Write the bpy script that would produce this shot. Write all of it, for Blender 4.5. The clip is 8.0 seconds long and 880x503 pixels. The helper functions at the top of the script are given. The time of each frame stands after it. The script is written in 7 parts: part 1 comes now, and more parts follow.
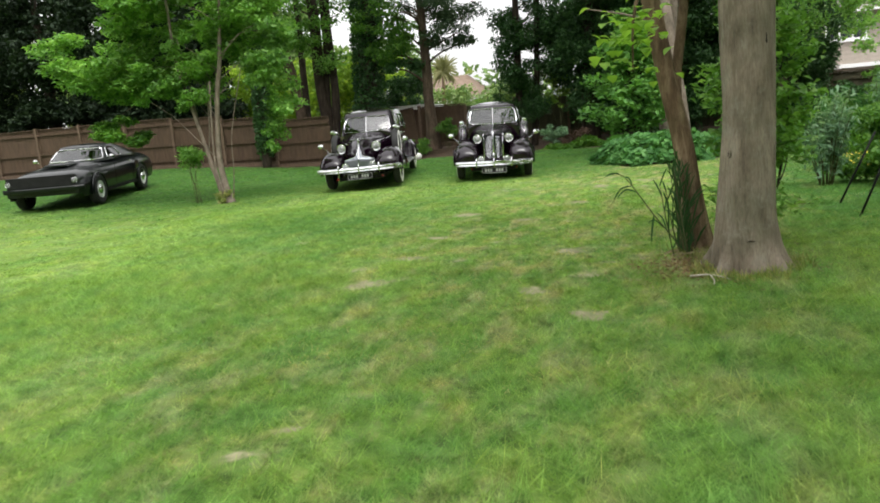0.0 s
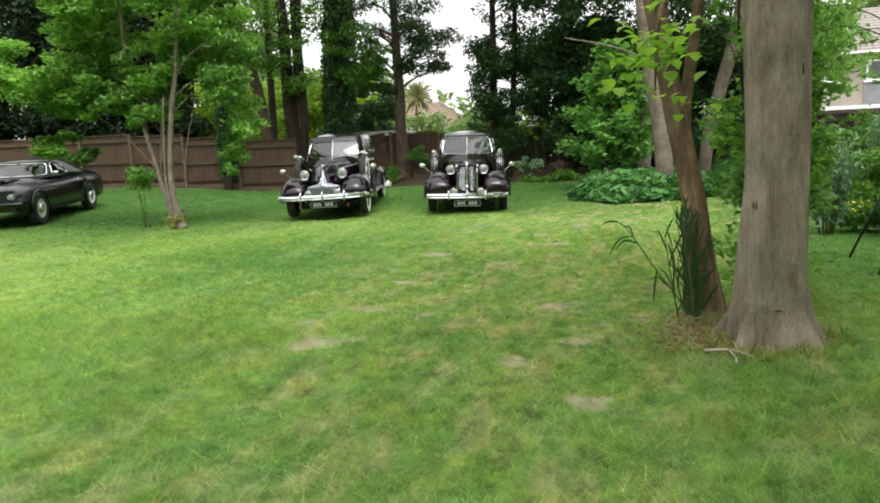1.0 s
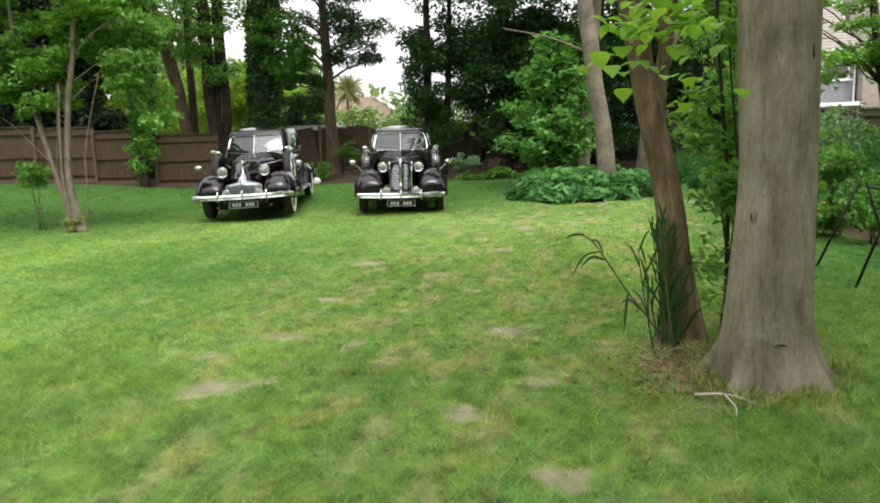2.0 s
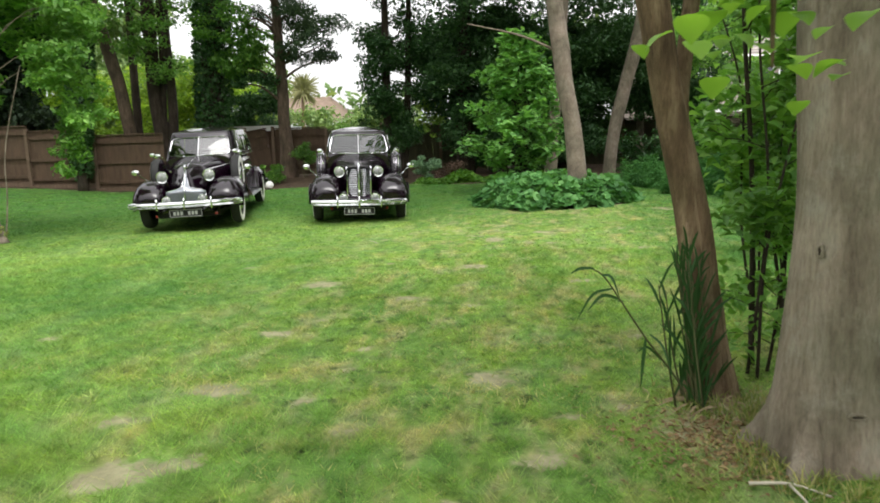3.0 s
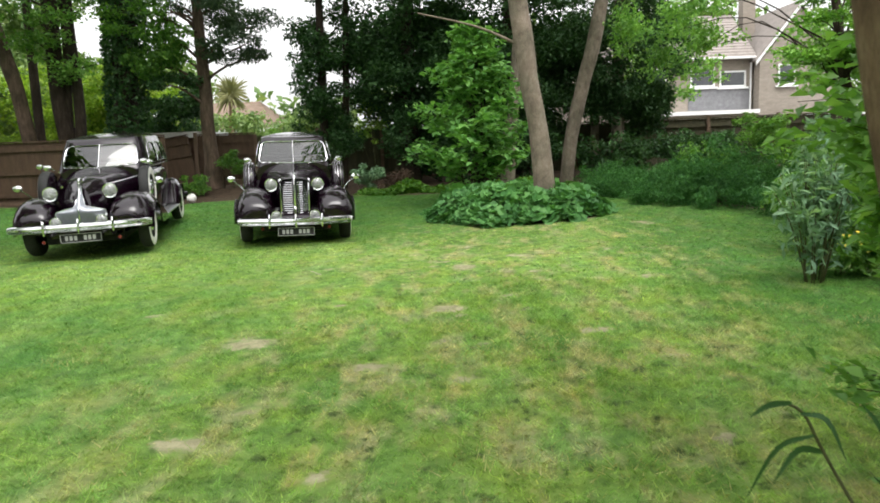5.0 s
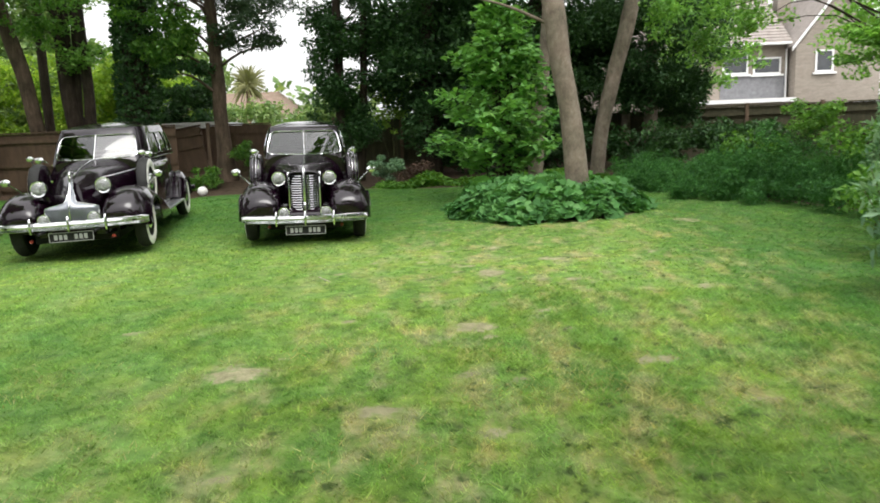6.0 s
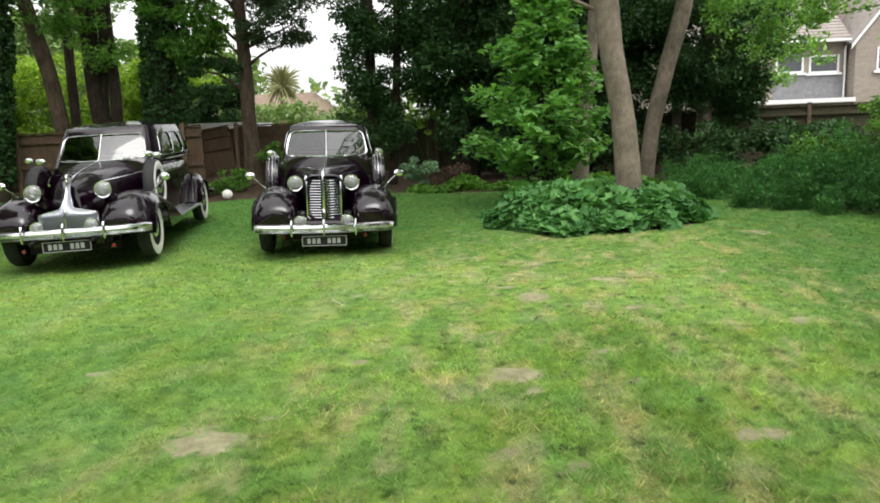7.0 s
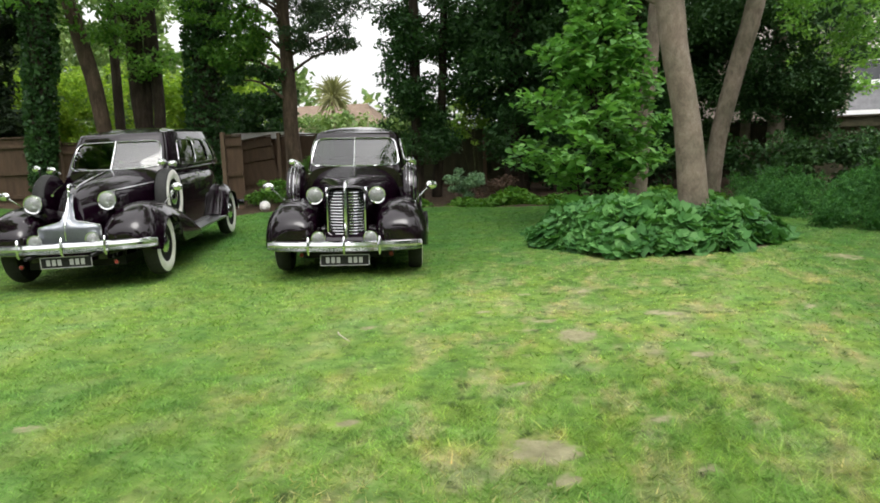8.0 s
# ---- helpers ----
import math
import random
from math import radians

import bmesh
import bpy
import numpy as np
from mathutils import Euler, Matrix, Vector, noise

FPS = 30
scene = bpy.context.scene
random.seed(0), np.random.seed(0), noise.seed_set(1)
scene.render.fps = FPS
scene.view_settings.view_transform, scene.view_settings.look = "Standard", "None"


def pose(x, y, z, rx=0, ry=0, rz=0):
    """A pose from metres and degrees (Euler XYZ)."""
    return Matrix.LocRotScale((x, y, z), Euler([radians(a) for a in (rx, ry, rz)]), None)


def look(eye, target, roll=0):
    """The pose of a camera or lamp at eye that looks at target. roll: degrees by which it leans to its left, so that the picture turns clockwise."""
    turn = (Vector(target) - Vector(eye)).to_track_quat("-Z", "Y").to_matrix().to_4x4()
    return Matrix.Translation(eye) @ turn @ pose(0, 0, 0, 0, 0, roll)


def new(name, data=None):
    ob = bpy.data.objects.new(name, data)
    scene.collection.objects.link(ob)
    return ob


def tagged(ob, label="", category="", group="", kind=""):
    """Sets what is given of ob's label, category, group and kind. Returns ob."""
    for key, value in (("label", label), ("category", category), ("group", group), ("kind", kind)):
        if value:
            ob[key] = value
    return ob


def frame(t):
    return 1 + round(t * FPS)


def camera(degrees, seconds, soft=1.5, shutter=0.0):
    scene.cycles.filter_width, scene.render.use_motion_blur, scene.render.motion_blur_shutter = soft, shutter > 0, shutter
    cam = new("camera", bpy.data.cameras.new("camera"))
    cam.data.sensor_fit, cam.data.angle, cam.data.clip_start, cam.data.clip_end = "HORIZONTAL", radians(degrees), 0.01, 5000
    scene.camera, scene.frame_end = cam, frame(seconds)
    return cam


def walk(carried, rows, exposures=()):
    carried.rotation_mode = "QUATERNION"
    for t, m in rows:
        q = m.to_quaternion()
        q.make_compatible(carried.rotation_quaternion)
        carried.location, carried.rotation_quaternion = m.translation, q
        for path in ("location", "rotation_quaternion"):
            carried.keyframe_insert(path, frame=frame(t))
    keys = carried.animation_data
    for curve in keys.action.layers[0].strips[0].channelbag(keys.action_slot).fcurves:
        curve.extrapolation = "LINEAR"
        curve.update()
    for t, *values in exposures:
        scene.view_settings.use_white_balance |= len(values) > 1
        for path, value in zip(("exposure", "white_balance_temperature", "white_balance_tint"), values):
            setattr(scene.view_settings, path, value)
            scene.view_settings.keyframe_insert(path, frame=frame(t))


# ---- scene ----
cam = camera(62.7, 8.0, soft=1.75, shutter=0.3)
PATH = [
    (0, (0.382, 0.323, 1.391), (-0.217, 2.197, 1.034), -4.8),
    (0.5, (0.264, 0.842, 1.42), (-0.308, 2.733, 1.108), -3.5),
    (1, (0.102, 1.349, 1.421), (-0.413, 3.259, 1.13), -2.6),
    (1.5, (-0.035, 1.833, 1.411), (-0.454, 3.766, 1.11), -2.3),
    (3, (-0.359, 3.295, 1.459), (-0.579, 5.258, 1.147), -1.9),
    (3.5, (-0.542, 3.729, 1.452), (-0.7, 5.7, 1.155), -1.8),
    (4, (-0.661, 4.191, 1.446), (-0.735, 6.168, 1.157), -1.8),
    (5.5, (-0.844, 5.621, 1.471), (-0.885, 7.596, 1.157), -2.2),
    (6, (-0.861, 6.131, 1.447), (-0.961, 8.102, 1.123), -2.3),
    (6.5, (-0.888, 6.695, 1.439), (-1.058, 8.661, 1.114), -2.2),
    (7, (-0.886, 7.247, 1.419), (-1.087, 9.212, 1.104), -2.2),
    (7.5, (-0.868, 7.796, 1.39), (-1.144, 9.755, 1.1), -2.3),
    (8, (-0.768, 8.288, 1.358), (-1.119, 10.237, 1.082), -2.0),
]
walk(cam, [(t, look(eye, target, roll)) for t, eye, target, roll in PATH],
     exposures=[(0, 0.18), (1.5, 0.30), (3.5, 0.30), (5.5, 0.28), (8, 0.14)])

# ---- world and sun: a bright overcast afternoon ----
SUN_ELEVATION, SUN_AZIMUTH = 58.0, 150.0
world = bpy.data.worlds.new("sky")
scene.world = world
world.use_nodes = True
wn, wl = world.node_tree.nodes, world.node_tree.links
sky = wn.new("ShaderNodeTexSky")
sky.sky_type = "NISHITA"
sky.sun_disc = False
sky.sun_elevation, sky.sun_rotation = radians(SUN_ELEVATION), radians(SUN_AZIMUTH)
sky.air_density, sky.dust_density, sky.ozone_density = 1.0, 6.0, 0.5
flat = wn.new("ShaderNodeHueSaturation")
flat.inputs["Saturation"].default_value = 0.12
wl.new(sky.outputs[0], flat.inputs["Color"])
cloud = wn.new("ShaderNodeMixRGB")
cloud.inputs[0].default_value = 0.5
cloud.inputs[2].default_value = (12.0, 12.0, 12.0, 1)
wl.new(flat.outputs[0], cloud.inputs[1])
# an overcast sky is brighter overhead than at the horizon
way = wn.new("ShaderNodeTexCoord")
split = wn.new("ShaderNodeSeparateXYZ")
wl.new(way.outputs["Generated"], split.inputs[0])
rise = wn.new("ShaderNodeMapRange")
rise.inputs["From Min"].default_value, rise.inputs["From Max"].default_value = 0.0, 1.0
rise.inputs["To Min"].default_value, rise.inputs["To Max"].default_value = 1.0, 2.0
wl.new(split.outputs["Z"], rise.inputs["Value"])
grade = wn.new("ShaderNodeMixRGB")
grade.blend_type = "MULTIPLY"
grade.inputs[0].default_value = 1.0
wl.new(cloud.outputs[0], grade.inputs[1])
wl.new(rise.outputs[0], grade.inputs[2])
wn["Background"].inputs["Strength"].default_value = 0.13
wl.new(grade.outputs[0], wn["Background"].inputs["Color"])

sun = new("sun", bpy.data.lights.new("sun", "SUN"))
sun.data.energy, sun.data.angle, sun.data.color = 1.0, radians(30), (1.0, 0.97, 0.92)
sun.matrix_world = pose(0, 0, 30, 90 - SUN_ELEVATION, 0, 180 - SUN_AZIMUTH)


# ---- materials ----
def nodes_of(name):
    m = bpy.data.materials.new(name)
    m.use_nodes = True
    return m, m.node_tree.nodes, m.node_tree.links, m.node_tree.nodes["Principled BSDF"]


def ramp(n, stops):
    r = n.new("ShaderNodeValToRGB")
    while len(r.color_ramp.elements) < len(stops):
        r.color_ramp.elements.new(0.5)
    for e, (p, c) in zip(r.color_ramp.elements, stops):
        e.position, e.color = p, (*c, 1)
    return r


def noise_of(n, l, scale, detail=4, vec=None, rough=0.55):
    t = n.new("ShaderNodeTexNoise")
    t.inputs["Scale"].default_value, t.inputs["Detail"].default_value = scale, detail
    t.inputs["Roughness"].default_value = rough
    if vec is not None:
        l.new(vec, t.inputs["Vector"])
    return t


def mix(n, l, fac, a, b, mode="MIX"):
    m = n.new("ShaderNodeMixRGB")
    m.blend_type = mode
    for socket, v in zip(m.inputs, (fac, a, b)):
        if isinstance(v, (int, float)):
            socket.default_value = v
        elif isinstance(v, tuple):
            socket.default_value = (*v, 1)
        else:
            l.new(v, socket)
    return m.outputs[0]


def surface(name, c1, c2, scale=6, rough=0.7, metal=0.0, bump=0.2, fine=60, coat=0.0, stretch=(1, 1, 1)):
    """A worn surface: two colours mixed by coarse noise, fine grain in colour and relief."""
    m, n, l, b = nodes_of(name)
    tc = n.new("ShaderNodeTexCoord")
    mp = n.new("ShaderNodeMapping")
    mp.inputs["Scale"].default_value = stretch
    l.new(tc.outputs["Object"], mp.inputs["Vector"])
    v = mp.outputs[0]
    big, small = noise_of(n, l, scale, 4, v), noise_of(n, l, fine, 5, v)
    r = ramp(n, [(0.3, c1), (0.7, c2)])
    l.new(big.outputs[0], r.inputs[0])
    dark = tuple(0.55 * c for c in c1)
    rs = ramp(n, [(0.42, (0, 0, 0)), (0.75, (1, 1, 1))])
    l.new(small.outputs[0], rs.inputs[0])
    sm = n.new("ShaderNodeMath")
    sm.operation = "MULTIPLY"
    l.new(rs.outputs[0], sm.inputs[0])
    sm.inputs[1].default_value = 0.5 if bump > 0.05 else 0.06
    l.new(mix(n, l, sm.outputs[0], r.outputs[0], dark), b.inputs["Base Color"])
    b.inputs["Roughness"].default_value, b.inputs["Metallic"].default_value = rough, metal
    b.inputs["Coat Weight"].default_value, b.inputs["Coat Roughness"].default_value = coat, 0.04
    if bump:
        bp = n.new("ShaderNodeBump")
        bp.inputs["Strength"].default_value, bp.inputs["Distance"].default_value = bump, 0.02
        l.new(small.outputs[0], bp.inputs["Height"])
        l.new(bp.outputs[0], b.inputs["Normal"])
    return m


def leaf_material(name, c1, c2, c3, gloss=0.45, through_light=0.35):
    """Leaves that differ one from another, glossy above, letting light through."""
    m, n, l, b = nodes_of(name)
    geo = n.new("ShaderNodeNewGeometry")
    r = ramp(n, [(0.0, c1), (0.55, c2), (1.0, c3)])
    l.new(geo.outputs["Random Per Island"], r.inputs[0])
    big = noise_of(n, l, 0.9, 3, geo.outputs["Position"])
    rb = ramp(n, [(0.3, (0.70, 0.77, 0.70)), (0.7, (1.28, 1.28, 1.08))])
    l.new(big.outputs[0], rb.inputs[0])
    col = mix(n, l, 1.0, r.outputs[0], rb.outputs[0], "MULTIPLY")
    l.new(col, b.inputs["Base Color"])
    b.inputs["Roughness"].default_value = gloss
    b.inputs["Specular IOR Level"].default_value = 0.22
    tr = n.new("ShaderNodeBsdfTranslucent")
    l.new(mix(n, l, 1.0, col, (1.25, 1.35, 0.6), "MULTIPLY"), tr.inputs["Color"])
    ms = n.new("ShaderNodeMixShader")
    ms.inputs[0].default_value = through_light
    l.new(b.outputs[0], ms.inputs[1])
    l.new(tr.outputs[0], ms.inputs[2])
    l.new(ms.outputs[0], n["Material Output"].inputs["Surface"])
    return m


def lawn_colour(n, l):
    """Patchy lawn: deep green, pale and dry straw patches, with tree shade painted in; the same map for the soil sheet
    and for the blades.
    """
    geo = n.new("ShaderNodeNewGeometry")
    pos = geo.outputs["Position"]
    mp = n.new("ShaderNodeMapping")
    mp.inputs["Rotation"].default_value = (0, 0, radians(-14))
    mp.inputs["Scale"].default_value = (1.0, 0.42, 1.0)
    l.new(pos, mp.inputs["Vector"])
    a = noise_of(n, l, 0.75, 5, mp.outputs[0], 0.65)
    ra = ramp(n, [(0.30, (0.120, 0.232, 0.046)), (0.45, (0.182, 0.318, 0.065)), (0.58, (0.242, 0.383, 0.090)), (0.75, (0.312, 0.436, 0.126))])
    l.new(a.outputs[0], ra.inputs[0])
    d = noise_of(n, l, 3.2, 6, mp.outputs[0], 0.7)
    rd = ramp(n, [(0.48, (0, 0, 0)), (0.63, (1, 1, 1))])
    l.new(d.outputs[0], rd.inputs[0])
    # dry straw lies where the lawn is walked on
    dry = n.new("ShaderNodeAttribute")
    dry.attribute_name = "dry"
    md = n.new("ShaderNodeMath")
    md.operation = "MULTIPLY"
    l.new(rd.outputs[0], md.inputs[0])
    l.new(dry.outputs["Fac"], md.inputs[1])
    # lush dark clumps
    k = noise_of(n, l, 3.0, 5, mp.outputs[0], 0.65)
    rk = ramp(n, [(0.50, (0, 0, 0)), (0.68, (0.58, 0.58, 0.58))])
    l.new(k.outputs[0], rk.inputs[0])
    c = mix(n, l, rk.outputs[0], ra.outputs[0], (0.064, 0.155, 0.030))
    # tree shade put into the colour: deeper green towards the cars and the trees
    lush_shade = n.new("ShaderNodeAttribute")
    lush_shade.attribute_name = "lush_shade"
    c = mix(n, l, lush_shade.outputs["Fac"], c, (0.070, 0.188, 0.040))
    c = mix(n, l, md.outputs[0], c, (0.35, 0.362, 0.160))
    # paler worn tracks
    pale = n.new("ShaderNodeAttribute")
    pale.attribute_name = "pale"
    c = mix(n, l, pale.outputs["Fac"], c, (0.31, 0.42, 0.15))
    f = noise_of(n, l, 8.0, 5, pos, 0.65)
    rf = ramp(n, [(0.3, (0.56, 0.62, 0.55)), (0.7, (1.42, 1.34, 1.32))])
    l.new(f.outputs[0], rf.inputs[0])
    c = mix(n, l, 1.0, c, rf.outputs[0], "MULTIPLY")
    # blue-green and yellow-green kinds of grass in patches, and small hollows whose shade is painted dark
    h = noise_of(n, l, 2.3, 5, pos, 0.6)
    rh = ramp(n, [(0.36, (0.90, 0.98, 1.08)), (0.5, (1.0, 1.0, 1.0)), (0.64, (1.10, 1.02, 0.88))])
    l.new(h.outputs[0], rh.inputs[0])
    c = mix(n, l, 1.0, c, rh.outputs[0], "MULTIPLY")
    o = noise_of(n, l, 7.5, 4, pos, 0.6)
    ro = ramp(n, [(0.58, (0, 0, 0)), (0.68, (0.95, 0.95, 0.95))])
    l.new(o.outputs[0], ro.inputs[0])
    mo = n.new("ShaderNodeMath")
    mo.operation = "MULTIPLY"
    l.new(ro.outputs[0], mo.inputs[0])
    l.new(dry.outputs["Fac"], mo.inputs[1])
    return mix(n, l, mo.outputs[0], c, (0.068, 0.110, 0.032)), pos


def ground_material():
    m, n, l, b = nodes_of("lawn_and_soil")
    c, pos = lawn_colour(n, l)
    # the thatch under the blades, darkened to hold the shade that blades cast on themselves
    c = mix(n, l, 1.0, c, (0.70, 0.68, 0.70), "MULTIPLY")
    soil = n.new("ShaderNodeAttribute")
    soil.attribute_name = "soil"
    s1 = noise_of(n, l, 7, 6, pos, 0.65)
    rs = ramp(n, [(0.25, (0.15, 0.138, 0.078)), (0.5, (0.255, 0.240, 0.140)), (0.75, (0.38, 0.355, 0.22))])
    bed = n.new("ShaderNodeAttribute")
    bed.attribute_name = "bed"
    # bed soil, with the shade of the planting put into its dark tones
    rm = ramp(n, [(0.3, (0.028, 0.020, 0.013)), (0.6, (0.075, 0.052, 0.034)), (0.8, (0.13, 0.095, 0.065))])
    l.new(s1.outputs[0], rm.inputs[0])
    l.new(s1.outputs[0], rs.inputs[0])
    e = noise_of(n, l, 9, 6, pos, 0.7)
    ed = n.new("ShaderNodeMath")
    ed.operation = "MULTIPLY_ADD"
    l.new(e.outputs[0], ed.inputs[0])
    ed.inputs[1].default_value = 1.7
    ed.inputs[2].default_value = -0.85
    su = n.new("ShaderNodeMath")
    l.new(ed.outputs[0], su.inputs[0])
    l.new(soil.outputs["Fac"], su.inputs[1])
    rr = ramp(n, [(0.38, (0, 0, 0)), (0.66, (1, 1, 1))])
    l.new(su.outputs[0], rr.inputs[0])
    l.new(mix(n, l, rr.outputs[0], c, mix(n, l, bed.outputs["Fac"], rs.outputs[0], rm.outputs[0])), b.inputs["Base Color"])
    b.inputs["Roughness"].default_value = 0.95
    b.inputs["Specular IOR Level"].default_value = 0.1
    k = noise_of(n, l, 26, 4, pos, 0.6)
    bp = n.new("ShaderNodeBump")
    bp.inputs["Strength"].default_value, bp.inputs["Distance"].default_value = 0.4, 0.04
    l.new(k.outputs[0], bp.inputs["Height"])
    l.new(bp.outputs[0], b.inputs["Normal"])
    return m


def blade_material():
    m, n, l, b = nodes_of("grass_blades")
    c = lawn_colour(n, l)[0]
    geo = n.new("ShaderNodeNewGeometry")
    # colour lifted to make up for the weaker light on upright blades
    r = ramp(n, [(0.0, (1.10, 1.14, 1.06)), (0.7, (1.44, 1.44, 1.38)), (0.92, (1.55, 1.50, 1.45)), (1.0, (2.3, 1.85, 1.9))])
    l.new(geo.outputs["Random Per Island"], r.inputs[0])
    col = mix(n, l, 1.0, c, r.outputs[0], "MULTIPLY")
    l.new(col, b.inputs["Base Color"])
    b.inputs["Roughness"].default_value = 0.6
    b.inputs["Specular IOR Level"].default_value = 0.25
    tr = n.new("ShaderNodeBsdfTranslucent")
    l.new(col, tr.inputs["Color"])
    ms = n.new("ShaderNodeMixShader")
    ms.inputs[0].default_value = 0.45
    l.new(b.outputs[0], ms.inputs[1])
    l.new(tr.outputs[0], ms.inputs[2])
    l.new(ms.outputs[0], n["Material Output"].inputs["Surface"])
    return m


def bark_material(name, c1, c2, c3, rough_scale=14, strength=0.7, lichen=None, along=0.22):
    m, n, l, b = nodes_of(name)
    tc = n.new("ShaderNodeTexCoord")
    mp = n.new("ShaderNodeMapping")
    mp.inputs["Scale"].default_value = (1, 1, along)
    l.new(tc.outputs["Object"], mp.inputs["Vector"])
    a = noise_of(n, l, rough_scale, 6, mp.outputs[0], 0.65)
    r = ramp(n, [(0.28, c1), (0.5, c2), (0.72, c3)])
    l.new(a.outputs[0], r.inputs[0])
    big = noise_of(n, l, 2.2, 4, tc.outputs["Object"])
    rb = ramp(n, [(0.35, (0.72, 0.74, 0.68)), (0.65, (1.15, 1.1, 1.08))])
    l.new(big.outputs[0], rb.inputs[0])
    col = mix(n, l, 1.0, r.outputs[0], rb.outputs[0], "MULTIPLY")
    if lichen:
        g = noise_of(n, l, 5, 5, tc.outputs["Object"], 0.7)
        rg = ramp(n, [(0.52, (0, 0, 0)), (0.7, (0.75, 0.75, 0.75))])
        l.new(g.outputs[0], rg.inputs[0])
        col = mix(n, l, rg.outputs[0], col, lichen)
    fine = noise_of(n, l, rough_scale * 3, 5, mp.outputs[0], 0.7)
    grain = noise_of(n, l, rough_scale * 7, 4, mp.outputs[0], 0.7)
    rn = ramp(n, [(0.34, (0.80, 0.79, 0.77)), (0.5, (1.0, 1.0, 1.0)), (0.68, (1.16, 1.15, 1.14))])
    l.new(grain.outputs[0], rn.inputs[0])
    col = mix(n, l, 1.0, col, rn.outputs[0], "MULTIPLY")
    l.new(col, b.inputs["Base Color"])
    b.inputs["Roughness"].default_value = 0.9
    b.inputs["Specular IOR Level"].default_value = 0.2
    h = mix(n, l, 0.35, mix(n, l, 0.4, a.outputs[0], fine.outputs[0]), grain.outputs[0])
    bp = n.new("ShaderNodeBump")
    bp.inputs["Strength"].default_value, bp.inputs["Distance"].default_value = strength, 0.03
    l.new(h, bp.inputs["Height"])
    l.new(bp.outputs[0], b.inputs["Normal"])
    return m


M_GROUND, M_BLADE = ground_material(), blade_material()
M_BARK_GREY = bark_material("bark_grey_beech", (0.120, 0.096, 0.072), (0.240, 0.200, 0.156), (0.335, 0.290, 0.235), 11, 0.9, (0.30, 0.275, 0.22))
M_BARK_BROWN = bark_material("bark_brown", (0.075, 0.048, 0.029), (0.165, 0.113, 0.07), (0.31, 0.235, 0.15), 13, 1.0)
M_BARK_PALE = bark_material("bark_pale", (0.125, 0.100, 0.080), (0.195, 0.162, 0.132), (0.27, 0.232, 0.195), 10, 0.6, None, 0.55)
M_BARK_RED = bark_material("bark_reddish", (0.045, 0.033, 0.024), (0.10, 0.073, 0.053), (0.17, 0.128, 0.095), 10, 0.9)
M_BARK_DARK = bark_material("bark_dark", (0.020, 0.016, 0.012), (0.044, 0.034, 0.026), (0.078, 0.061, 0.046), 12, 1.0)
M_BARK_BARE = bark_material("bare_wood", (0.17, 0.115, 0.07), (0.27, 0.20, 0.13), (0.36, 0.28, 0.19), 16, 0.6, None, 0.12)
M_STEM = bark_material("green_stem", (0.06, 0.07, 0.03), (0.10, 0.11, 0.05), (0.15, 0.15, 0.08), 20, 0.3)
M_LEAF_MID = leaf_material("leaf_mid", (0.07, 0.165, 0.038), (0.11, 0.24, 0.05), (0.175, 0.32, 0.07), 0.42, 0.42)
M_LEAF_LIGHT = leaf_material("leaf_light", (0.115, 0.24, 0.062), (0.17, 0.335, 0.085), (0.26, 0.43, 0.13), 0.4, 0.42)
M_LEAF_DOGWOOD = leaf_material("leaf_dogwood", (0.11, 0.25, 0.08), (0.17, 0.35, 0.11), (0.25, 0.45, 0.16), 0.42, 0.4)
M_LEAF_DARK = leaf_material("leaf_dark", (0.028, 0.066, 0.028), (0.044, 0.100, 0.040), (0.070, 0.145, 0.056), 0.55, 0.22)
M_LEAF_IVY = leaf_material("leaf_ivy", (0.025, 0.062, 0.025), (0.041, 0.094, 0.035), (0.07, 0.15, 0.055), 0.4, 0.22)
M_LEAF_LIME = leaf_material("leaf_lime", (0.17, 0.29, 0.06), (0.25, 0.40, 0.09), (0.34, 0.49, 0.14), 0.4, 0.5)
M_LEAF_YELLOW = leaf_material("leaf_yellow", (0.17, 0.28, 0.045), (0.26, 0.385, 0.065), (0.38, 0.48, 0.10), 0.5, 0.5)
M_LEAF_SILVER = leaf_material("leaf_silver", (0.13, 0.235, 0.16), (0.19, 0.31, 0.215), (0.28, 0.40, 0.30), 0.55, 0.35)
M_LEAF_FEATHER = leaf_material("leaf_feathery", (0.040, 0.125, 0.040), (0.066, 0.190, 0.056), (0.11, 0.27, 0.082), 0.55, 0.36)
M_LEAF_COVER = leaf_material("leaf_cover", (0.056, 0.158, 0.052), (0.088, 0.222, 0.072), (0.14, 0.30, 0.105), 0.5, 0.3)
M_LEAF_PINE = leaf_material("leaf_pine", (0.028, 0.055, 0.03), (0.045, 0.08, 0.042), (0.075, 0.12, 0.06), 0.6, 0.15)
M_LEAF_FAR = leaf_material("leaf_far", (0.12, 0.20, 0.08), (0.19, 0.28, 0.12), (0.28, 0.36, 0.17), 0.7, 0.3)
M_LEAF_STRAW = leaf_material("leaf_straw", (0.12, 0.19, 0.05), (0.24, 0.27, 0.09), (0.40, 0.35, 0.19), 0.6, 0.35)
M_LEAF_PALM = leaf_material("leaf_palm", (0.13, 0.14, 0.07), (0.20, 0.20, 0.11), (0.28, 0.26, 0.15), 0.6, 0.3)
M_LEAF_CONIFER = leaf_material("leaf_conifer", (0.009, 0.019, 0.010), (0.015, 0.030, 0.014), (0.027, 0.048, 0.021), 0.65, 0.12)
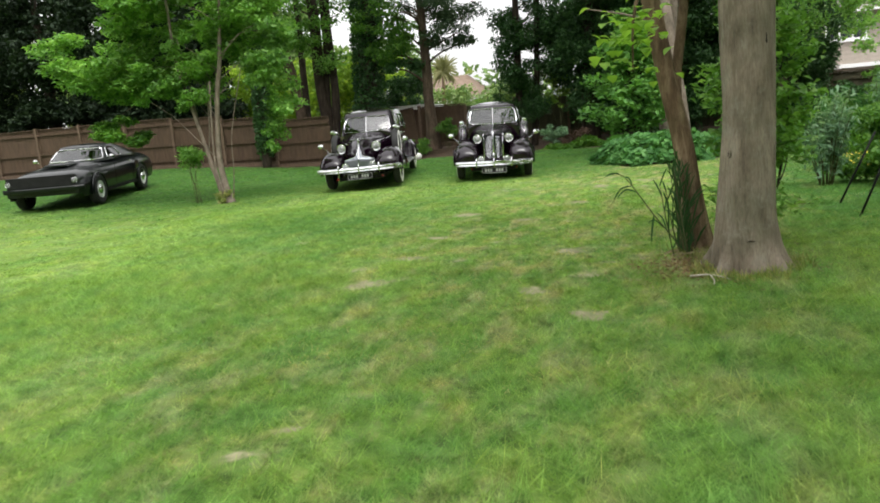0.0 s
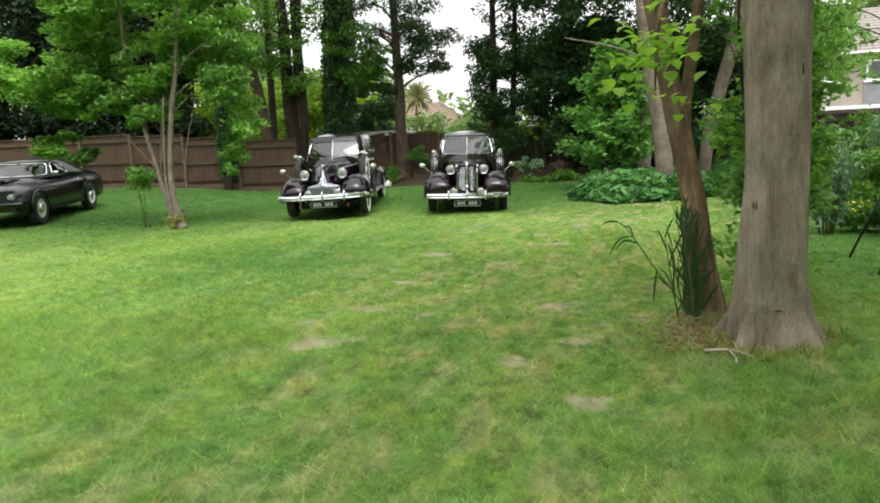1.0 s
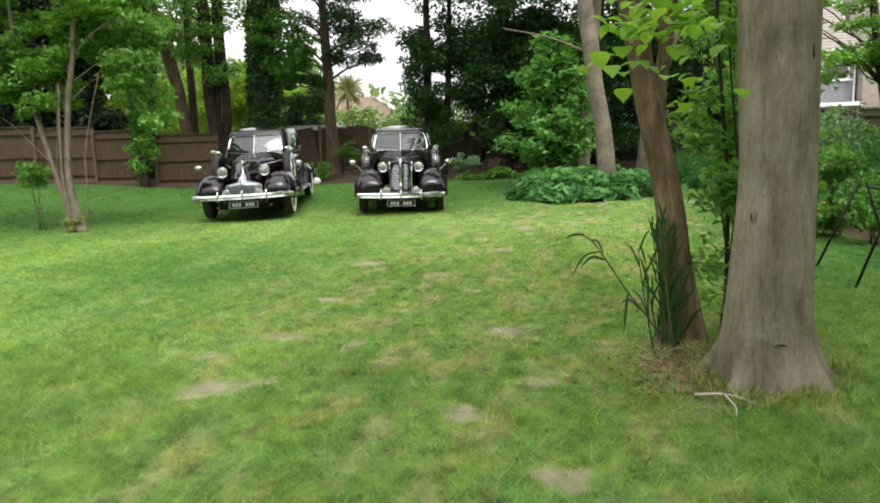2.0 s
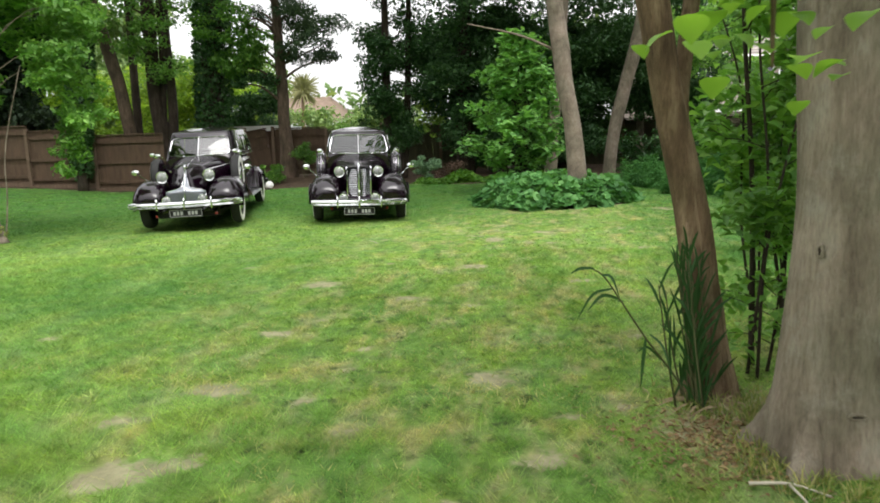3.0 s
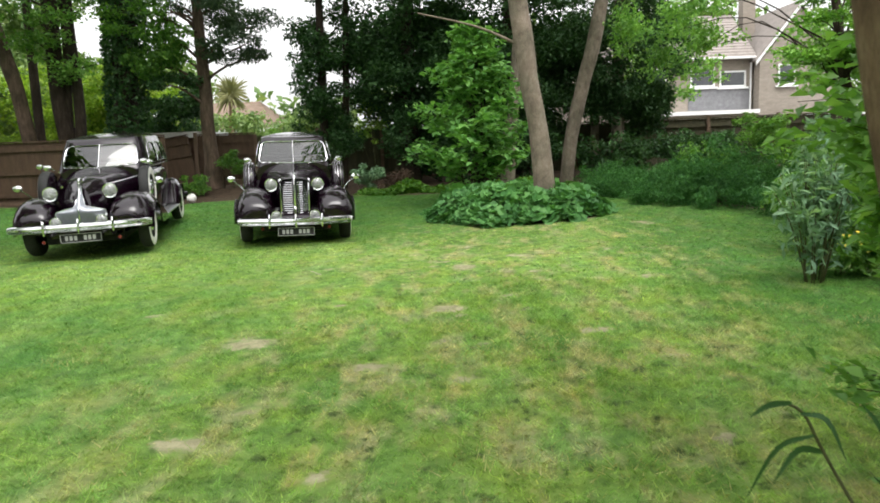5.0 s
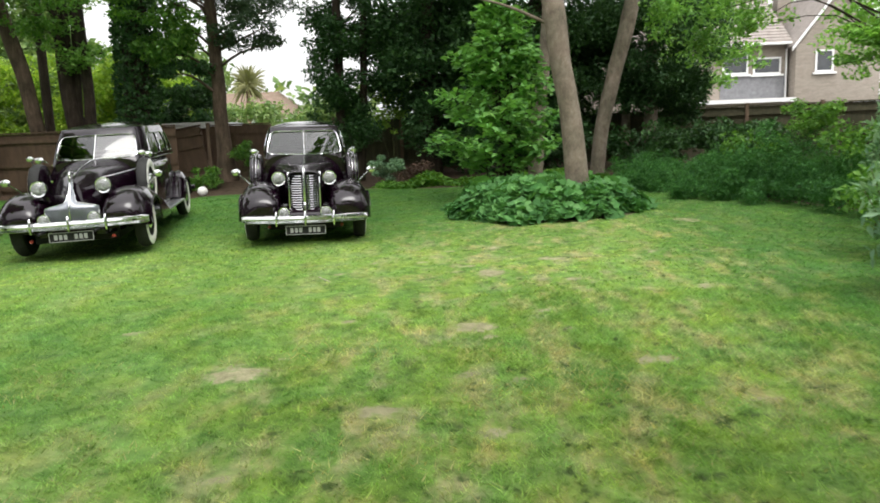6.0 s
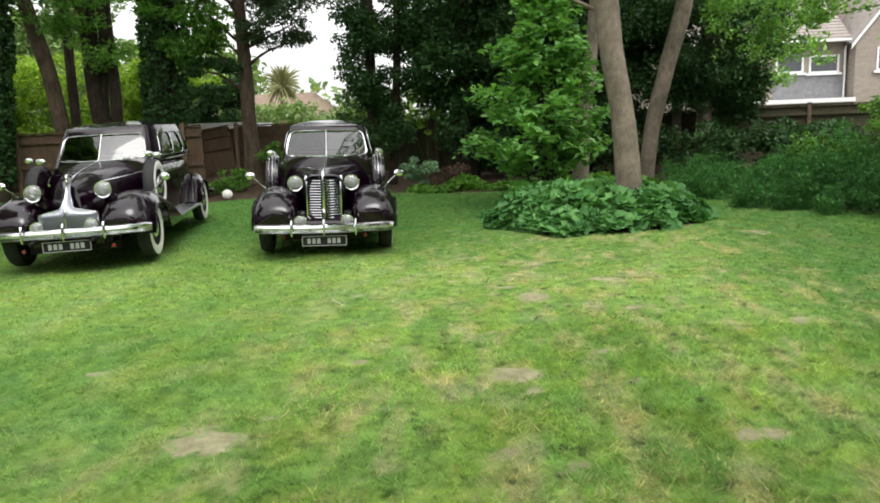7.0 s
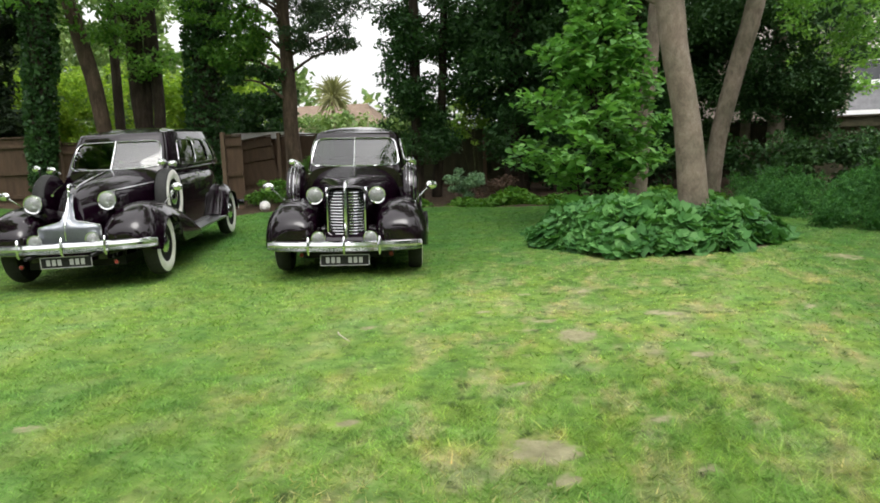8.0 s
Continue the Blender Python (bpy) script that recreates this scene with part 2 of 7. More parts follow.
M_LEAF_DRY = leaf_material("leaf_dry", (0.34, 0.33, 0.16), (0.42, 0.39, 0.21), (0.55, 0.48, 0.30), 0.7, 0.4)
M_LEAF_REED = leaf_material("leaf_reed", (0.018, 0.050, 0.018), (0.030, 0.078, 0.026), (0.060, 0.125, 0.042), 0.4, 0.2)
M_PETAL = surface("petal_yellow", (0.75, 0.55, 0.03), (0.85, 0.68, 0.08), 20, 0.6, bump=0)
M_FENCE = surface("fence_wood", (0.068, 0.040, 0.023), (0.108, 0.066, 0.038), 2.5, 0.85, bump=0.5, fine=25, stretch=(4, 4, 0.7))
M_FENCE_GREEN = surface("mossy_fence_wood", (0.045, 0.045, 0.022), (0.085, 0.075, 0.04), 2.5, 0.9, bump=0.5, fine=25, stretch=(4, 4, 0.7))
M_POST = surface("post_wood", (0.105, 0.068, 0.042), (0.16, 0.108, 0.07), 4, 0.85, bump=0.4, fine=30, stretch=(4, 4, 0.5))
M_DEAD = surface("dry_straw", (0.25, 0.19, 0.105), (0.38, 0.30, 0.18), 12, 0.9, bump=0.1)
M_MULCH = surface("bark_mulch", (0.075, 0.045, 0.03), (0.16, 0.10, 0.065), 9, 0.95, bump=0.8, fine=50)
M_DEAD_LEAF = leaf_material("dead_leaf", (0.14, 0.085, 0.05), (0.22, 0.14, 0.085), (0.33, 0.24, 0.15), 0.8, 0.2)
M_TWIG = surface("bleached_twig", (0.42, 0.37, 0.29), (0.55, 0.49, 0.40), 12, 0.85, bump=0.2)


# ---- mesh helpers ----
def from_arrays(name, v, f, smooth=False):
    """A mesh from an array of points and an array of faces that all have the same number of corners."""
    v, f = np.asarray(v, np.float32), np.asarray(f, np.int32)
    me = bpy.data.meshes.new(name)
    me.vertices.add(len(v))
    me.vertices.foreach_set("co", v.ravel())
    k = f.shape[1]
    me.loops.add(f.size)
    me.loops.foreach_set("vertex_index", f.ravel())
    me.polygons.add(len(f))
    me.polygons.foreach_set("loop_start", np.arange(0, f.size, k, dtype=np.int32))
    if smooth:
        me.polygons.foreach_set("use_smooth", np.ones(len(f), bool))
    me.update(calc_edges=True)
    return me


def mesh_part(name, me, material, parent=None, label=""):
    me.materials.clear()
    me.materials.append(material)
    ob = new(name, me)
    if parent is not None:
        ob.parent = parent
    return tagged(ob, label)


def part(name, bm, material, parent=None, label="", smooth=False):
    """Links a bmesh as one mesh object under a thing or a part."""
    me = bpy.data.meshes.new(name)
    if smooth:
        for f in bm.faces:
            f.smooth = True
    bm.to_mesh(me)
    bm.free()
    return mesh_part(name, me, material, parent, label)


def thing(name, x=0, y=0, z=0, yaw=0, label="", category="", group="", kind=""):
    ob = new(name)
    ob.empty_display_size = 0.2
    ob.matrix_world = pose(x, y, z, 0, 0, yaw)
    return tagged(ob, label, category, group, kind)


def tube(points, radii, seg=10, wobble=0.0, seed=0, close=True):
    """Arrays of a tapered tube along points."""
    p = np.array(points, float)
    r = np.array(radii, float)
    rng = np.random.default_rng(seed)
    v, f = [], []
    t = np.gradient(p, axis=0)
    t /= np.linalg.norm(t, axis=1)[:, None] + 1e-9
    ref = np.array([0.0, 1.0, 0.0]) if abs(t[0][1]) < 0.9 else np.array([1.0, 0, 0])
    ph = rng.uniform(0, 6.28, 6)
    for i in range(len(p)):
        a = np.cross(t[i], ref)
        a /= np.linalg.norm(a) + 1e-9
        b = np.cross(a, t[i])
        th = np.linspace(0, 2 * np.pi, seg, endpoint=False)
        k = 1 + wobble * (0.5 * np.sin(2 * th + ph[0] + i * 0.35) + 0.35 * np.sin(3 * th + ph[1] - i * 0.21) + 0.25 * np.sin(5 * th + ph[2] + i * 0.5))
        v.append(p[i] + (r[i] * k)[:, None] * (np.cos(th)[:, None] * a + np.sin(th)[:, None] * b))
    v = np.concatenate(v)
    for i in range(len(p) - 1):
        for j in range(seg):
            j2 = (j + 1) % seg
            f.append((i * seg + j, i * seg + j2, (i + 1) * seg + j2, (i + 1) * seg + j))
    if close:
        c0, c1 = len(v), len(v) + 1
        v = np.vstack([v, p[0], p[-1]])
        for j in range(seg):
            j2 = (j + 1) % seg
            f.append((c0, j2, j, c0))
            f.append((c1, (len(p) - 1) * seg + j, (len(p) - 1) * seg + j2, c1))
    return v, f


def join(pieces):
    """Joins arrays of (points, faces)."""
    vs, fs, o = [], [], 0
    for v, f in pieces:
        vs.append(np.asarray(v, float))
        fs.append(np.asarray(f, int) + o)
        o += len(v)
    return np.concatenate(vs), np.concatenate(fs)


def quads_mesh(name, v, f, smooth=True):
    """A mesh from quads, in which a repeated corner means a triangle."""
    me = bpy.data.meshes.new(name)
    faces = [tuple(dict.fromkeys(int(i) for i in q)) for q in f]
    me.from_pydata([tuple(p) for p in v], [], faces)
    if smooth:
        me.polygons.foreach_set("use_smooth", np.ones(len(me.polygons), bool))
    me.update()
    return me


def curve_points(points, n):
    """A smooth line through points (Catmull-Rom)."""
    p = [np.array(q, float) for q in points]
    p = [2 * p[0] - p[1]] + p + [2 * p[-1] - p[-2]]
    out = []
    segs = len(p) - 3
    for k in range(n):
        u = k / (n - 1) * segs
        i = min(int(u), segs - 1)
        s = u - i
        a, b, c, d = p[i:i + 4]
        out.append(0.5 * (2 * b + (c - a) * s + (2 * a - 5 * b + 4 * c - d) * s * s + (3 * b - a - 3 * c + d) * s ** 3))
    return np.array(out)


def leaf_arrays(c, size, rng, up=0.6, aspect=0.55, fold=0.25, droop=0.0, spread=0.35):
    """Folded leaf blades at the points c: two triangles each on four corners."""
    n = len(c)
    nrm = rng.normal(size=(n, 3))
    nrm /= np.linalg.norm(nrm, axis=1)[:, None]
    nrm = nrm * (1 - up) + np.array([0, 0, 1.0]) * up
    nrm /= np.linalg.norm(nrm, axis=1)[:, None]
    d = rng.normal(size=(n, 3))
    d[:, 2] -= droop * 2
    d -= (d * nrm).sum(1)[:, None] * nrm
    d /= np.linalg.norm(d, axis=1)[:, None]
    s = np.cross(nrm, d)
    L = (size * rng.uniform(1 - spread, 1 + spread, n))[:, None]
    w = L * aspect * 0.5
    base = c - d * L * 0.5
    tip = c + d * L * 0.5 - nrm * L * 0.12
    lft = c - d * L * 0.08 + s * w + nrm * w * fold * 2
    rgt = c - d * L * 0.08 - s * w + nrm * w * fold * 2
    v = np.stack([base, lft, tip, rgt], 1).reshape(-1, 3)
    i = np.arange(n)[:, None] * 4
    f = np.concatenate([np.hstack([i, i + 1, i + 2]), np.hstack([i, i + 2, i + 3])], 0)
    return v, f


def round_leaves(c, size, rng, up=0.6, droop=0.0, spread=0.35, aspect=0.9):
    """Broad cupped leaves at the points c: a point, five shoulders and a raised middle."""
    n = len(c)
    nrm = rng.normal(size=(n, 3))
    nrm /= np.linalg.norm(nrm, axis=1)[:, None]
    nrm = nrm * (1 - up) + np.array([0, 0, 1.0]) * up
    nrm /= np.linalg.norm(nrm, axis=1)[:, None]
    d = rng.normal(size=(n, 3))
    d[:, 2] -= droop * 2
    d -= (d * nrm).sum(1)[:, None] * nrm
    d /= np.linalg.norm(d, axis=1)[:, None]
    s = np.cross(nrm, d)
    L = (size * rng.uniform(1 - spread, 1 + spread, n))[:, None]
    v = [c - d * L * 0.1]
    for u, w, z in ((-0.5, 0.0, 0.02), (-0.30, 0.38, 0.08), (0.02, 0.5, 0.10), (0.32, 0.30, 0.03), (0.55, 0.0, -0.12), (0.32, -0.30, 0.03), (0.02, -0.5, 0.10), (-0.30, -0.38, 0.08)):
        v.append(c + d * L * u + s * L * w * aspect + nrm * L * z)
    v = np.stack(v, 1).reshape(-1, 3)
    i = np.arange(n)[:, None] * 9
    f = np.concatenate([np.hstack([i, i + 1 + k, i + 1 + (k + 1) % 8]) for k in range(8)], 0)
    return v, f


def clump_points(centres, radii, count, rng, hollow=0.45):
    """Points in ellipsoid clumps, denser to their skin."""
    centres, radii = np.array(centres, float), np.array(radii, float)
    if radii.ndim == 1:
        radii = np.repeat(radii[:, None], 3, 1)
    k = rng.choice(len(centres), count, p=(radii.prod(1) ** 0.67) / (radii.prod(1) ** 0.67).sum())
    d = rng.normal(size=(count, 3))
    d /= np.linalg.norm(d, axis=1)[:, None]
    r = rng.uniform(hollow, 1.0, count) ** 0.8
    return centres[k] + d * r[:, None] * radii[k]


def fill_ellipsoid(centre, rad, n, rng, flat=1.0, shell=0.35):
    d = rng.normal(size=(n, 3))
    d /= np.linalg.norm(d, axis=1)[:, None]
    return np.array(centre) + d * (rng.uniform(shell, 1, n) ** 0.6)[:, None] * np.array(rad)


def foliage(name, pts, size, material, parent, rng, up=0.55, aspect=0.55, droop=0.1, label="", spread=0.35):
    v, f = leaf_arrays(pts, size, rng, up, aspect, droop=droop, spread=spread)
    return mesh_part(name, from_arrays(name, v, f), material, parent, label)


def limbs_to(origin, targets, r0, rng, sag=0.15, seg=6):
    """Tapered branches from points of the trunk to the clumps."""
    out = []
    for i, (o, t) in enumerate(zip(origin, targets)):
        o, t = np.array(o, float), np.array(t, float)
        m = (o + t) / 2 + np.array([0, 0, sag * np.linalg.norm(t - o)]) + rng.normal(size=3) * 0.08 * np.linalg.norm(t - o)
        pts = curve_points([o, m, t], 7)
        out.append(tube(pts, np.linspace(r0, r0 * 0.2, 7), seg, 0.1, i))
    return out


def smooth_step(a, b, x):
    t = np.clip((np.asarray(x, float) - a) / (b - a), 0, 1)
    return t * t * (3 - 2 * t)


# ---- the ground: lawn, beds and the land beyond, one sheet ----
def ground_z(x, y):
    x, y = np.asarray(x, float), np.asarray(y, float)
    bank = 0.32 * smooth_step(24.3, 27.0, y) * smooth_step(-11.0, -9.3, x)
    near = np.exp(-((x - 0.9) ** 2 + (y - 6.8) ** 2) / 0.7)
    bumps = 0.007 * np.sin(11.3 * x + 3.1 * np.sin(4.1 * y)) * np.sin(9.7 * y + 2.3 * np.sin(5.3 * x)) + 0.006 * np.sin(6.3 * x - 5.1 * y) + 0.018 * np.sin(1.7 * x + 0.6 * y) * np.sin(1.1 * y - 0.4 * x) + 0.010 * np.sin(4.1 * x - 1.3) * np.sin(3.7 * y + 0.8)
    flat_under_cars = 1 - smooth_step(3.0, 1.5, np.abs(y - 18)) * smooth_step(9.0, 7.0, np.abs(x + 9))
    rise = 0.030 * np.clip(y - 15.6, 0, 7) * smooth_step(-9.5, -6.5, x) * smooth_step(60, 30, y)
    left = 0.40 * smooth_step(-9.5, -20.0, x) * smooth_step(11.0, 20.0, y)
    return left + rise + 0.55 * bank + 0.05 * near + bumps * flat_under_cars - 0.012


BARE = ((-2.16, 7.26, 0.30), (-0.56, 7.52, 0.28), (-2.26, 6.20, 0.32), (-1.97, 6.27, 0.26), (-2.53, 6.83, 0.26), (-0.65, 5.89, 0.24), (-0.12, 5.23, 0.24), (-0.26, 6.43, 0.20),
        (-0.78, 9.43, 0.20), (-1.41, 9.77, 0.22), (-2.25, 8.61, 0.22), (-2.47, 10.44, 0.36), (-0.91, 11.5, 0.30), (-0.66, 13.45, 0.28), (-0.02, 14.26, 0.20), (-1.42, 2.83, 0.20),
        (2.3, 17.0, 0.28), (1.2, 12.6, 0.20), (0.3, 10.6, 0.18))
_spots = random.Random(3)
BARE = BARE + tuple((_spots.gauss(-0.7, 1.5), _spots.uniform(2.6, 15.5), _spots.uniform(0.06, 0.15)) for _ in range(70))


def soil_at(x, y):
    """1 on bare soil, 0 on the lawn."""
    x, y = np.asarray(x, float), np.asarray(y, float)
    s = bed_at(x, y)
    s = np.maximum(s, 0.60 * smooth_step(0.95, 0.40, np.hypot((x - 0.88) / 1.0, (y - 6.75) / 0.75)))
    s = np.maximum(s, 0.42 * smooth_step(0.55, 0.2, np.hypot(x + 8.85, y - 14.1)))
    for bx, by, r in BARE:
        wob = 0.25 * np.sin(9 * x + 3 * by) * np.sin(8 * y + 5 * bx)
        s = np.maximum(s, 0.82 * smooth_step(1.0, 0.3, np.hypot((x - bx) / (1.0 * r), (y - by) / (0.75 * r)) + wob))
    return s


def bed_at(x, y):
    """1 on the planted beds, whose soil is coloured dark for the shade on them."""
    x, y = np.asarray(x, float), np.asarray(y, float)
    s = np.zeros(np.broadcast(x, y).shape)
    # back bed between the cars and the fence, the shrub border, the bed under the hedge
    s = np.maximum(s, smooth_step(22.6, 23.1, y) * smooth_step(-9.6, -9.0, x))
    s = np.maximum(s, smooth_step(24.7, 25.2, y))
    s = np.maximum(s, smooth_step(3.7, 4.2, x - 0.55 * (19.0 - y)) * smooth_step(13.5, 14.5, y) * (x > 2.0))
    s = np.maximum(s, smooth_step(3.25, 3.6, x + 0.12 * np.sin(2 * y)) * smooth_step(9.9, 10.5, y) * smooth_step(14.0, 13.0, y))
    s = np.maximum(s, smooth_step(1.0, 0.85, np.hypot((x - 0.30) / 1.72, (y - 18.3) / 1.25)))
    return s


def pale_at(x, y):
    """Worn paler strips where the cars were driven on to the lawn."""
    x, y = np.asarray(x, float), np.asarray(y, float)
    out = np.zeros(np.broadcast(x, y).shape)
    for (x0, y0), (x1, y1), w, k in (((-5.15, 15.6), (-4.4, 9.4), 0.20, 0.7), ((-4.4, 9.4), (-4.3, 6.5), 0.32, 0.5), ((-7.0, 15.2), (-6.6, 9.6), 0.3, 0.6), ((-6.6, 9.6), (-8.6, 8.2), 0.5, 0.6), ((-2.4, 15.8), (-2.6, 12.0), 0.2, 0.5), ((-5.0, 9.0), (-9.5, 11.0), 0.35, 0.55)):
        d = np.array((x1 - x0, y1 - y0))
        L = np.hypot(*d)
        u = np.clip(((x - x0) * d[0] + (y - y0) * d[1]) / L ** 2, 0, 1)
        far = np.hypot(x - x0 - u * d[0], y - y0 - u * d[1])
        out = np.maximum(out, 0.5 * k * np.exp(-(far / w) ** 2) * smooth_step(0, 0.15, u + 0.02) * smooth_step(1.02, 0.8, u))
    return out


def dry_at(x, y):
    """How much dry straw the lawn holds: much along the walked middle, little to the left and under the trees."""
    x, y = np.asarray(x, float), np.asarray(y, float)
    walked = np.exp(-(((x + 0.6 - 0.12 * (y - 8)) / 2.2) ** 2)) * smooth_step(21, 15, y)
    walked = walked * (0.78 + 0.66 * smooth_step(5.0, 10.0, y))
    return np.clip(0.26 * (1 - lush_shade_at(x, y)) + 0.74 * walked - 0.25 * smooth_step(1.2, 2.2, x) * smooth_step(12, 8, y), 0.02, 1.0)


def lush_shade_at(x, y):
    """How deep a green the lawn has, tree shade painted in: most towards the cars, the fence and the trees on the left.
    """
    x, y = np.asarray(x, float), np.asarray(y, float)
    far = smooth_step(14.2, 18.5, y) * (0.5 + 0.5 * smooth_step(0.5, -1.5, x))
    side = smooth_step(-5.0, -10.0, x) * smooth_step(10.5, 15.5, y)
    near = 0.30 * smooth_step(8.0, 3.5, y)
    deep_patch = 0.75 * np.exp(-((x + 4.3) / 1.7) ** 2 - ((y - 10.2) / 2.4) ** 2)
    edge = 0.8 * smooth_step(0.4, 2.6, x) * smooth_step(6.5, 10.5, y)
    return np.maximum(np.maximum(0.85 * np.maximum(far, side), edge), np.maximum(near, deep_patch))


def grid_axis(lo, hi, fine_lo, fine_hi, step):
    a = np.arange(fine_lo, fine_hi + 1e-6, step)
    out, d, x = [], step, fine_hi
    while x < hi:
        d *= 1.35
        x = min(x + d, hi)
        out.append(x)
    pre, d, x = [], step, fine_lo
    while x > lo:
        d *= 1.35
        x = max(x - d, lo)
        pre.append(x)
    return np.concatenate([pre[::-1], a, out])


def build_ground():
    xs, ys = grid_axis(-900, 900, -18, 7, 0.14), grid_axis(-900, 1500, -2, 28, 0.14)
    X, Y = np.meshgrid(xs, ys)
    v = np.stack([X.ravel(), Y.ravel(), ground_z(X, Y).ravel()], 1)
    nx, ny = len(xs), len(ys)
    i, j = np.meshgrid(np.arange(nx - 1), np.arange(ny - 1))
    a = (j * nx + i).ravel()
    me = from_arrays("ground", v, np.stack([a, a + 1, a + nx + 1, a + nx], 1), True)
    for name, fn in (("soil", soil_at), ("dry", dry_at), ("bed", bed_at), ("pale", pale_at), ("lush_shade", lush_shade_at)):
        at = me.attributes.new(name, "FLOAT", "POINT")
        at.data.foreach_set("value", fn(X, Y).ravel().astype(np.float32))
    ob = mesh_part("ground", me, M_GROUND)
    tagged(ob, "patchy mown garden lawn with straw and bare soil spots", "lawn", kind="structure")


def build_grass():
    """Short blades, thick where the lawn lies near the walk and thinner far off."""
    rng = np.random.default_rng(5)
    zones = ((-6.0, 5.2, 0.6, 7.0, 330000, 0.031, 0.0056), (-8.0, 5.5, 7.0, 12.5, 310000, 0.024, 0.0090), (-10, 6, 12.5, 23.0, 150000, 0.022, 0.018),
             (-18, -6.6, 7.0, 24.8, 95000, 0.024, 0.020), (-12, -4.6, 2.5, 7.0, 65000, 0.026, 0.011))
    V, D, Q, U = [], [], [], []
    for x0, x1, y0, y1, n, h, w in zones:
        x, y = rng.uniform(x0, x1, n), rng.uniform(y0, y1, n)
        # tufts: pull some of the blades together
        k = rng.random(n) < (0.50 if y0 < 3 else 0.30 if y0 < 8 else 0.12)
        tx, ty = rng.uniform(x0, x1, n // 40), rng.uniform(y0, y1, n // 40)
        pick = rng.integers(0, len(tx), n)
        x = np.where(k, tx[pick] + rng.normal(0, 0.05, n), x)
        y = np.where(k, ty[pick] + rng.normal(0, 0.05, n), y)
        s = soil_at(x, y)
        keep = rng.random(n) > s * 1.35
        # the blades thin out where the lawn runs on beyond the walk
        keep &= rng.random(n) < np.clip((x1 - x) / 1.6, 0, 1) * (np.clip((y - y0) / 1.4, 0, 1) if y0 < 3 else 1)
        x, y = x[keep], y[keep]
        m = len(x)
        lush_shade = 0.75 + 0.5 * (0.5 + 0.5 * np.sin(0.9 * x + 1.3 * np.sin(0.7 * y)))
        hh = h * rng.uniform(0.45, 1.3, m) * lush_shade * np.where(k[keep], 2.2 if y0 < 3 else 1.7 if y0 < 8 else 1.1, 0.85)
        th = rng.uniform(0, 2 * np.pi, m)
        lean = rng.uniform(0.7, 2.2, m) * hh
        la = rng.uniform(0, 2 * np.pi, m)
        z = ground_z(x, y) - 0.004
        ww = w * rng.uniform(0.6, 1.3, m)
        cx, sx = np.cos(th) * ww / 2, np.sin(th) * ww / 2
        b0 = np.stack([x - cx, y - sx, z], 1)
        b1 = np.stack([x + cx, y + sx, z], 1)
        tp = np.stack([x + np.cos(la) * lean, y + np.sin(la) * lean, z + hh], 1)
        V.append(np.stack([b0, b1, tp], 1).reshape(-1, 3))
        D.append(np.repeat(dry_at(x, y), 3))
        Q.append(np.repeat(pale_at(x, y), 3))
        U.append(np.repeat(lush_shade_at(x, y), 3))
    v = np.concatenate(V)
    me = from_arrays("grass", v, np.arange(len(v)).reshape(-1, 3))
    at = me.attributes.new("dry", "FLOAT", "POINT")
    at.data.foreach_set("value", np.concatenate(D).astype(np.float32))
    at = me.attributes.new("pale", "FLOAT", "POINT")
    at.data.foreach_set("value", np.concatenate(Q).astype(np.float32))
    at = me.attributes.new("lush_shade", "FLOAT", "POINT")
    at.data.foreach_set("value", np.concatenate(U).astype(np.float32))
    tagged(mesh_part("grass", me, M_BLADE), "short mown grass blades of the lawn", "grass", kind="stuff")


def build_straw():
    """Upright dead blades in loose patches where the lawn has dried out."""
    rng = np.random.default_rng(6)
    V = []
    for k in range(150):
        py = rng.uniform(3.6, 11.0)
        px = -0.6 + 0.12 * (py - 8) + rng.normal(0, 1.7)
        n = int(rng.integers(30, 95))
        x, y = px + rng.normal(0, 0.16, n), py + rng.normal(0, 0.12, n)
        keep = bed_at(x, y) < 0.1
        x, y = x[keep], y[keep]
        m = len(x)
        h = rng.uniform(0.014, 0.042, m)
        th, la = rng.uniform(0, 2 * np.pi, m), rng.uniform(0, 2 * np.pi, m)
        w = rng.uniform(0.0018, 0.0034, m) * (1 + 0.1 * (y - 3))
        lean = rng.uniform(0.6, 2.2, m) * h
        z = ground_z(x, y) - 0.004
        cx, sx = np.cos(th) * w, np.sin(th) * w
        V.append(np.stack([np.stack([x - cx, y - sx, z], 1), np.stack([x + cx, y + sx, z], 1), np.stack([x + np.cos(la) * lean, y + np.sin(la) * lean, z + h], 1)], 1).reshape(-1, 3))
    v = np.concatenate(V)
    me = from_arrays("straw_blades", v, np.arange(len(v)).reshape(-1, 3))
    tagged(mesh_part("straw_blades", me, M_LEAF_DRY), "dead straw-coloured blades in dried lawn patches", "grass", kind="stuff")


build_ground()
build_grass()
build_straw()


# ---- fences ----
def box_arrays(x0, x1, y0, y1, z0, z1):
    v = [(x, y, z) for z in (z0, z1) for y in (y0, y1) for x in (x0, x1)]
    return np.array(v, float), [(0, 2, 3, 1), (4, 5, 7, 6), (0, 1, 5, 4), (2, 6, 7, 3), (0, 4, 6, 2), (1, 3, 7, 5)]


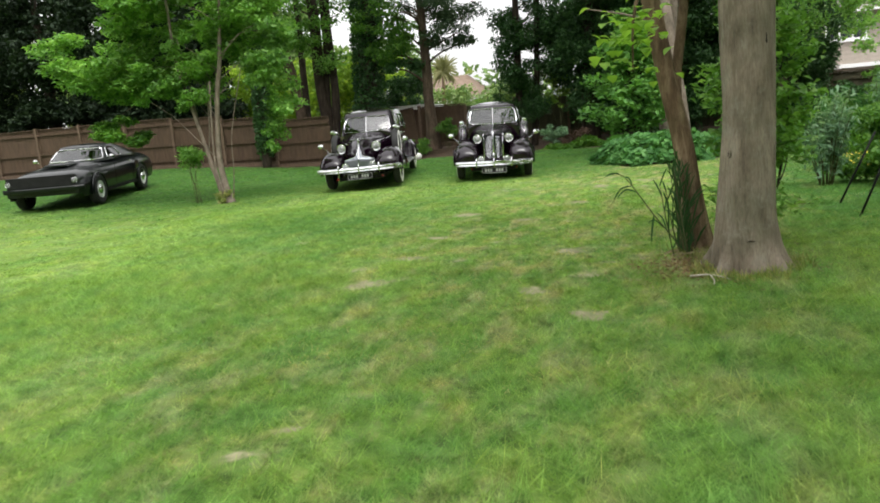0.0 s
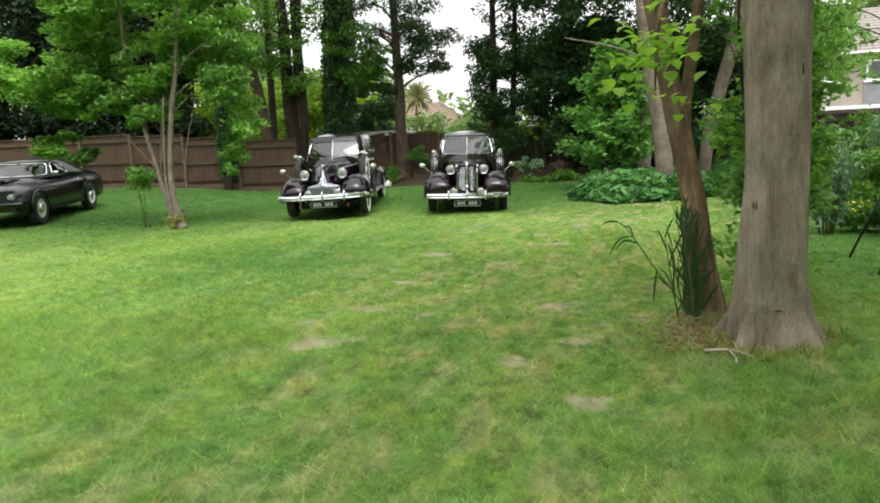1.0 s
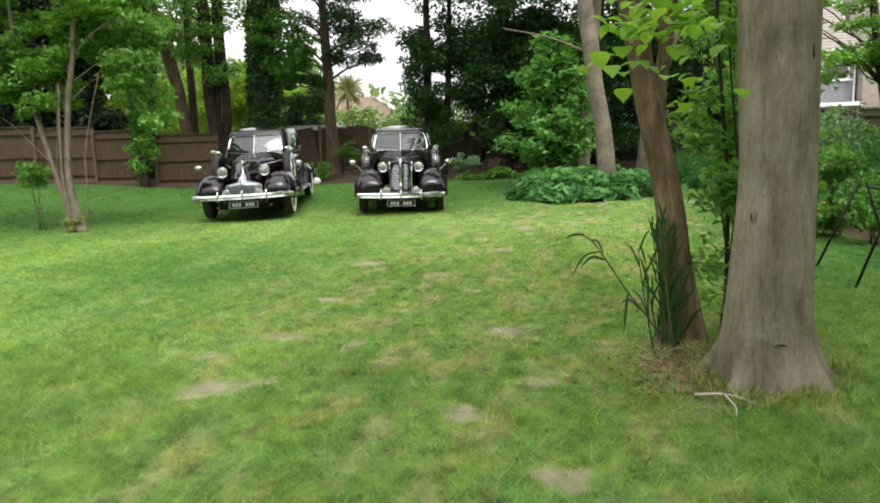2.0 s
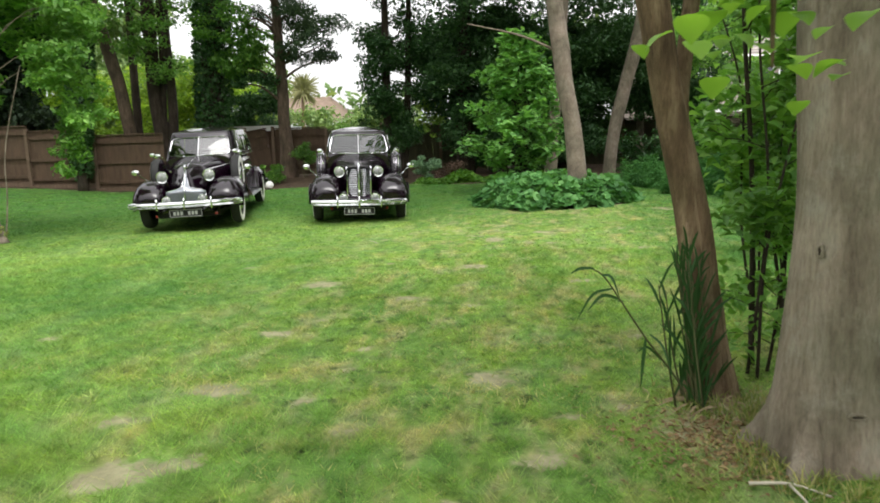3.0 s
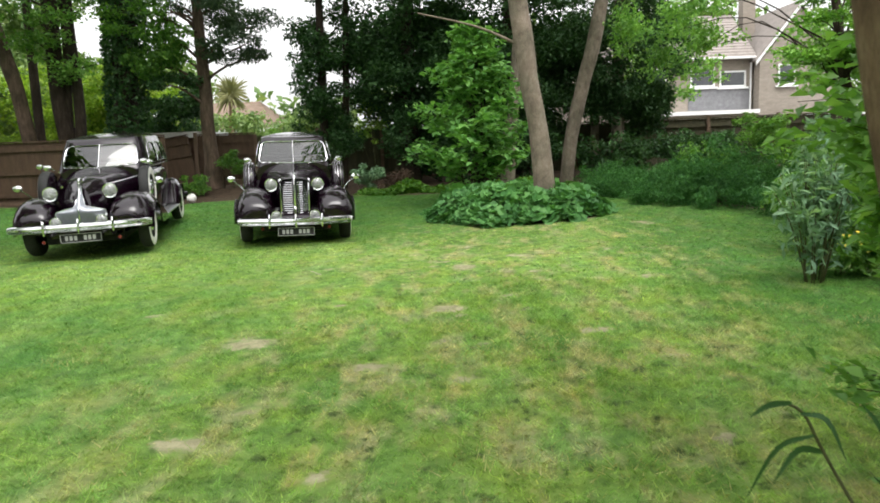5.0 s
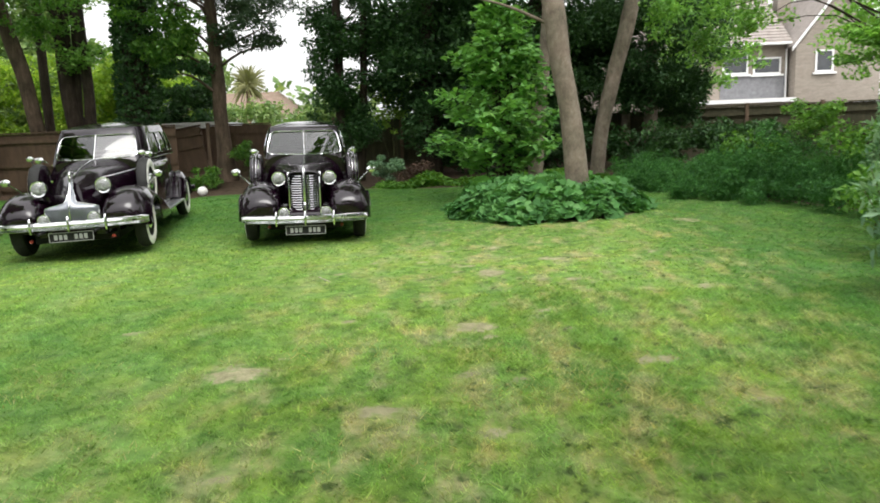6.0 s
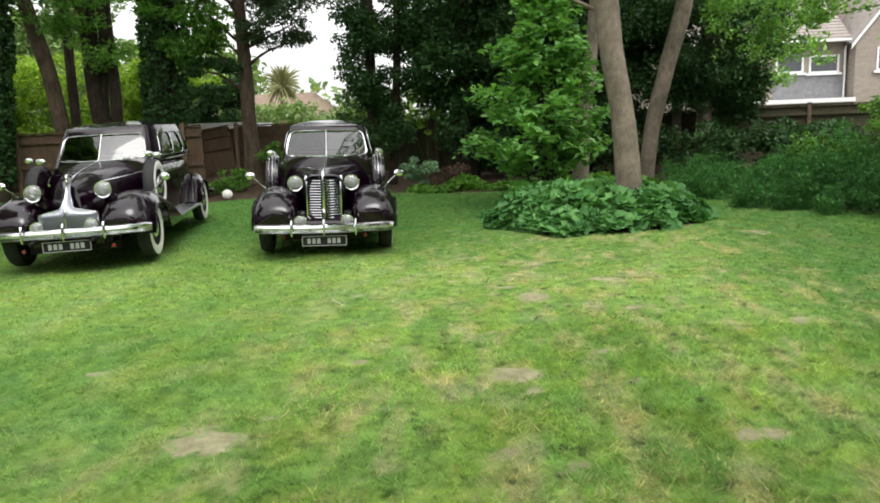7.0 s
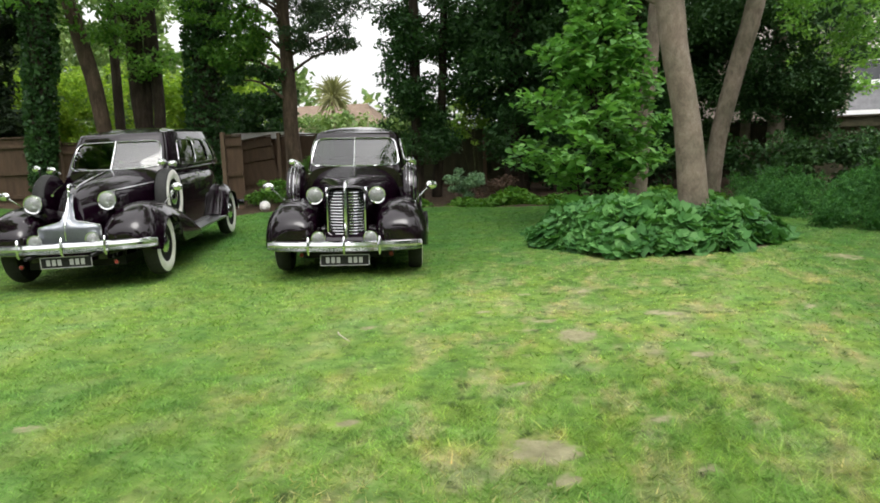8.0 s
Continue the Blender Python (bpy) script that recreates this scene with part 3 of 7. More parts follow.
def fence_bay(parent, p0, p1, height, seed, wood=None, tilt=0.0, boards=True, lift=0.0, post=True):
    """One bay of closeboard fence, seen from the rail side: a post, three rails and upright boards."""
    rng = np.random.default_rng(seed)
    wood = wood or M_FENCE
    p0, p1 = np.array(p0, float), np.array(p1, float)
    L = np.linalg.norm(p1 - p0)
    ang = math.atan2(p1[1] - p0[1], p1[0] - p0[0])
    m = pose(p0[0], p0[1], lift, 0, math.degrees(-tilt), math.degrees(ang))
    out = []
    x = 0.0
    while x < L - 0.01:
        w = 0.10
        dz = rng.uniform(-0.008, 0.008)
        dy = rng.uniform(-0.002, 0.002)
        k = 0.006 * (round(x / w) % 2)
        out.append(box_arrays(x - 0.006, min(x + w, L) + 0.006, 0.03 + dy + 0.5 * k, 0.042 + dy + 0.5 * k, 0.16 + dz, height + dz))
        x += w
    v, f = join(out)
    b = mesh_part("boards", quads_mesh("boards", v, f, False), wood, parent)
    b.matrix_local = m
    tagged(b, kind="stuff")
    for z in (0.32, 0.95, height - 0.2):
        v, f = box_arrays(0, L, -0.035, 0.028, z - 0.045, z + 0.045)
        r = mesh_part("rail", quads_mesh("rail", v, f, False), wood, parent)
        r.matrix_local = m
    v, f = box_arrays(0, L, -0.03, 0.012, 0.0, 0.15)
    g = mesh_part("gravel_board", quads_mesh("gravel_board", v, f, False), M_POST, parent)
    g.matrix_local = m
    v, f = box_arrays(0, L, -0.03, 0.07, height + 0.01, height + 0.045)
    g = mesh_part("capping", quads_mesh("capping", v, f, False), wood, parent)
    g.matrix_local = m
    if post:
        v, f = box_arrays(-0.05, 0.05, -0.075, 0.025, -0.1, height + 0.10)
        q = mesh_part("post", quads_mesh("post", v, f, False), M_POST, parent)
        q.matrix_local = pose(p0[0], p0[1], lift, 0, 0, math.degrees(ang))


def build_fences():
    back = thing("back_fence", 0, 0, 0, 0, "tall brown closeboard wooden fence at the back of the lawn", "fence", kind="structure")
    xs = np.arange(-30.0, -9.3, 2.3)
    for i in range(len(xs) - 1):
        fence_bay(back, (xs[i], 25.45), (xs[i + 1], 25.45), 1.80 + 0.06 * min(3, len(xs) - 2 - i), i, lift=float(ground_z(xs[i] + 1.15, 25.3)) - 0.02)
    fence_bay(back, (-9.3, 25.45), (-8.85, 25.5), 1.9, 40)
    side = thing("leaning_fence", 0, 0, 0, 0, "weathered wooden fence bays leaning behind the tree", "fence", kind="structure")
    fence_bay(side, (-11.2, 27.9), (-8.75, 27.6), 1.52, 60, lift=0.10, tilt=0.13)
    fence_bay(side, (-8.7, 27.6), (-6.9, 27.8), 1.55, 61, lift=0.36)
    fence_bay(side, (-6.9, 27.8), (-5.0, 28.0), 1.5, 62, lift=0.30, wood=M_FENCE_GREEN)
    fence_bay(side, (-5.0, 28.0), (-3.0, 28.1), 1.6, 63, lift=0.32, wood=M_FENCE_GREEN)
    fence_bay(side, (-3.0, 28.1), (-0.8, 28.3), 1.6, 64, lift=0.32, wood=M_FENCE_GREEN)
    right = thing("boundary_fence", 0, 0, 0, 0, "dark brown boundary fence behind the overgrown hedge", "fence", kind="structure")
    xs = np.linspace(-0.8, 11.2, 7)
    for i in range(6):
        fence_bay(right, (xs[i], 29.5 - 0.35 * i), (xs[i + 1], 29.5 - 0.35 * (i + 1)), 1.80, 80 + i, lift=0.05, wood=M_FENCE_GREEN)
    xs = np.linspace(27.4, 13, 8)
    for i in range(7):
        fence_bay(right, (11.2 + 0.25 * i, xs[i]), (11.2 + 0.25 * (i + 1), xs[i + 1]), 1.75, 95 + i)


build_fences()


# ---- trees and shrubs ----
def tree(name, label, trunk, radii, bark, crown=(), seed=0, category="tree", seg=14, wobble=0.10, roots=0, limb=None, extra_stems=(), group=""):
    """A tree: a tapered trunk through the given points, limbs to the clumps of its crown, and leaves.
    crown: dicts of centre, rad, clumps, clump (radius, flatness), leaves, size, mat, up, name."""
    rng = np.random.default_rng(seed)
    base = np.array(trunk[0], float)
    t = thing(name, *base, 0, label, category, group)
    n = 5 * len(trunk)
    pts = curve_points(trunk, n) - base
    rr = np.interp(np.linspace(0, 1, n), np.linspace(0, 1, len(radii)), radii)
    pieces = [tube(pts, rr, seg, wobble, seed)]
    for k in range(roots):
        a = k / roots * 2 * np.pi + rng.uniform(-0.3, 0.3)
        d = np.array([np.cos(a), np.sin(a), 0])
        R = radii[0]
        pieces.append(tube(curve_points([d * R * 0.28 + [0, 0, R * 2.4], d * R * 0.62 + [0, 0, R * 0.9], d * R * (1.05 + 0.12 * (k % 2)) + [0, 0, R * 0.16], d * R * (1.5 + 0.3 * (k % 2)) + [0, 0, -0.05]], 9), np.linspace(R * 0.34, R * 0.15, 9), 9, 0.1, k))
    v, f = join(pieces)
    mesh_part("trunk", quads_mesh("trunk", v, f), bark, t)
    for pp, r0, r1 in extra_stems:
        q = curve_points(pp, 14) - base
        v, f = tube(q, np.linspace(r0, r1, 14), 9, wobble, seed + 3)
        mesh_part("stem", quads_mesh("stem", v, f), bark, t)
    limbs = []
    for c in crown:
        cs = fill_ellipsoid(np.array(c["centre"]) - base, c["rad"], c["clumps"], rng, shell=c.get("shell", 0.3))
        cr, flatness = c["clump"]
        radii_c = np.stack([cr * rng.uniform(0.6, 1.35, len(cs))] * 3, 1)
        radii_c[:, 2] *= flatness
        lp = clump_points(cs, radii_c, c["leaves"], rng, c.get("hollow", 0.25))
        lp = lp[lp[:, 2] + base[2] > 0.03]
        foliage(c.get("name", "crown"), lp, c["size"], c["mat"], t, rng, c.get("up", 0.5), c.get("aspect", 0.55), c.get("droop", 0.1))
        if limb is not None and c.get("limbs", True):
            sel = rng.permutation(len(cs))[:min(len(cs), c.get("limbs", 12) if c.get("limbs", True) is not True else 12)]
            zs = np.clip(cs[sel][:, 2] - 0.25 * np.linalg.norm(cs[sel][:, :2], axis=1) - 0.2, 0.3, None)
            org = np.stack([np.interp(zs, pts[:, 2], pts[:, i]) for i in range(3)], 1)
            limbs += limbs_to(org, cs[sel], limb, rng)
    for v, f in limbs:
        mesh_part("limb", quads_mesh("limb", v, f), bark, t)
    return t


def crown(centre, rad, clumps, clump, leaves, size, mat, **kw):
    return dict(centre=centre, rad=rad, clumps=clumps, clump=clump, leaves=leaves, size=size, mat=mat, **kw)


# the big smooth trunk and the leaning one beside it
tree("beech_tree", "tall tree with a thick smooth grey-brown trunk on the lawn", [(1.0, 6.5, -0.05), (1.0, 6.5, 0.35), (1.02, 6.5, 1.2), (1.01, 6.52, 2.2), (1.05, 6.6, 4.0), (1.1, 6.7, 6.5)],
     [0.29, 0.232, 0.20, 0.195, 0.18, 0.14], M_BARK_GREY,
     [crown((2.4, 3.4, 7.0), (4.2, 4.4, 1.5), 95, (0.8, 0.5), 18000, 0.24, M_LEAF_LIGHT)], 11, seg=28, wobble=0.09, roots=6, limb=0.07)

LEANING = [(0.65, 7.2, -0.05), (0.635, 7.2, 0.25), (0.60, 7.2, 0.6), (0.535, 7.2, 1.06), (0.43, 7.2, 1.55), (0.34, 7.2, 2.05), (0.1, 7.2, 3.4), (0.0, 7.2, 4.8)]
tree("leaning_tree", "old tree with a ridged leaning brown trunk beside bigger trunk", LEANING,
     [0.18, 0.120, 0.094, 0.080, 0.081, 0.086, 0.074, 0.045], M_BARK_BROWN,
     [crown((0.0, 7.4, 5.4), (1.9, 1.7, 1.3), 26, (0.45, 0.6), 3500, 0.13, M_LEAF_LIME)], 12, seg=20, wobble=0.14, limb=0.035,
     extra_stems=[([(0.50, 7.25, 1.3), (0.50, 7.36, 1.62), (0.56, 7.42, 2.05), (0.72, 7.5, 3.4)], 0.055, 0.035)])


def bark_ridges():
    """Proud ridges of old bark and strips of bare wood that wind up the leaning trunk."""
    tr = next(o for o in bpy.data.objects if o.name == "leaning_tree")
    rng = np.random.default_rng(16)
    line = curve_points(LEANING, 80) - np.array(LEANING[0])
    rad = np.interp(np.linspace(0, 1, 80), np.linspace(0, 1, 8), [0.18, 0.120, 0.094, 0.080, 0.081, 0.086, 0.074, 0.045])
    for k in range(11):
        i0 = int(rng.integers(0, 22)) if k % 3 else 0
        i1 = i0 + int(rng.integers(14, 34))
        a0, turn = rng.uniform(-2.9, -0.2), rng.normal(0, 0.25)
        n = i1 - i0
        a = a0 + turn * np.linspace(0, 1, n) + 0.08 * np.sin(np.linspace(0, 9, n) + k)
        r = rad[i0:i1] * 0.84
        pts = line[i0:i1] + np.stack([np.cos(a) * r, np.sin(a) * r, 0 * a], 1)
        w = rad[i0:i1] * rng.uniform(0.14, 0.25) * np.sin(np.linspace(0.15, 3.0, n)) ** 0.5
        v, f = tube(pts, w, 7, 0.3, k)
        mesh_part("bark_ridge", quads_mesh("bark_ridge", v, f), M_BARK_BARE if k % 4 == 1 else M_BARK_BROWN, tr, "pale bare wood strip" if k % 4 == 1 else "")


bark_ridges()

# back trees, ivy-clad and bare
def ivy_clad(name, label, trunk, radii, seed, leaves=5200, top=None, bark=None, crowns=()):
    rng = np.random.default_rng(seed)
    t = tree(name, label, trunk, radii, bark or M_BARK_DARK, list(crowns), seed, limb=0.05)
    base = np.array(trunk[0], float)
    n = leaves
    pts = curve_points(trunk, 60) - base
    u = rng.uniform(0, 1, n)
    k = u * 59
    i = np.clip(k.astype(int), 0, 58)
    p = pts[i] + (pts[i + 1] - pts[i]) * (k - i)[:, None]
    rr = np.interp(u, np.linspace(0, 1, len(radii)), radii)
    a = rng.uniform(0, 2 * np.pi, n)
    r = rr * (1.05 + 0.45 * rng.random(n) + 0.35 * np.sin(u * 23 + a * 2) ** 2)
    p = p + np.stack([np.cos(a) * r, np.sin(a) * r, rng.normal(0, 0.05, n)], 1)
    p = p[p[:, 2] > 0.5 + 0.5 * rng.random(len(p))]
    foliage("ivy", p, 0.12, M_LEAF_IVY, t, rng, 0.25, 0.8, 0.3, "dark ivy leaves")
    return t


tall = lambda c, r, k, n, m=None, s=0.16: crown(c, r, k, (0.75, 0.55), int(0.38 * n), s, m or M_LEAF_MID)
# leaf clumps above the view, added to shade the lawn and the cars
shade_crown = lambda x, y, w=3.0: crown((x, y, 9.6), (w, 2.9, 1.2), 28, (0.9, 0.5), 3400, 0.26, M_LEAF_MID, limbs=4)
ivy_clad("ivy_tree", "dark tree trunk wrapped in ivy before the fence", [(-14.15, 25.0, 0), (-14.05, 25.0, 2.1), (-13.8, 25.0, 4.6), (-13.6, 25.0, 8)], [0.17, 0.22, 0.27, 0.2], 21, 6000,
         crowns=[tall((-14.2, 24.8, 6.6), (2.2, 1.6, 1.7), 26, 4200), shade_crown(-16.5, 17.5, 3.8)])
tree("leaning_pine", "reddish brown leaning trunk behind the fence", [(-12.95, 26.4, 0), (-13.1, 26.4, 1.3), (-13.35, 26.4, 3.2), (-13.55, 26.4, 4.2), (-14.0, 26.4, 6.0), (-14.8, 26.5, 8.5)], [0.26, 0.215, 0.20, 0.18, 0.13], M_BARK_RED,
     [tall((-14.0, 26.6, 8.3), (2.4, 1.8, 1.6), 24, 3600)], 22, limb=0.05, wobble=0.14)
tree("slim_tree", "slim dark upright trunk behind the fence", [(-13.5, 27.6, 0), (-13.5, 27.6, 3.2), (-13.45, 27.6, 8)], [0.16, 0.14, 0.10], M_BARK_DARK, [tall((-13.0, 28.0, 7.6), (1.8, 1.6, 1.7), 16, 2400)], 23, limb=0.03)
tree("forked_tree", "dark forked tree with several upright stems", [(-12.3, 27.2, 0), (-12.42, 27.2, 1.6), (-12.6, 27.2, 3.2), (-12.6, 27.2, 6), (-12.8, 27.2, 9)], [0.33, 0.28, 0.24, 0.2, 0.14], M_BARK_DARK,
     [tall((-11.9, 27.5, 7.0), (1.8, 1.5, 1.8), 22, 3200), crown((-12.0, 26.7, 4.3), (1.1, 0.7, 0.7), 8, (0.5, 0.4), 800, 0.13, M_LEAF_LIGHT), crown((-12.1, 25.9, 4.9), (1.5, 0.6, 0.7), 12, (0.42, 0.45), 900, 0.13, M_LEAF_MID, limbs=5)], 24, limb=0.04,
     extra_stems=[([(-12.2, 27.2, 0.8), (-12.0, 27.2, 2.8), (-12.05, 27.2, 6), (-11.7, 27.2, 9)], 0.2, 0.12), ([(-12.4, 27.2, 1.6), (-12.3, 27.3, 4), (-12.2, 27.3, 8)], 0.12, 0.07)])
ivy_clad("ivy_tree", "massive dark trunk thick with ivy behind the car", [(-10.65, 27.1, 0), (-10.62, 27.1, 1.4), (-10.45, 27.1, 4.0), (-10.3, 27.1, 6.0), (-10.2, 27.1, 9)], [0.36, 0.34, 0.37, 0.36, 0.26], 25, 10500,
         crowns=[tall((-10.3, 27.0, 7.2), (2.0, 1.6, 1.7), 24, 3800), shade_crown(-10.4, 22.6, 2.0)])
tree("pine_tree", "pine with bare brown trunk and spreading dark boughs", [(-8.05, 27.0, 0.2), (-8.05, 27.0, 1.2), (-8.1, 27.0, 2.3), (-8.06, 27.0, 3.1), (-8.1, 27.0, 4.8), (-8.2, 27.0, 9)], [0.33, 0.235, 0.19, 0.18, 0.17, 0.10], M_BARK_RED,
     [crown((-7.2, 26.7, 4.35), (1.25, 0.9, 0.45), 12, (0.42, 0.5), 1900, 0.15, M_LEAF_PINE, aspect=0.3, up=0.2, limbs=5),
      crown((-7.4, 26.8, 5.4), (1.9, 1.2, 0.7), 24, (0.48, 0.5), 3300, 0.15, M_LEAF_PINE, aspect=0.3, up=0.2, limbs=6),
      crown((-8.95, 26.6, 3.3), (0.75, 0.6, 0.8), 16, (0.36, 0.5), 2600, 0.11, M_LEAF_IVY, up=0.45, limbs=3), crown((-9.3, 26.7, 4.4), (1.0, 0.8, 0.8), 18, (0.45, 0.5), 3200, 0.13, M_LEAF_MID, up=0.4, limbs=3), crown((-9.4, 26.2, 5.2), (1.2, 0.6, 0.6), 12, (0.42, 0.45), 1100, 0.13, M_LEAF_MID, up=0.5, limbs=3),
      crown((-8.2, 27.0, 7.4), (2.3, 1.8, 1.5), 30, (0.6, 0.45), 5000, 0.15, M_LEAF_PINE, aspect=0.3, up=0.2), shade_crown(-6.2, 22.4, 3.0)], 26, limb=0.05, wobble=0.12)

# dark evergreens behind the second car
tree("holly_tree", "tall dark evergreen with small leaves and open edge", [(-4.3, 25.3, 0.2), (-4.28, 25.3, 3), (-4.2, 25.3, 8)], [0.15, 0.12, 0.07], M_BARK_DARK,
     [crown((-4.1, 25.3, 3.7), (0.95, 1.2, 1.9), 52, (0.40, 0.7), 10500, 0.105, M_LEAF_IVY), crown((-4.2, 25.1, 1.9), (0.85, 0.5, 0.9), 24, (0.34, 0.7), 3600, 0.10, M_LEAF_IVY, limbs=False), crown((-4.2, 25.3, 7.0), (1.9, 1.6, 1.7), 40, (0.5, 0.7), 6500, 0.11, M_LEAF_IVY), shade_crown(-2.4, 21.8, 3.0)], 31, limb=0.03,
     extra_stems=[([(-3.9, 25.5, 0.2), (-3.7, 25.5, 2.5), (-3.5, 25.4, 6)], 0.13, 0.07)])
tree("yew_tree", "massive dark yew with deep shade beneath", [(-2.0, 26.2, 0.2), (-2.0, 26.2, 3), (-1.8, 26.2, 9)], [0.3, 0.26, 0.14], M_BARK_DARK,
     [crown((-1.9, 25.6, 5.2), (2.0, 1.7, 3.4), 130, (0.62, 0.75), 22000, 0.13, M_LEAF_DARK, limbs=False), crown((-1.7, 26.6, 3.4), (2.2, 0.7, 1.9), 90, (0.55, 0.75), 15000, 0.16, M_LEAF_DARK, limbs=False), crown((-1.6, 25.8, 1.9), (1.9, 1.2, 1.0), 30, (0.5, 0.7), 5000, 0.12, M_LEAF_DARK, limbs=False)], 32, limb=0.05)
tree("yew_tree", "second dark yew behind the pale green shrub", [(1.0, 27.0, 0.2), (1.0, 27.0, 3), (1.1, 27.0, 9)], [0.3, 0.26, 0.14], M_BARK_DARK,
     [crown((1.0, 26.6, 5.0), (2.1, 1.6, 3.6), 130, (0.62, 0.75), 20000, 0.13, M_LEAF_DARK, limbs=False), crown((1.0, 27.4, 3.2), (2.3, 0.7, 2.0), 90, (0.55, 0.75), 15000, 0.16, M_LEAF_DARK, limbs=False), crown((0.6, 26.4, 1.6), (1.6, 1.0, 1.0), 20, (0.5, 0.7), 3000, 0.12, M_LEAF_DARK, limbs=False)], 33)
tree("holly_tree", "dark glossy holly above the hedge", [(4.1, 27.0, 0.2), (4.15, 27.0, 2), (4.2, 27.0, 7)], [0.22, 0.18, 0.1], M_BARK_PALE,
     [crown((4.3, 26.8, 3.9), (1.75, 1.2, 2.3), 120, (0.5, 0.7), 26000, 0.10, M_LEAF_DARK), crown((2.9, 28.0, 3.6), (1.1, 0.8, 2.2), 50, (0.5, 0.7), 9000, 0.12, M_LEAF_DARK, limbs=False), crown((4.2, 27.0, 7.2), (1.6, 1.2, 1.6), 30, (0.5, 0.7), 5000, 0.11, M_LEAF_DARK), crown((4.9, 27.3, 2.3), (1.0, 0.5, 0.9), 34, (0.42, 0.7), 7000, 0.11, M_LEAF_DARK, limbs=False)], 34, limb=0.03,
     extra_stems=[([(3.5, 27.2, 0.2), (3.5, 27.2, 1.6), (3.6, 27.2, 5)], 0.15, 0.08)])

# pale trunks in the shrub border
tree("border_tree", "pale rough tree trunk rising from ground cover", [(0.86, 17.85, -0.05), (0.79, 17.85, 0.6), (0.7, 17.85, 1.66), (0.56, 17.85, 2.43), (0.48, 17.85, 3.1), (0.32, 17.9, 4.6), (0.2, 18, 8)], [0.22, 0.18, 0.17, 0.165, 0.165, 0.15, 0.10], M_BARK_PALE,
     [crown((0.4, 18.1, 7.6), (2.2, 1.9, 1.5), 30, (0.55, 0.6), 5000, 0.13, M_LEAF_MID), shade_crown(1.6, 21.0, 3.0)], 41, limb=0.045, wobble=0.1,
     extra_stems=[([(0.49, 17.9, 3.0), (-0.3, 17.8, 3.35), (-1.3, 17.7, 3.6)], 0.03, 0.012)])
tree("slim_tree", "slim pale trunk behind the layered shrub", [(0.4, 21.2, 0), (0.42, 21.2, 0.5), (0.5, 21.2, 1.75), (0.6, 21.2, 2.5), (0.8, 21.2, 5)], [0.17, 0.15, 0.14, 0.13, 0.09], M_BARK_PALE, [tall((0.9, 21.4, 6.2), (1.6, 1.4, 1.3), 16, 2200)], 42, limb=0.03)
tree("slanting_tree", "slanting pale trunk behind the hedge", [(2.15, 24.2, 0), (2.3, 24.2, 1.4), (2.6, 24.2, 2.7), (2.95, 24.2, 4.0), (3.5, 24.2, 7)], [0.2, 0.17, 0.17, 0.19, 0.13], M_BARK_PALE, [tall((3.4, 24.0, 7.6), (2.0, 1.6, 1.3), 20, 3000)], 43, limb=0.04)


def layered_shrub():
    """A light green shrub whose twigs spread in flat tiers, widest low down on its open side."""
    rng = np.random.default_rng(51)
    base = np.array((-0.30, 19.7, 0.0))
    t = thing("dogwood_shrub", *base, 0, "light green tiered shrub with flat layered leaf sprays", "shrub")
    stems, pts = [], []
    n = 92
    for k in range(n):
        # sprays at all heights, long and level low down, short and rising at the top
        z = 0.85 + 2.75 * (k + rng.uniform(-2.5, 2.5)) / n
        a = k * 2.39996 + rng.uniform(-0.5, 0.5)
        out = max(0.0, -np.cos(a))
        reach = np.interp(z, (0.8, 1.2, 1.7, 2.2, 2.7, 3.1, 3.7), (0.8, 1.48, 1.38, 1.15, 0.98, 0.60, 0.20)) * rng.uniform(0.45, 1.1) * (0.9 + 0.25 * out)
        d = np.array([np.cos(a), 0.8 * np.sin(a), 0])
        o = np.array([rng.normal(0, 0.14), rng.normal(0, 0.12), max(0.3, z - rng.uniform(0.25, 0.7))])
        e = d * reach + np.array([0, 0, z + rng.uniform(-0.06, 0.22)])
        line = curve_points([o, o * 0.45 + e * 0.55 + [0, 0, rng.uniform(0.05, 0.2)], e], 8)
        stems.append(tube(line, np.linspace(0.013, 0.003, 8), 5))
        side = np.array([-d[1], d[0], 0])
        tilt = rng.normal(0, 0.18)
        for j in range(7):
            # side twigs that fork off nearly flat, each with its own leaves
            u = 0.30 + 0.72 * j / 6
            c0 = o + (e - o) * u if u > 1 else np.array([np.interp(u, np.linspace(0, 1, 8), line[:, i]) for i in range(3)])
            m = int(rng.integers(7, 14))
            w = (0.36 - 0.26 * (u - 0.3)) * rng.uniform(0.45, 1.3)
            q = rng.uniform(-1, 1, m)
            c = c0 + (side + [0, 0, tilt]) * (q * w)[:, None] + d * (np.abs(q) * w * 0.5)[:, None] + rng.normal(0, 0.045, (m, 3)) - np.array([0, 0, 1.0]) * (0.09 * q ** 2)[:, None]
            pts.append(c)
    for k in range(6):
        a = k * 1.05
        e = np.array([0.22 * np.cos(a), 0.22 * np.sin(a), 3.5 - 0.15 * k])
        stems.append(tube(curve_points([(0.06 * np.cos(a), 0.06 * np.sin(a), 0), e * 0.5 + [0.05, 0, 0], e], 10), np.linspace(0.032, 0.008, 10), 6))
    for v, f in stems:
        mesh_part("stem", quads_mesh("stem", v, f), M_BARK_DARK, t)
    v, f = round_leaves(np.concatenate(pts), 0.135, rng, 0.60, 0.2, aspect=0.6)
    mesh_part("leaves", from_arrays("leaves", v, f), M_LEAF_DOGWOOD, t)


layered_shrub()


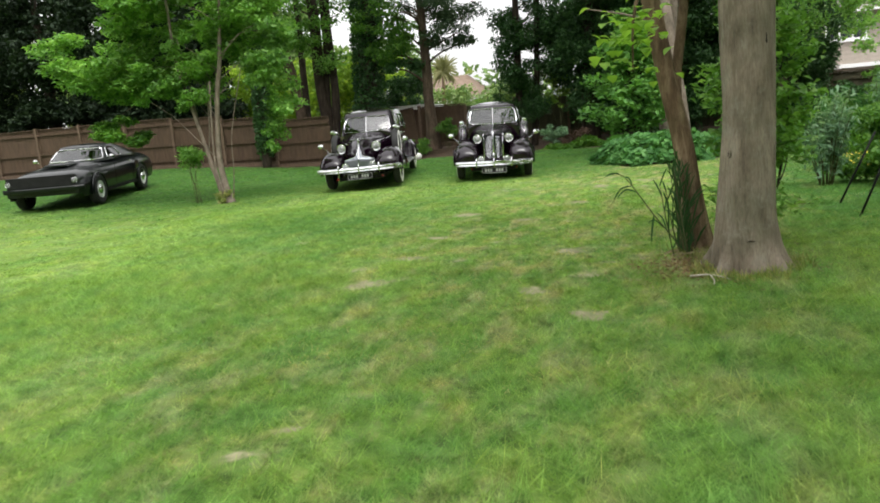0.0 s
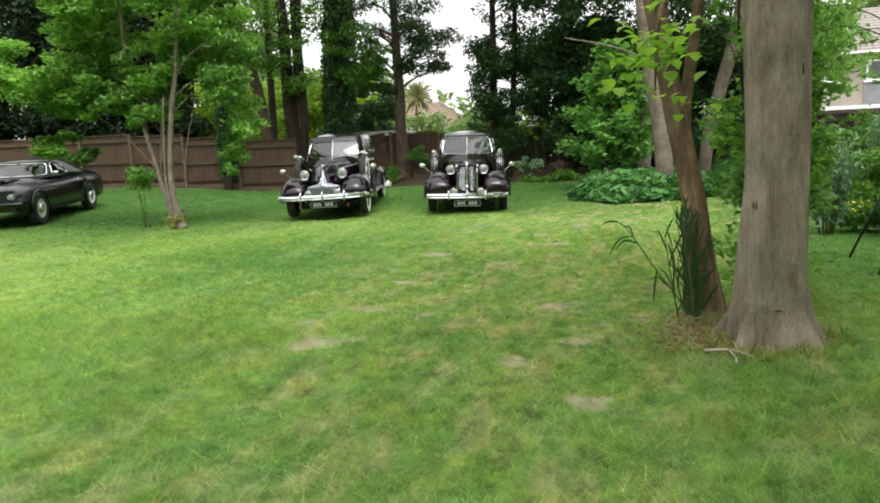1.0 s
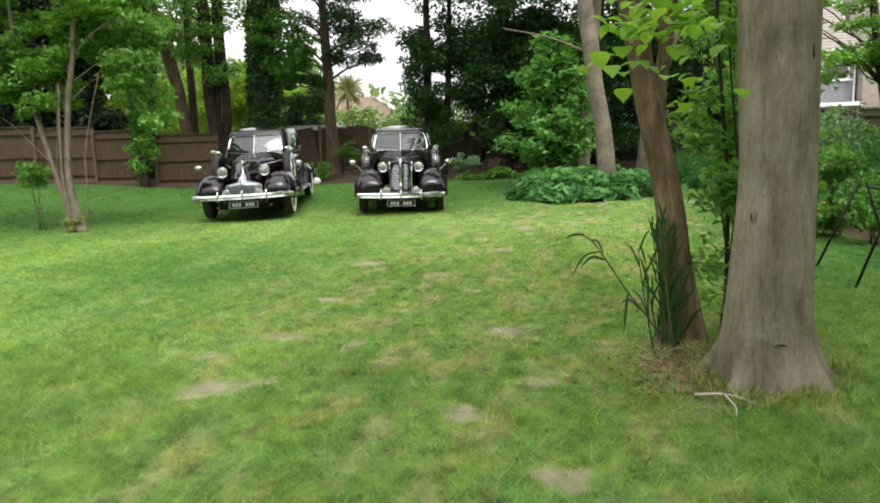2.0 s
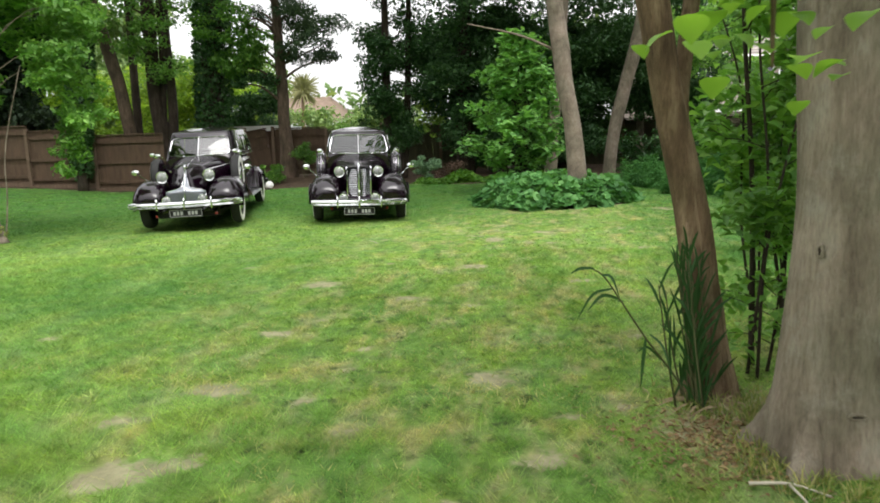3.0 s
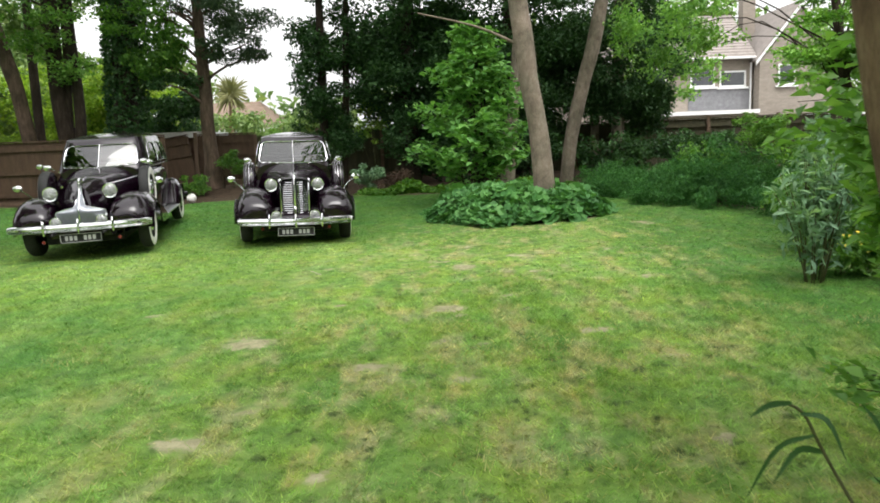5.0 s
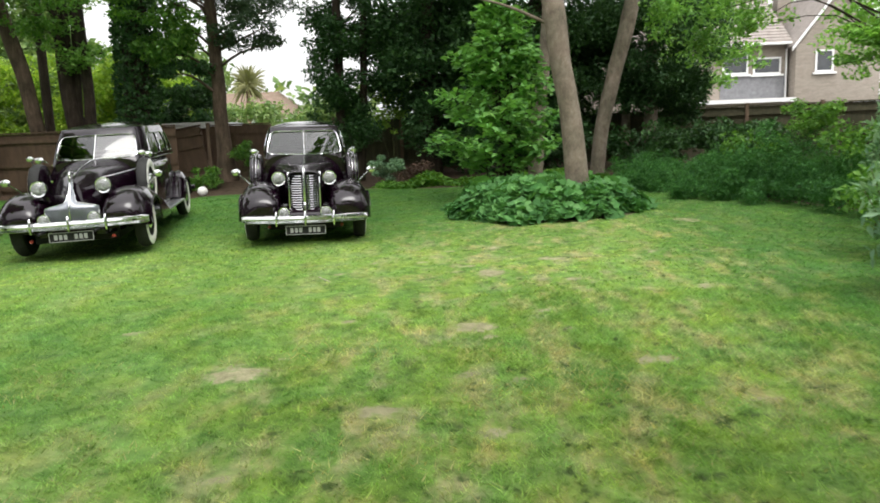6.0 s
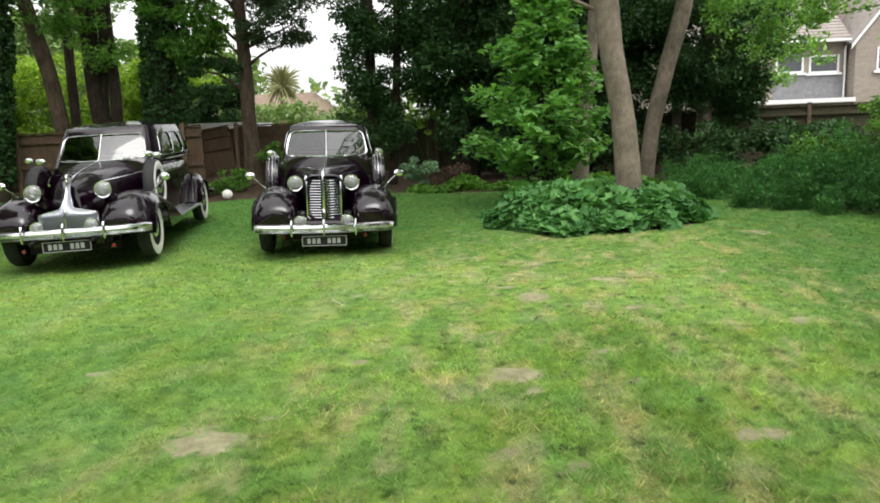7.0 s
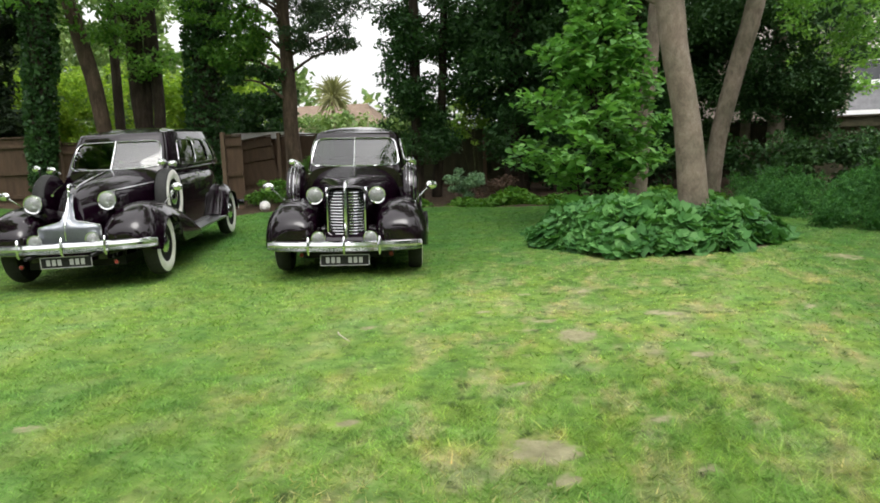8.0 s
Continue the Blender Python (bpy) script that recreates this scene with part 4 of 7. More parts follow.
def left_shrub():
    t = tree("lilac_tree", "multi-stemmed small tree with pale twisted stems and light leaves", [(-8.74, 14.1, -0.03), (-8.80, 14.1, 0.3), (-8.88, 14.1, 0.93), (-8.83, 14.12, 1.67), (-8.71, 14.1, 2.4), (-8.54, 14.1, 3.1), (-8.3, 14.2, 5.2)],
         [0.13, 0.070, 0.060, 0.055, 0.049, 0.042, 0.02], M_BARK_PALE,
         [crown((-9.2, 14.4, 4.3), (2.2, 1.6, 1.3), 70, (0.42, 0.5), 15000, 0.135, M_LEAF_LIGHT, up=0.6, limbs=8),
          crown((-10.3, 14.3, 2.75), (1.7, 0.9, 0.65), 34, (0.36, 0.45), 5200, 0.12, M_LEAF_LIGHT, up=0.6, limbs=2),
          crown((-11.6, 14.2, 3.3), (1.4, 1.1, 0.9), 40, (0.40, 0.45), 6800, 0.125, M_LEAF_LIGHT, up=0.6, limbs=5),
          crown((-11.3, 14.1, 1.75), (0.75, 0.6, 0.35), 12, (0.26, 0.45), 1700, 0.12, M_LEAF_MID, up=0.6, limbs=1),
          crown((-7.6, 14.7, 2.9), (0.55, 0.8, 1.2), 26, (0.32, 0.6), 4000, 0.11, M_LEAF_LIGHT, limbs=4),
          crown((-9.2, 14.15, 2.75), (0.9, 0.6, 0.9), 22, (0.26, 0.5), 2200, 0.11, M_LEAF_LIGHT, limbs=False), crown((-7.75, 14.6, 1.45), (0.25, 0.4, 0.75), 12, (0.16, 0.8), 800, 0.09, M_LEAF_MID, limbs=False)], 53, wobble=0.2, limb=0.010,
         extra_stems=[([(-8.88, 14.1, 0.0), (-8.97, 14.1, 0.34), (-9.19, 14.1, 1.26), (-9.43, 14.1, 2.22), (-9.63, 14.1, 3.17), (-9.75, 14.2, 4.9)], 0.055, 0.022),
                      ([(-8.93, 14.15, 0.0), (-9.05, 14.2, 0.40), (-9.18, 14.2, 0.84), (-9.33, 14.2, 1.59), (-9.45, 14.2, 2.54), (-9.6, 14.2, 3.6)], 0.030, 0.014),
                      ([(-8.97, 14.2, 0.0), (-9.10, 14.2, 0.5), (-9.22, 14.2, 0.94), (-9.11, 14.2, 1.5), (-9.0, 14.2, 2.6)], 0.028, 0.012),
                      ([(-8.82, 14.05, 0.0), (-8.93, 14.0, 0.8), (-8.90, 14.0, 1.6), (-8.80, 14.0, 2.6)], 0.026, 0.012),
                      ([(-8.70, 14.15, 0.0), (-8.62, 14.2, 0.7), (-8.55, 14.2, 1.5), (-8.2, 14.3, 2.8)], 0.014, 0.007)])
    return t


left_shrub()


def small_plant(name, label, x, y, z0, centre, rad, clumps, clump, leaves, size, mat, seed, stems=5, category="shrub", up=0.45, aspect=0.55, stem_r=0.008, droop=0.1, kind="", stem_mat=None, leaf_name="leaves"):
    """A bush: thin stems from its foot and leaf clumps."""
    rng = np.random.default_rng(seed)
    t = thing(name, x, y, z0, 0, label, category, kind=kind)
    cs = fill_ellipsoid(centre, rad, clumps, rng, shell=0.15)
    cs[:, 2] = np.maximum(cs[:, 2], 0.06)
    rc = np.stack([clump[0] * rng.uniform(0.6, 1.4, len(cs))] * 3, 1)
    rc[:, 2] *= clump[1]
    p = clump_points(cs, rc, leaves, rng, 0.2)
    p = p[p[:, 2] > 0.01]
    if stems:
        out = []
        for k in range(stems):
            e = cs[k % len(cs)]
            o = np.array([rng.normal(0, 0.04), rng.normal(0, 0.04), -0.02])
            out.append(tube(curve_points([o, (o + e) / 2 + [rng.normal(0, 0.05), rng.normal(0, 0.05), 0.1 * e[2]], e], 8), np.linspace(stem_r, stem_r * 0.4, 8), 6))
        for v, f in out:
            mesh_part("stem", quads_mesh("stem", v, f), stem_mat or M_STEM, t)
    foliage(leaf_name, p, size, mat, t, rng, up, aspect, droop)
    return t


small_plant("sapling", "small bright green sapling beside the pale stems", -9.75, 14.4, 0, (0, 0, 0.95), (0.4, 0.35, 0.35), 9, (0.2, 0.7), 900, 0.09, M_LEAF_LIGHT, 54)
small_plant("ivy_clump", "brownish ivy and dead stalks round the stem foot", -8.84, 14.0, 0, (0, 0, 0.12), (0.24, 0.20, 0.12), 14, (0.09, 0.8), 700, 0.06, M_LEAF_STRAW, 56, stems=6, category="plant")


def scalloped_leaves(c, size, rng, out, lobes=7):
    """Broad round leaves with a scalloped rim and a dished middle, facing up and outwards along out."""
    n = len(c)
    nrm = rng.normal(size=(n, 3)) * 0.42 + out * 0.5 + np.array([0, 0, 0.85])
    nrm /= np.linalg.norm(nrm, axis=1)[:, None]
    d = rng.normal(size=(n, 3))
    d -= (d * nrm).sum(1)[:, None] * nrm
    d /= np.linalg.norm(d, axis=1)[:, None]
    e = np.cross(nrm, d)
    R = (0.5 * size * rng.uniform(0.6, 1.3, n))[:, None]
    k = 2 * lobes
    v = [c - nrm * R * 0.10]
    for j in range(k):
        a = 2 * np.pi * j / k
        r = 1.0 if j % 2 else 0.84
        r *= 0.55 if j == 0 else 1.0
        v.append(c + (d * math.cos(a) + e * math.sin(a)) * R * r + nrm * R * (0.14 if j % 2 else -0.04))
    v = np.stack(v, 1).reshape(-1, 3)
    i = np.arange(n)[:, None] * (k + 1)
    return v, np.concatenate([np.hstack([i, i + 1 + j, i + 1 + (j + 1) % k]) for j in range(k)], 0)


def ground_cover():
    """A low mound of broad round leaves round the foot of the pale trunk."""
    rng = np.random.default_rng(61)
    t = thing("ground_cover", 0.27, 18.15, 0.03, 0, "low mound of broad scalloped green ground cover leaves", "plant", kind="stuff")
    n = 3300
    a, r = rng.uniform(0, 2 * np.pi, n), np.sqrt(rng.uniform(0, 1, n))
    edge = 1 + 0.10 * np.sin(3 * a + 0.5) + 0.06 * np.sin(7 * a + 2) + 0.05 * np.sin(13 * a)
    x, y = r * 1.62 * edge * np.cos(a), r * 1.12 * edge * np.sin(a)
    top = 0.56 * (1 - r ** 4.5) + 0.06 * np.sin(5 * x) * np.sin(4 * y) + 0.035 * np.sin(11 * x + 2 * y) + 0.05
    z = np.maximum(top * rng.uniform(0.3, 1.0, n) ** 0.4, 0.04)
    out = np.stack([r ** 2 * np.cos(a), r ** 2 * np.sin(a), 0 * r], 1)
    v, f = scalloped_leaves(np.stack([x, y, z], 1), 0.20, rng, out)
    mesh_part("leaves", from_arrays("leaves", v, f), M_LEAF_COVER, t)
    stalks = []
    for k in rng.integers(0, n, 160):
        stalks.append(tube([(x[k] * 0.9, y[k] * 0.9, 0), (x[k], y[k], z[k])], [0.005, 0.003], 4))
    v, f = join(stalks)
    mesh_part("stalks", quads_mesh("stalks", v, f), M_STEM, t)


ground_cover()


def border_plants():
    """The low planting along the back bed, from the second car to the hedge."""
    rng = np.random.default_rng(62)
    t = thing("border_plants", -2.2, 23.1, 0, 0, "low leafy border plants before the dark trees", "plant", kind="stuff")
    n = 9000
    x = rng.uniform(-2.4, 4.6, n)
    front = 0.25 * np.sin(1.7 * x) + 0.12 * np.sin(4.3 * x)
    y = front + rng.uniform(0, 1, n) ** 1.2 * 1.1
    h = (0.38 + 0.12 * np.sin(2.3 * x + 1) + 0.08 * np.sin(6.1 * x)) * np.clip(1 - np.abs((y - front) / 1.1 - 0.4) * 0.9, 0.25, 1)
    z = np.maximum(h * rng.uniform(0.2, 1, n) ** 0.6, 0.03)
    v, f = leaf_arrays(np.stack([x, y, z], 1), 0.12, rng, 0.6, 0.8, 0.2, 0.2)
    mesh_part("leaves", from_arrays("leaves", v, f), M_LEAF_MID, t)
    small_plant("bush", "grey-green bush in the back bed", -3.2, 24.4, 0.05, (0, 0, 0.5), (0.6, 0.4, 0.35), 12, (0.2, 0.6), 1500, 0.08, M_LEAF_SILVER, 63)
    small_plant("bush", "reddish brown dry bush in the back bed", -2.2, 24.2, 0.05, (0, 0, 0.45), (0.5, 0.4, 0.3), 12, (0.2, 0.6), 900, 0.07, M_MULCH, 64)
    small_plant("climber", "sparse yellow-green climber before the far fence", -3.0, 26.0, 0.2, (0, 0, 1.9), (0.55, 0.3, 1.0), 12, (0.25, 0.6), 800, 0.11, M_LEAF_LIME, 65)
    small_plant("bush", "small leafy bush by the fence post", -8.3, 25.7, 0.1, (0, 0, 0.4), (0.7, 0.35, 0.3), 10, (0.22, 0.6), 900, 0.10, M_LEAF_MID, 66)
    small_plant("climber", "leafy green climber on the shaded fence", -6.0, 27.3, 0.3, (0, 0, 0.9), (0.7, 0.25, 0.75), 20, (0.24, 0.6), 1800, 0.09, M_LEAF_LIGHT, 68)
    small_plant("climber", "green climber between tree and parked car", -7.3, 26.6, 0.2, (0, 0, 1.0), (0.4, 0.3, 0.7), 12, (0.22, 0.6), 900, 0.09, M_LEAF_MID, 67)


border_plants()


def hedge():
    """The overgrown feathery hedge along the right of the lawn."""
    rng = np.random.default_rng(71)
    t = thing("overgrown_hedge", 4.5, 19.0, 0, 0, "overgrown feathery green hedge along the lawn", "hedge", kind="stuff")
    line = curve_points([(2.2, 23.2, 0), (2.35, 20.6, 0), (3.2, 19.1, 0), (4.0, 17.7, 0), (4.7, 15.8, 0), (5.2, 13.5, 0)], 80)
    P = []
    for k in range(150):
        i = rng.integers(0, 80)
        depth = rng.uniform(0.0, 1.0) ** 1.2 * 2.8
        # low at its far end, a swell in the middle, higher towards its near end
        swell = 0.66 + 0.34 * math.exp(-((i - 36) / 8.0) ** 2) + 0.36 * float(smooth_step(40, 62, i)) + 0.10 * math.sin(0.55 * i)
        size = (swell + 0.10 * depth) * rng.uniform(0.72, 1.1) * (0.62 + 0.38 * min(1.0, depth / 0.6))
        foot = line[i] + np.array([0.78, 0.55, 0]) * depth + rng.normal(0, 0.08, 3) * [1, 1, 0]
        spread = rng.uniform(0.22, 0.46) * (0.6 + 0.6 * size)
        for j in range(15):
            a = rng.uniform(0, 2 * np.pi)
            r = math.sqrt(rng.uniform(0.02, 1.0))
            toward = np.array([math.cos(a), math.sin(a), 0]) * spread * r
            h = size * (1.05 - 0.5 * r * r) * rng.uniform(0.85, 1.1)
            tip = foot + toward * 1.15 + [0, 0, h * (1.0 - 0.22 * r)]
            top = foot + toward * 0.5 + [0, 0, h * 1.1]
            m = int(50 * (0.5 + 0.7 * h))
            u = rng.uniform(0.05, 1.0, m)[:, None]
            c = foot * (1 - u) ** 2 + top * 2 * u * (1 - u) + tip * u * u
            P.append(c + rng.normal(0, 1, (m, 3)) * (0.085 * (1.1 - 0.8 * u)))
    p = np.concatenate(P) - np.array((4.5, 19.0, 0))
    p = p[p[:, 2] > 0.015]
    foliage("leaves", p, 0.072, M_LEAF_FEATHER, t, rng, 0.3, 0.26, 0.25)
    small_plant("elder_bush", "lighter green elder sprays above the hedge", 5.6, 20.2, 0, (0, 0, 1.45), (0.7, 0.5, 0.35), 18, (0.22, 0.6), 1500, 0.085, M_LEAF_LIGHT, 72, up=0.6)


hedge()


def silver_bush(x, y, tall, wide, stems, label, seed):
    """Grey-green upright bush with long narrow leaves in whorls up its stems."""
    rng = np.random.default_rng(seed)
    t = thing("buddleia_bush", x, y, 0, 0, label, "shrub")
    st, pts = [], []
    for k in range(stems):
        a, lean = rng.uniform(0, 2 * np.pi), rng.uniform(0.05, wide)
        h = tall * rng.uniform(0.56, 1.0)
        e = np.array([np.cos(a) * lean, np.sin(a) * lean * 0.9, h])
        o = np.array([0.08 * np.cos(a), 0.08 * np.sin(a), 0])
        line = curve_points([o, o * 0.5 + e * 0.5 + [0, 0, 0.12], e], 9)
        st.append(tube(line, np.linspace(0.008, 0.003, 9), 5))
        m = 52
        u = rng.uniform(0.22, 1, m)
        c = np.stack([np.interp(u, np.linspace(0, 1, 9), line[:, i]) for i in range(3)], 1)
        pts.append(c + rng.normal(0, 0.075, (m, 3)))
    for v, f in st:
        mesh_part("stem", quads_mesh("stem", v, f), M_STEM, t)
    foliage("leaves", np.concatenate(pts), 0.115, M_LEAF_SILVER, t, rng, 0.45, 0.32, 0.35)


silver_bush(2.62, 12.0, 1.36, 0.50, 24, "grey-green leafy buddleia bush at the lawn edge", 75)
silver_bush(4.15, 15.2, 1.80, 0.75, 30, "tall grey-green buddleia bush before the hedge", 74)
tree("overhanging_tree", "slender tree with light feathery overhanging sprays", [(6.4, 18.3, 0), (6.3, 18.3, 1.5), (6.1, 18.3, 2.6), (5.8, 18.3, 4.5), (5.4, 18.4, 6.5)], [0.12, 0.10, 0.09, 0.07, 0.04], M_BARK_DARK,
     [crown((6.3, 18.0, 3.2), (1.4, 1.0, 0.7), 26, (0.32, 0.4), 2600, 0.10, M_LEAF_MID, up=0.6), crown((4.5, 22.6, 3.7), (1.6, 0.8, 1.0), 34, (0.34, 0.75), 2600, 0.11, M_LEAF_LIGHT, up=0.35, limbs=5), crown((5.9, 18.0, 2.6), (1.15, 0.7, 0.65), 22, (0.28, 0.4), 1700, 0.10, M_LEAF_LIGHT, up=0.6, limbs=6), crown((7.6, 19.5, 3.2), (1.2, 0.9, 0.8), 18, (0.3, 0.4), 1300, 0.11, M_LEAF_LIGHT, up=0.6, limbs=5), crown((7.3, 20.2, 3.2), (1.2, 0.8, 0.9), 22, (0.30, 0.7), 1500, 0.10, M_LEAF_LIGHT, up=0.35, limbs=2),
      crown((6.3, 19.0, 6.2), (2.0, 1.6, 1.0), 30, (0.45, 0.4), 3600, 0.12, M_LEAF_LIGHT, up=0.6)], 76, limb=0.02)


tree("side_tree", "leafy green tree beside the side bed", [(6.6, 13.0, 0), (6.5, 13.0, 1.6), (6.2, 13.1, 3.0), (6.0, 13.2, 5.5)], [0.12, 0.10, 0.08, 0.04], M_BARK_DARK,
     [crown((5.7, 13.2, 3.6), (1.7, 1.4, 1.1), 26, (0.34, 0.45), 2200, 0.11, M_LEAF_LIGHT, up=0.6), crown((6.0, 13.4, 5.8), (1.8, 1.6, 1.0), 26, (0.45, 0.5), 3000, 0.13, M_LEAF_MID)], 77, limb=0.02)
# two dark leaf masses added in place of the deep shade over the beds
small_plant("understorey_shrub", "dark leaf fill standing in for shade below the evergreens", 0.3, 26.0, 0.3, (0, 0, 0.7), (2.6, 0.8, 0.7), 60, (0.4, 0.7), 7000, 0.13, M_LEAF_DARK, 78, stems=8)
small_plant("understorey_shrub", "dark leaf fill standing in for shade behind the hedge", 5.0, 25.6, 0.2, (0, 0, 0.6), (3.0, 0.9, 0.6), 60, (0.4, 0.7), 7000, 0.13, M_LEAF_IVY, 79, stems=8)
small_plant("nettle_clump", "lighter leafy stalks rising from the hedge", 5.4, 17.6, 0, (0, 0, 1.0), (0.9, 0.9, 0.4), 24, (0.22, 0.7), 1700, 0.085, M_LEAF_MID, 69, up=0.5)
small_plant("nettle_clump", "lighter leafy stalks rising from the hedge", 4.3, 19.8, 0, (0, 0, 0.85), (0.9, 0.7, 0.3), 20, (0.2, 0.7), 1100, 0.08, M_LEAF_MID, 70, up=0.5)


def knots():
    """Old branch scars and cracks on the big smooth trunk."""
    tr = next(o for o in bpy.data.objects if o.name == "beech_tree")
    rng = np.random.default_rng(15)
    for a, z, w, h in ((-52, 1.78, 0.016, 0.055), (-66, 1.58, 0.009, 0.014), (-134, 0.95, 0.012, 0.025), (-88, 0.27, 0.035, 0.010), (-62, 0.76, 0.034, 0.010), (-56, 1.36, 0.010, 0.02)):
        R = 0.205 if z > 0.6 else 0.23
        c = np.array([R * math.cos(radians(a)), R * math.sin(radians(a)), z + 0.05])
        out = np.array([math.cos(radians(a)), math.sin(radians(a)), 0])
        side = np.array([-out[1], out[0], 0])
        ring = [c + side * w * math.cos(t) * (1 + 0.2 * rng.normal()) + np.array([0, 0, h * math.sin(t)]) - out * 0.004 for t in np.linspace(0, 2 * np.pi, 14)]
        v, f = tube(ring, np.full(14, 0.007), 6, close=False)
        k = mesh_part("knot", quads_mesh("knot", v, f), M_BARK_GREY, tr)
        v = np.vstack([np.array(ring[:-1]) + out * 0.002, c + out * 0.004])
        n = len(ring) - 1
        mesh_part("scar", quads_mesh("scar", v, [(i, (i + 1) % n, n, n) for i in range(n)]), M_BARK_DARK, k)


knots()


# ---- cars ----
M_PAINT = surface("plum_paint", (0.0044, 0.0008, 0.0036), (0.0058, 0.0011, 0.0047), 2, 0.35, bump=0, coat=1.0)
M_PAINT.node_tree.nodes["Principled BSDF"].inputs["Specular IOR Level"].default_value = 0.05
M_PAINT_GREEN = surface("dark_green_paint", (0.003, 0.0045, 0.0042), (0.0045, 0.0068, 0.006), 2, 0.3, bump=0, coat=0.45)
M_PAINT_GREEN.node_tree.nodes["Principled BSDF"].inputs["Specular IOR Level"].default_value = 0.15
M_CHROME = surface("chrome", (0.86, 0.86, 0.87), (0.92, 0.92, 0.93), 8, 0.12, metal=1.0, bump=0)
M_DULL = surface("dull_metal", (0.45, 0.46, 0.47), (0.55, 0.56, 0.57), 10, 0.3, metal=1.0, bump=0.03)
M_ALLOY = surface("alloy", (0.70, 0.70, 0.69), (0.82, 0.82, 0.81), 12, 0.4, bump=0.02)
M_TYRE = surface("tyre_rubber", (0.018, 0.018, 0.018), (0.03, 0.03, 0.029), 20, 0.8, bump=0.2)
M_WHITEWALL = surface("whitewall", (0.70, 0.69, 0.64), (0.80, 0.79, 0.75), 9, 0.55, bump=0.02)
M_BLACK = surface("black_metal", (0.010, 0.010, 0.010), (0.018, 0.018, 0.018), 10, 0.6, bump=0.05)
M_BLACK.node_tree.nodes["Principled BSDF"].inputs["Specular IOR Level"].default_value = 0.15
M_SEAT = surface("leather", (0.05, 0.03, 0.022), (0.08, 0.05, 0.035), 8, 0.5, bump=0.1)
M_PLATE = surface("plate_black", (0.012, 0.012, 0.012), (0.02, 0.02, 0.02), 10, 0.4, bump=0)
M_PLATE.node_tree.nodes["Principled BSDF"].inputs["Specular IOR Level"].default_value = 0.15
M_SILVER = surface("plate_silver", (0.30, 0.30, 0.30), (0.38, 0.38, 0.37), 10, 0.5, bump=0)
M_RED = surface("red_lens", (0.20, 0.02, 0.015), (0.28, 0.03, 0.02), 10, 0.2, bump=0)


def glass_material(name, tint, rough=0.0):
    m, n, l, b = nodes_of(name)
    # a thin pane: clear, with the mirror image that the angle of view gives it
    clear, gloss, fr, ms = n.new("ShaderNodeBsdfTransparent"), n.new("ShaderNodeBsdfGlossy"), n.new("ShaderNodeFresnel"), n.new("ShaderNodeMixShader")
    clear.inputs["Color"].default_value = (*tint, 1)
    gloss.inputs["Roughness"].default_value = rough
    fr.inputs["IOR"].default_value = 2.0
    l.new(fr.outputs[0], ms.inputs[0])
    l.new(clear.outputs[0], ms.inputs[1])
    l.new(gloss.outputs[0], ms.inputs[2])
    l.new(ms.outputs[0], n["Material Output"].inputs["Surface"])
    return m



def lens_glass():
    """Fluted lamp glass: mostly clear, a milky share that the flutes scatter."""
    m = glass_material("lamp_lens", (0.90, 0.92, 0.92), 0.12)
    n, l = m.node_tree.nodes, m.node_tree.links
    out = n["Material Output"]
    thin = out.inputs["Surface"].links[0].from_socket
    milk, ms = n.new("ShaderNodeBsdfDiffuse"), n.new("ShaderNodeMixShader")
    milk.inputs["Color"].default_value = (0.85, 0.86, 0.88, 1)
    tc, wv = n.new("ShaderNodeTexCoord"), n.new("ShaderNodeTexWave")
    wv.inputs["Scale"].default_value = 32.0
    l.new(tc.outputs["Object"], wv.inputs["Vector"])
    r = ramp(n, [(0.2, (0.10, 0.10, 0.10)), (0.8, (0.40, 0.40, 0.40))])
    l.new(wv.outputs["Fac"], r.inputs[0])
    l.new(r.outputs[0], ms.inputs[0])
    l.new(thin, ms.inputs[1])
    l.new(milk.outputs[0], ms.inputs[2])
    l.new(ms.outputs[0], out.inputs["Surface"])
    return m


M_PAINT.node_tree.nodes["Principled BSDF"].inputs["Coat IOR"].default_value = 1.5
M_GRILLE = surface("grey_grille_metal", (0.22, 0.235, 0.26), (0.30, 0.315, 0.34), 10, 0.34, metal=0.75, bump=0.03)
M_GLASS = glass_material("window_glass", (0.42, 0.45, 0.44))
M_LENS = lens_glass()


def lathe(profile, seg, axis="x", half=False):
    """Arrays of a turned shape. profile: (radius, place along the axis)."""
    v, f = [], []
    n = len(profile)
    for r, a in profile:
        for k in range(seg):
            th = 2 * np.pi * k / seg
            c, s = r * np.cos(th), r * np.sin(th)
            v.append((a, c, s) if axis == "x" else ((c, a, s) if axis == "y" else (c, s, a)))
    for i in range(n - 1):
        for k in range(seg):
            k2 = (k + 1) % seg
            f.append((i * seg + k, i * seg + k2, (i + 1) * seg + k2, (i + 1) * seg + k))
    return np.array(v, float), f


def place(vf, m):
    v = np.asarray(vf[0], float)
    r = np.array(m.to_3x3())
    return v @ r.T + np.array(m.translation), vf[1]


def qpart(name, vf, material, parent, label="", smooth=True):
    me = quads_mesh(name, vf[0], vf[1], smooth)
    bm = bmesh.new()
    bm.from_mesh(me)
    bmesh.ops.remove_doubles(bm, verts=bm.verts, dist=0.0004)
    bmesh.ops.recalc_face_normals(bm, faces=bm.faces)
    for e in bm.edges:
        if len(e.link_faces) == 2 and e.calc_face_angle(0) > radians(42):
            e.smooth = False
    bm.to_mesh(me)
    bm.free()
    return mesh_part(name, me, material, parent, label)


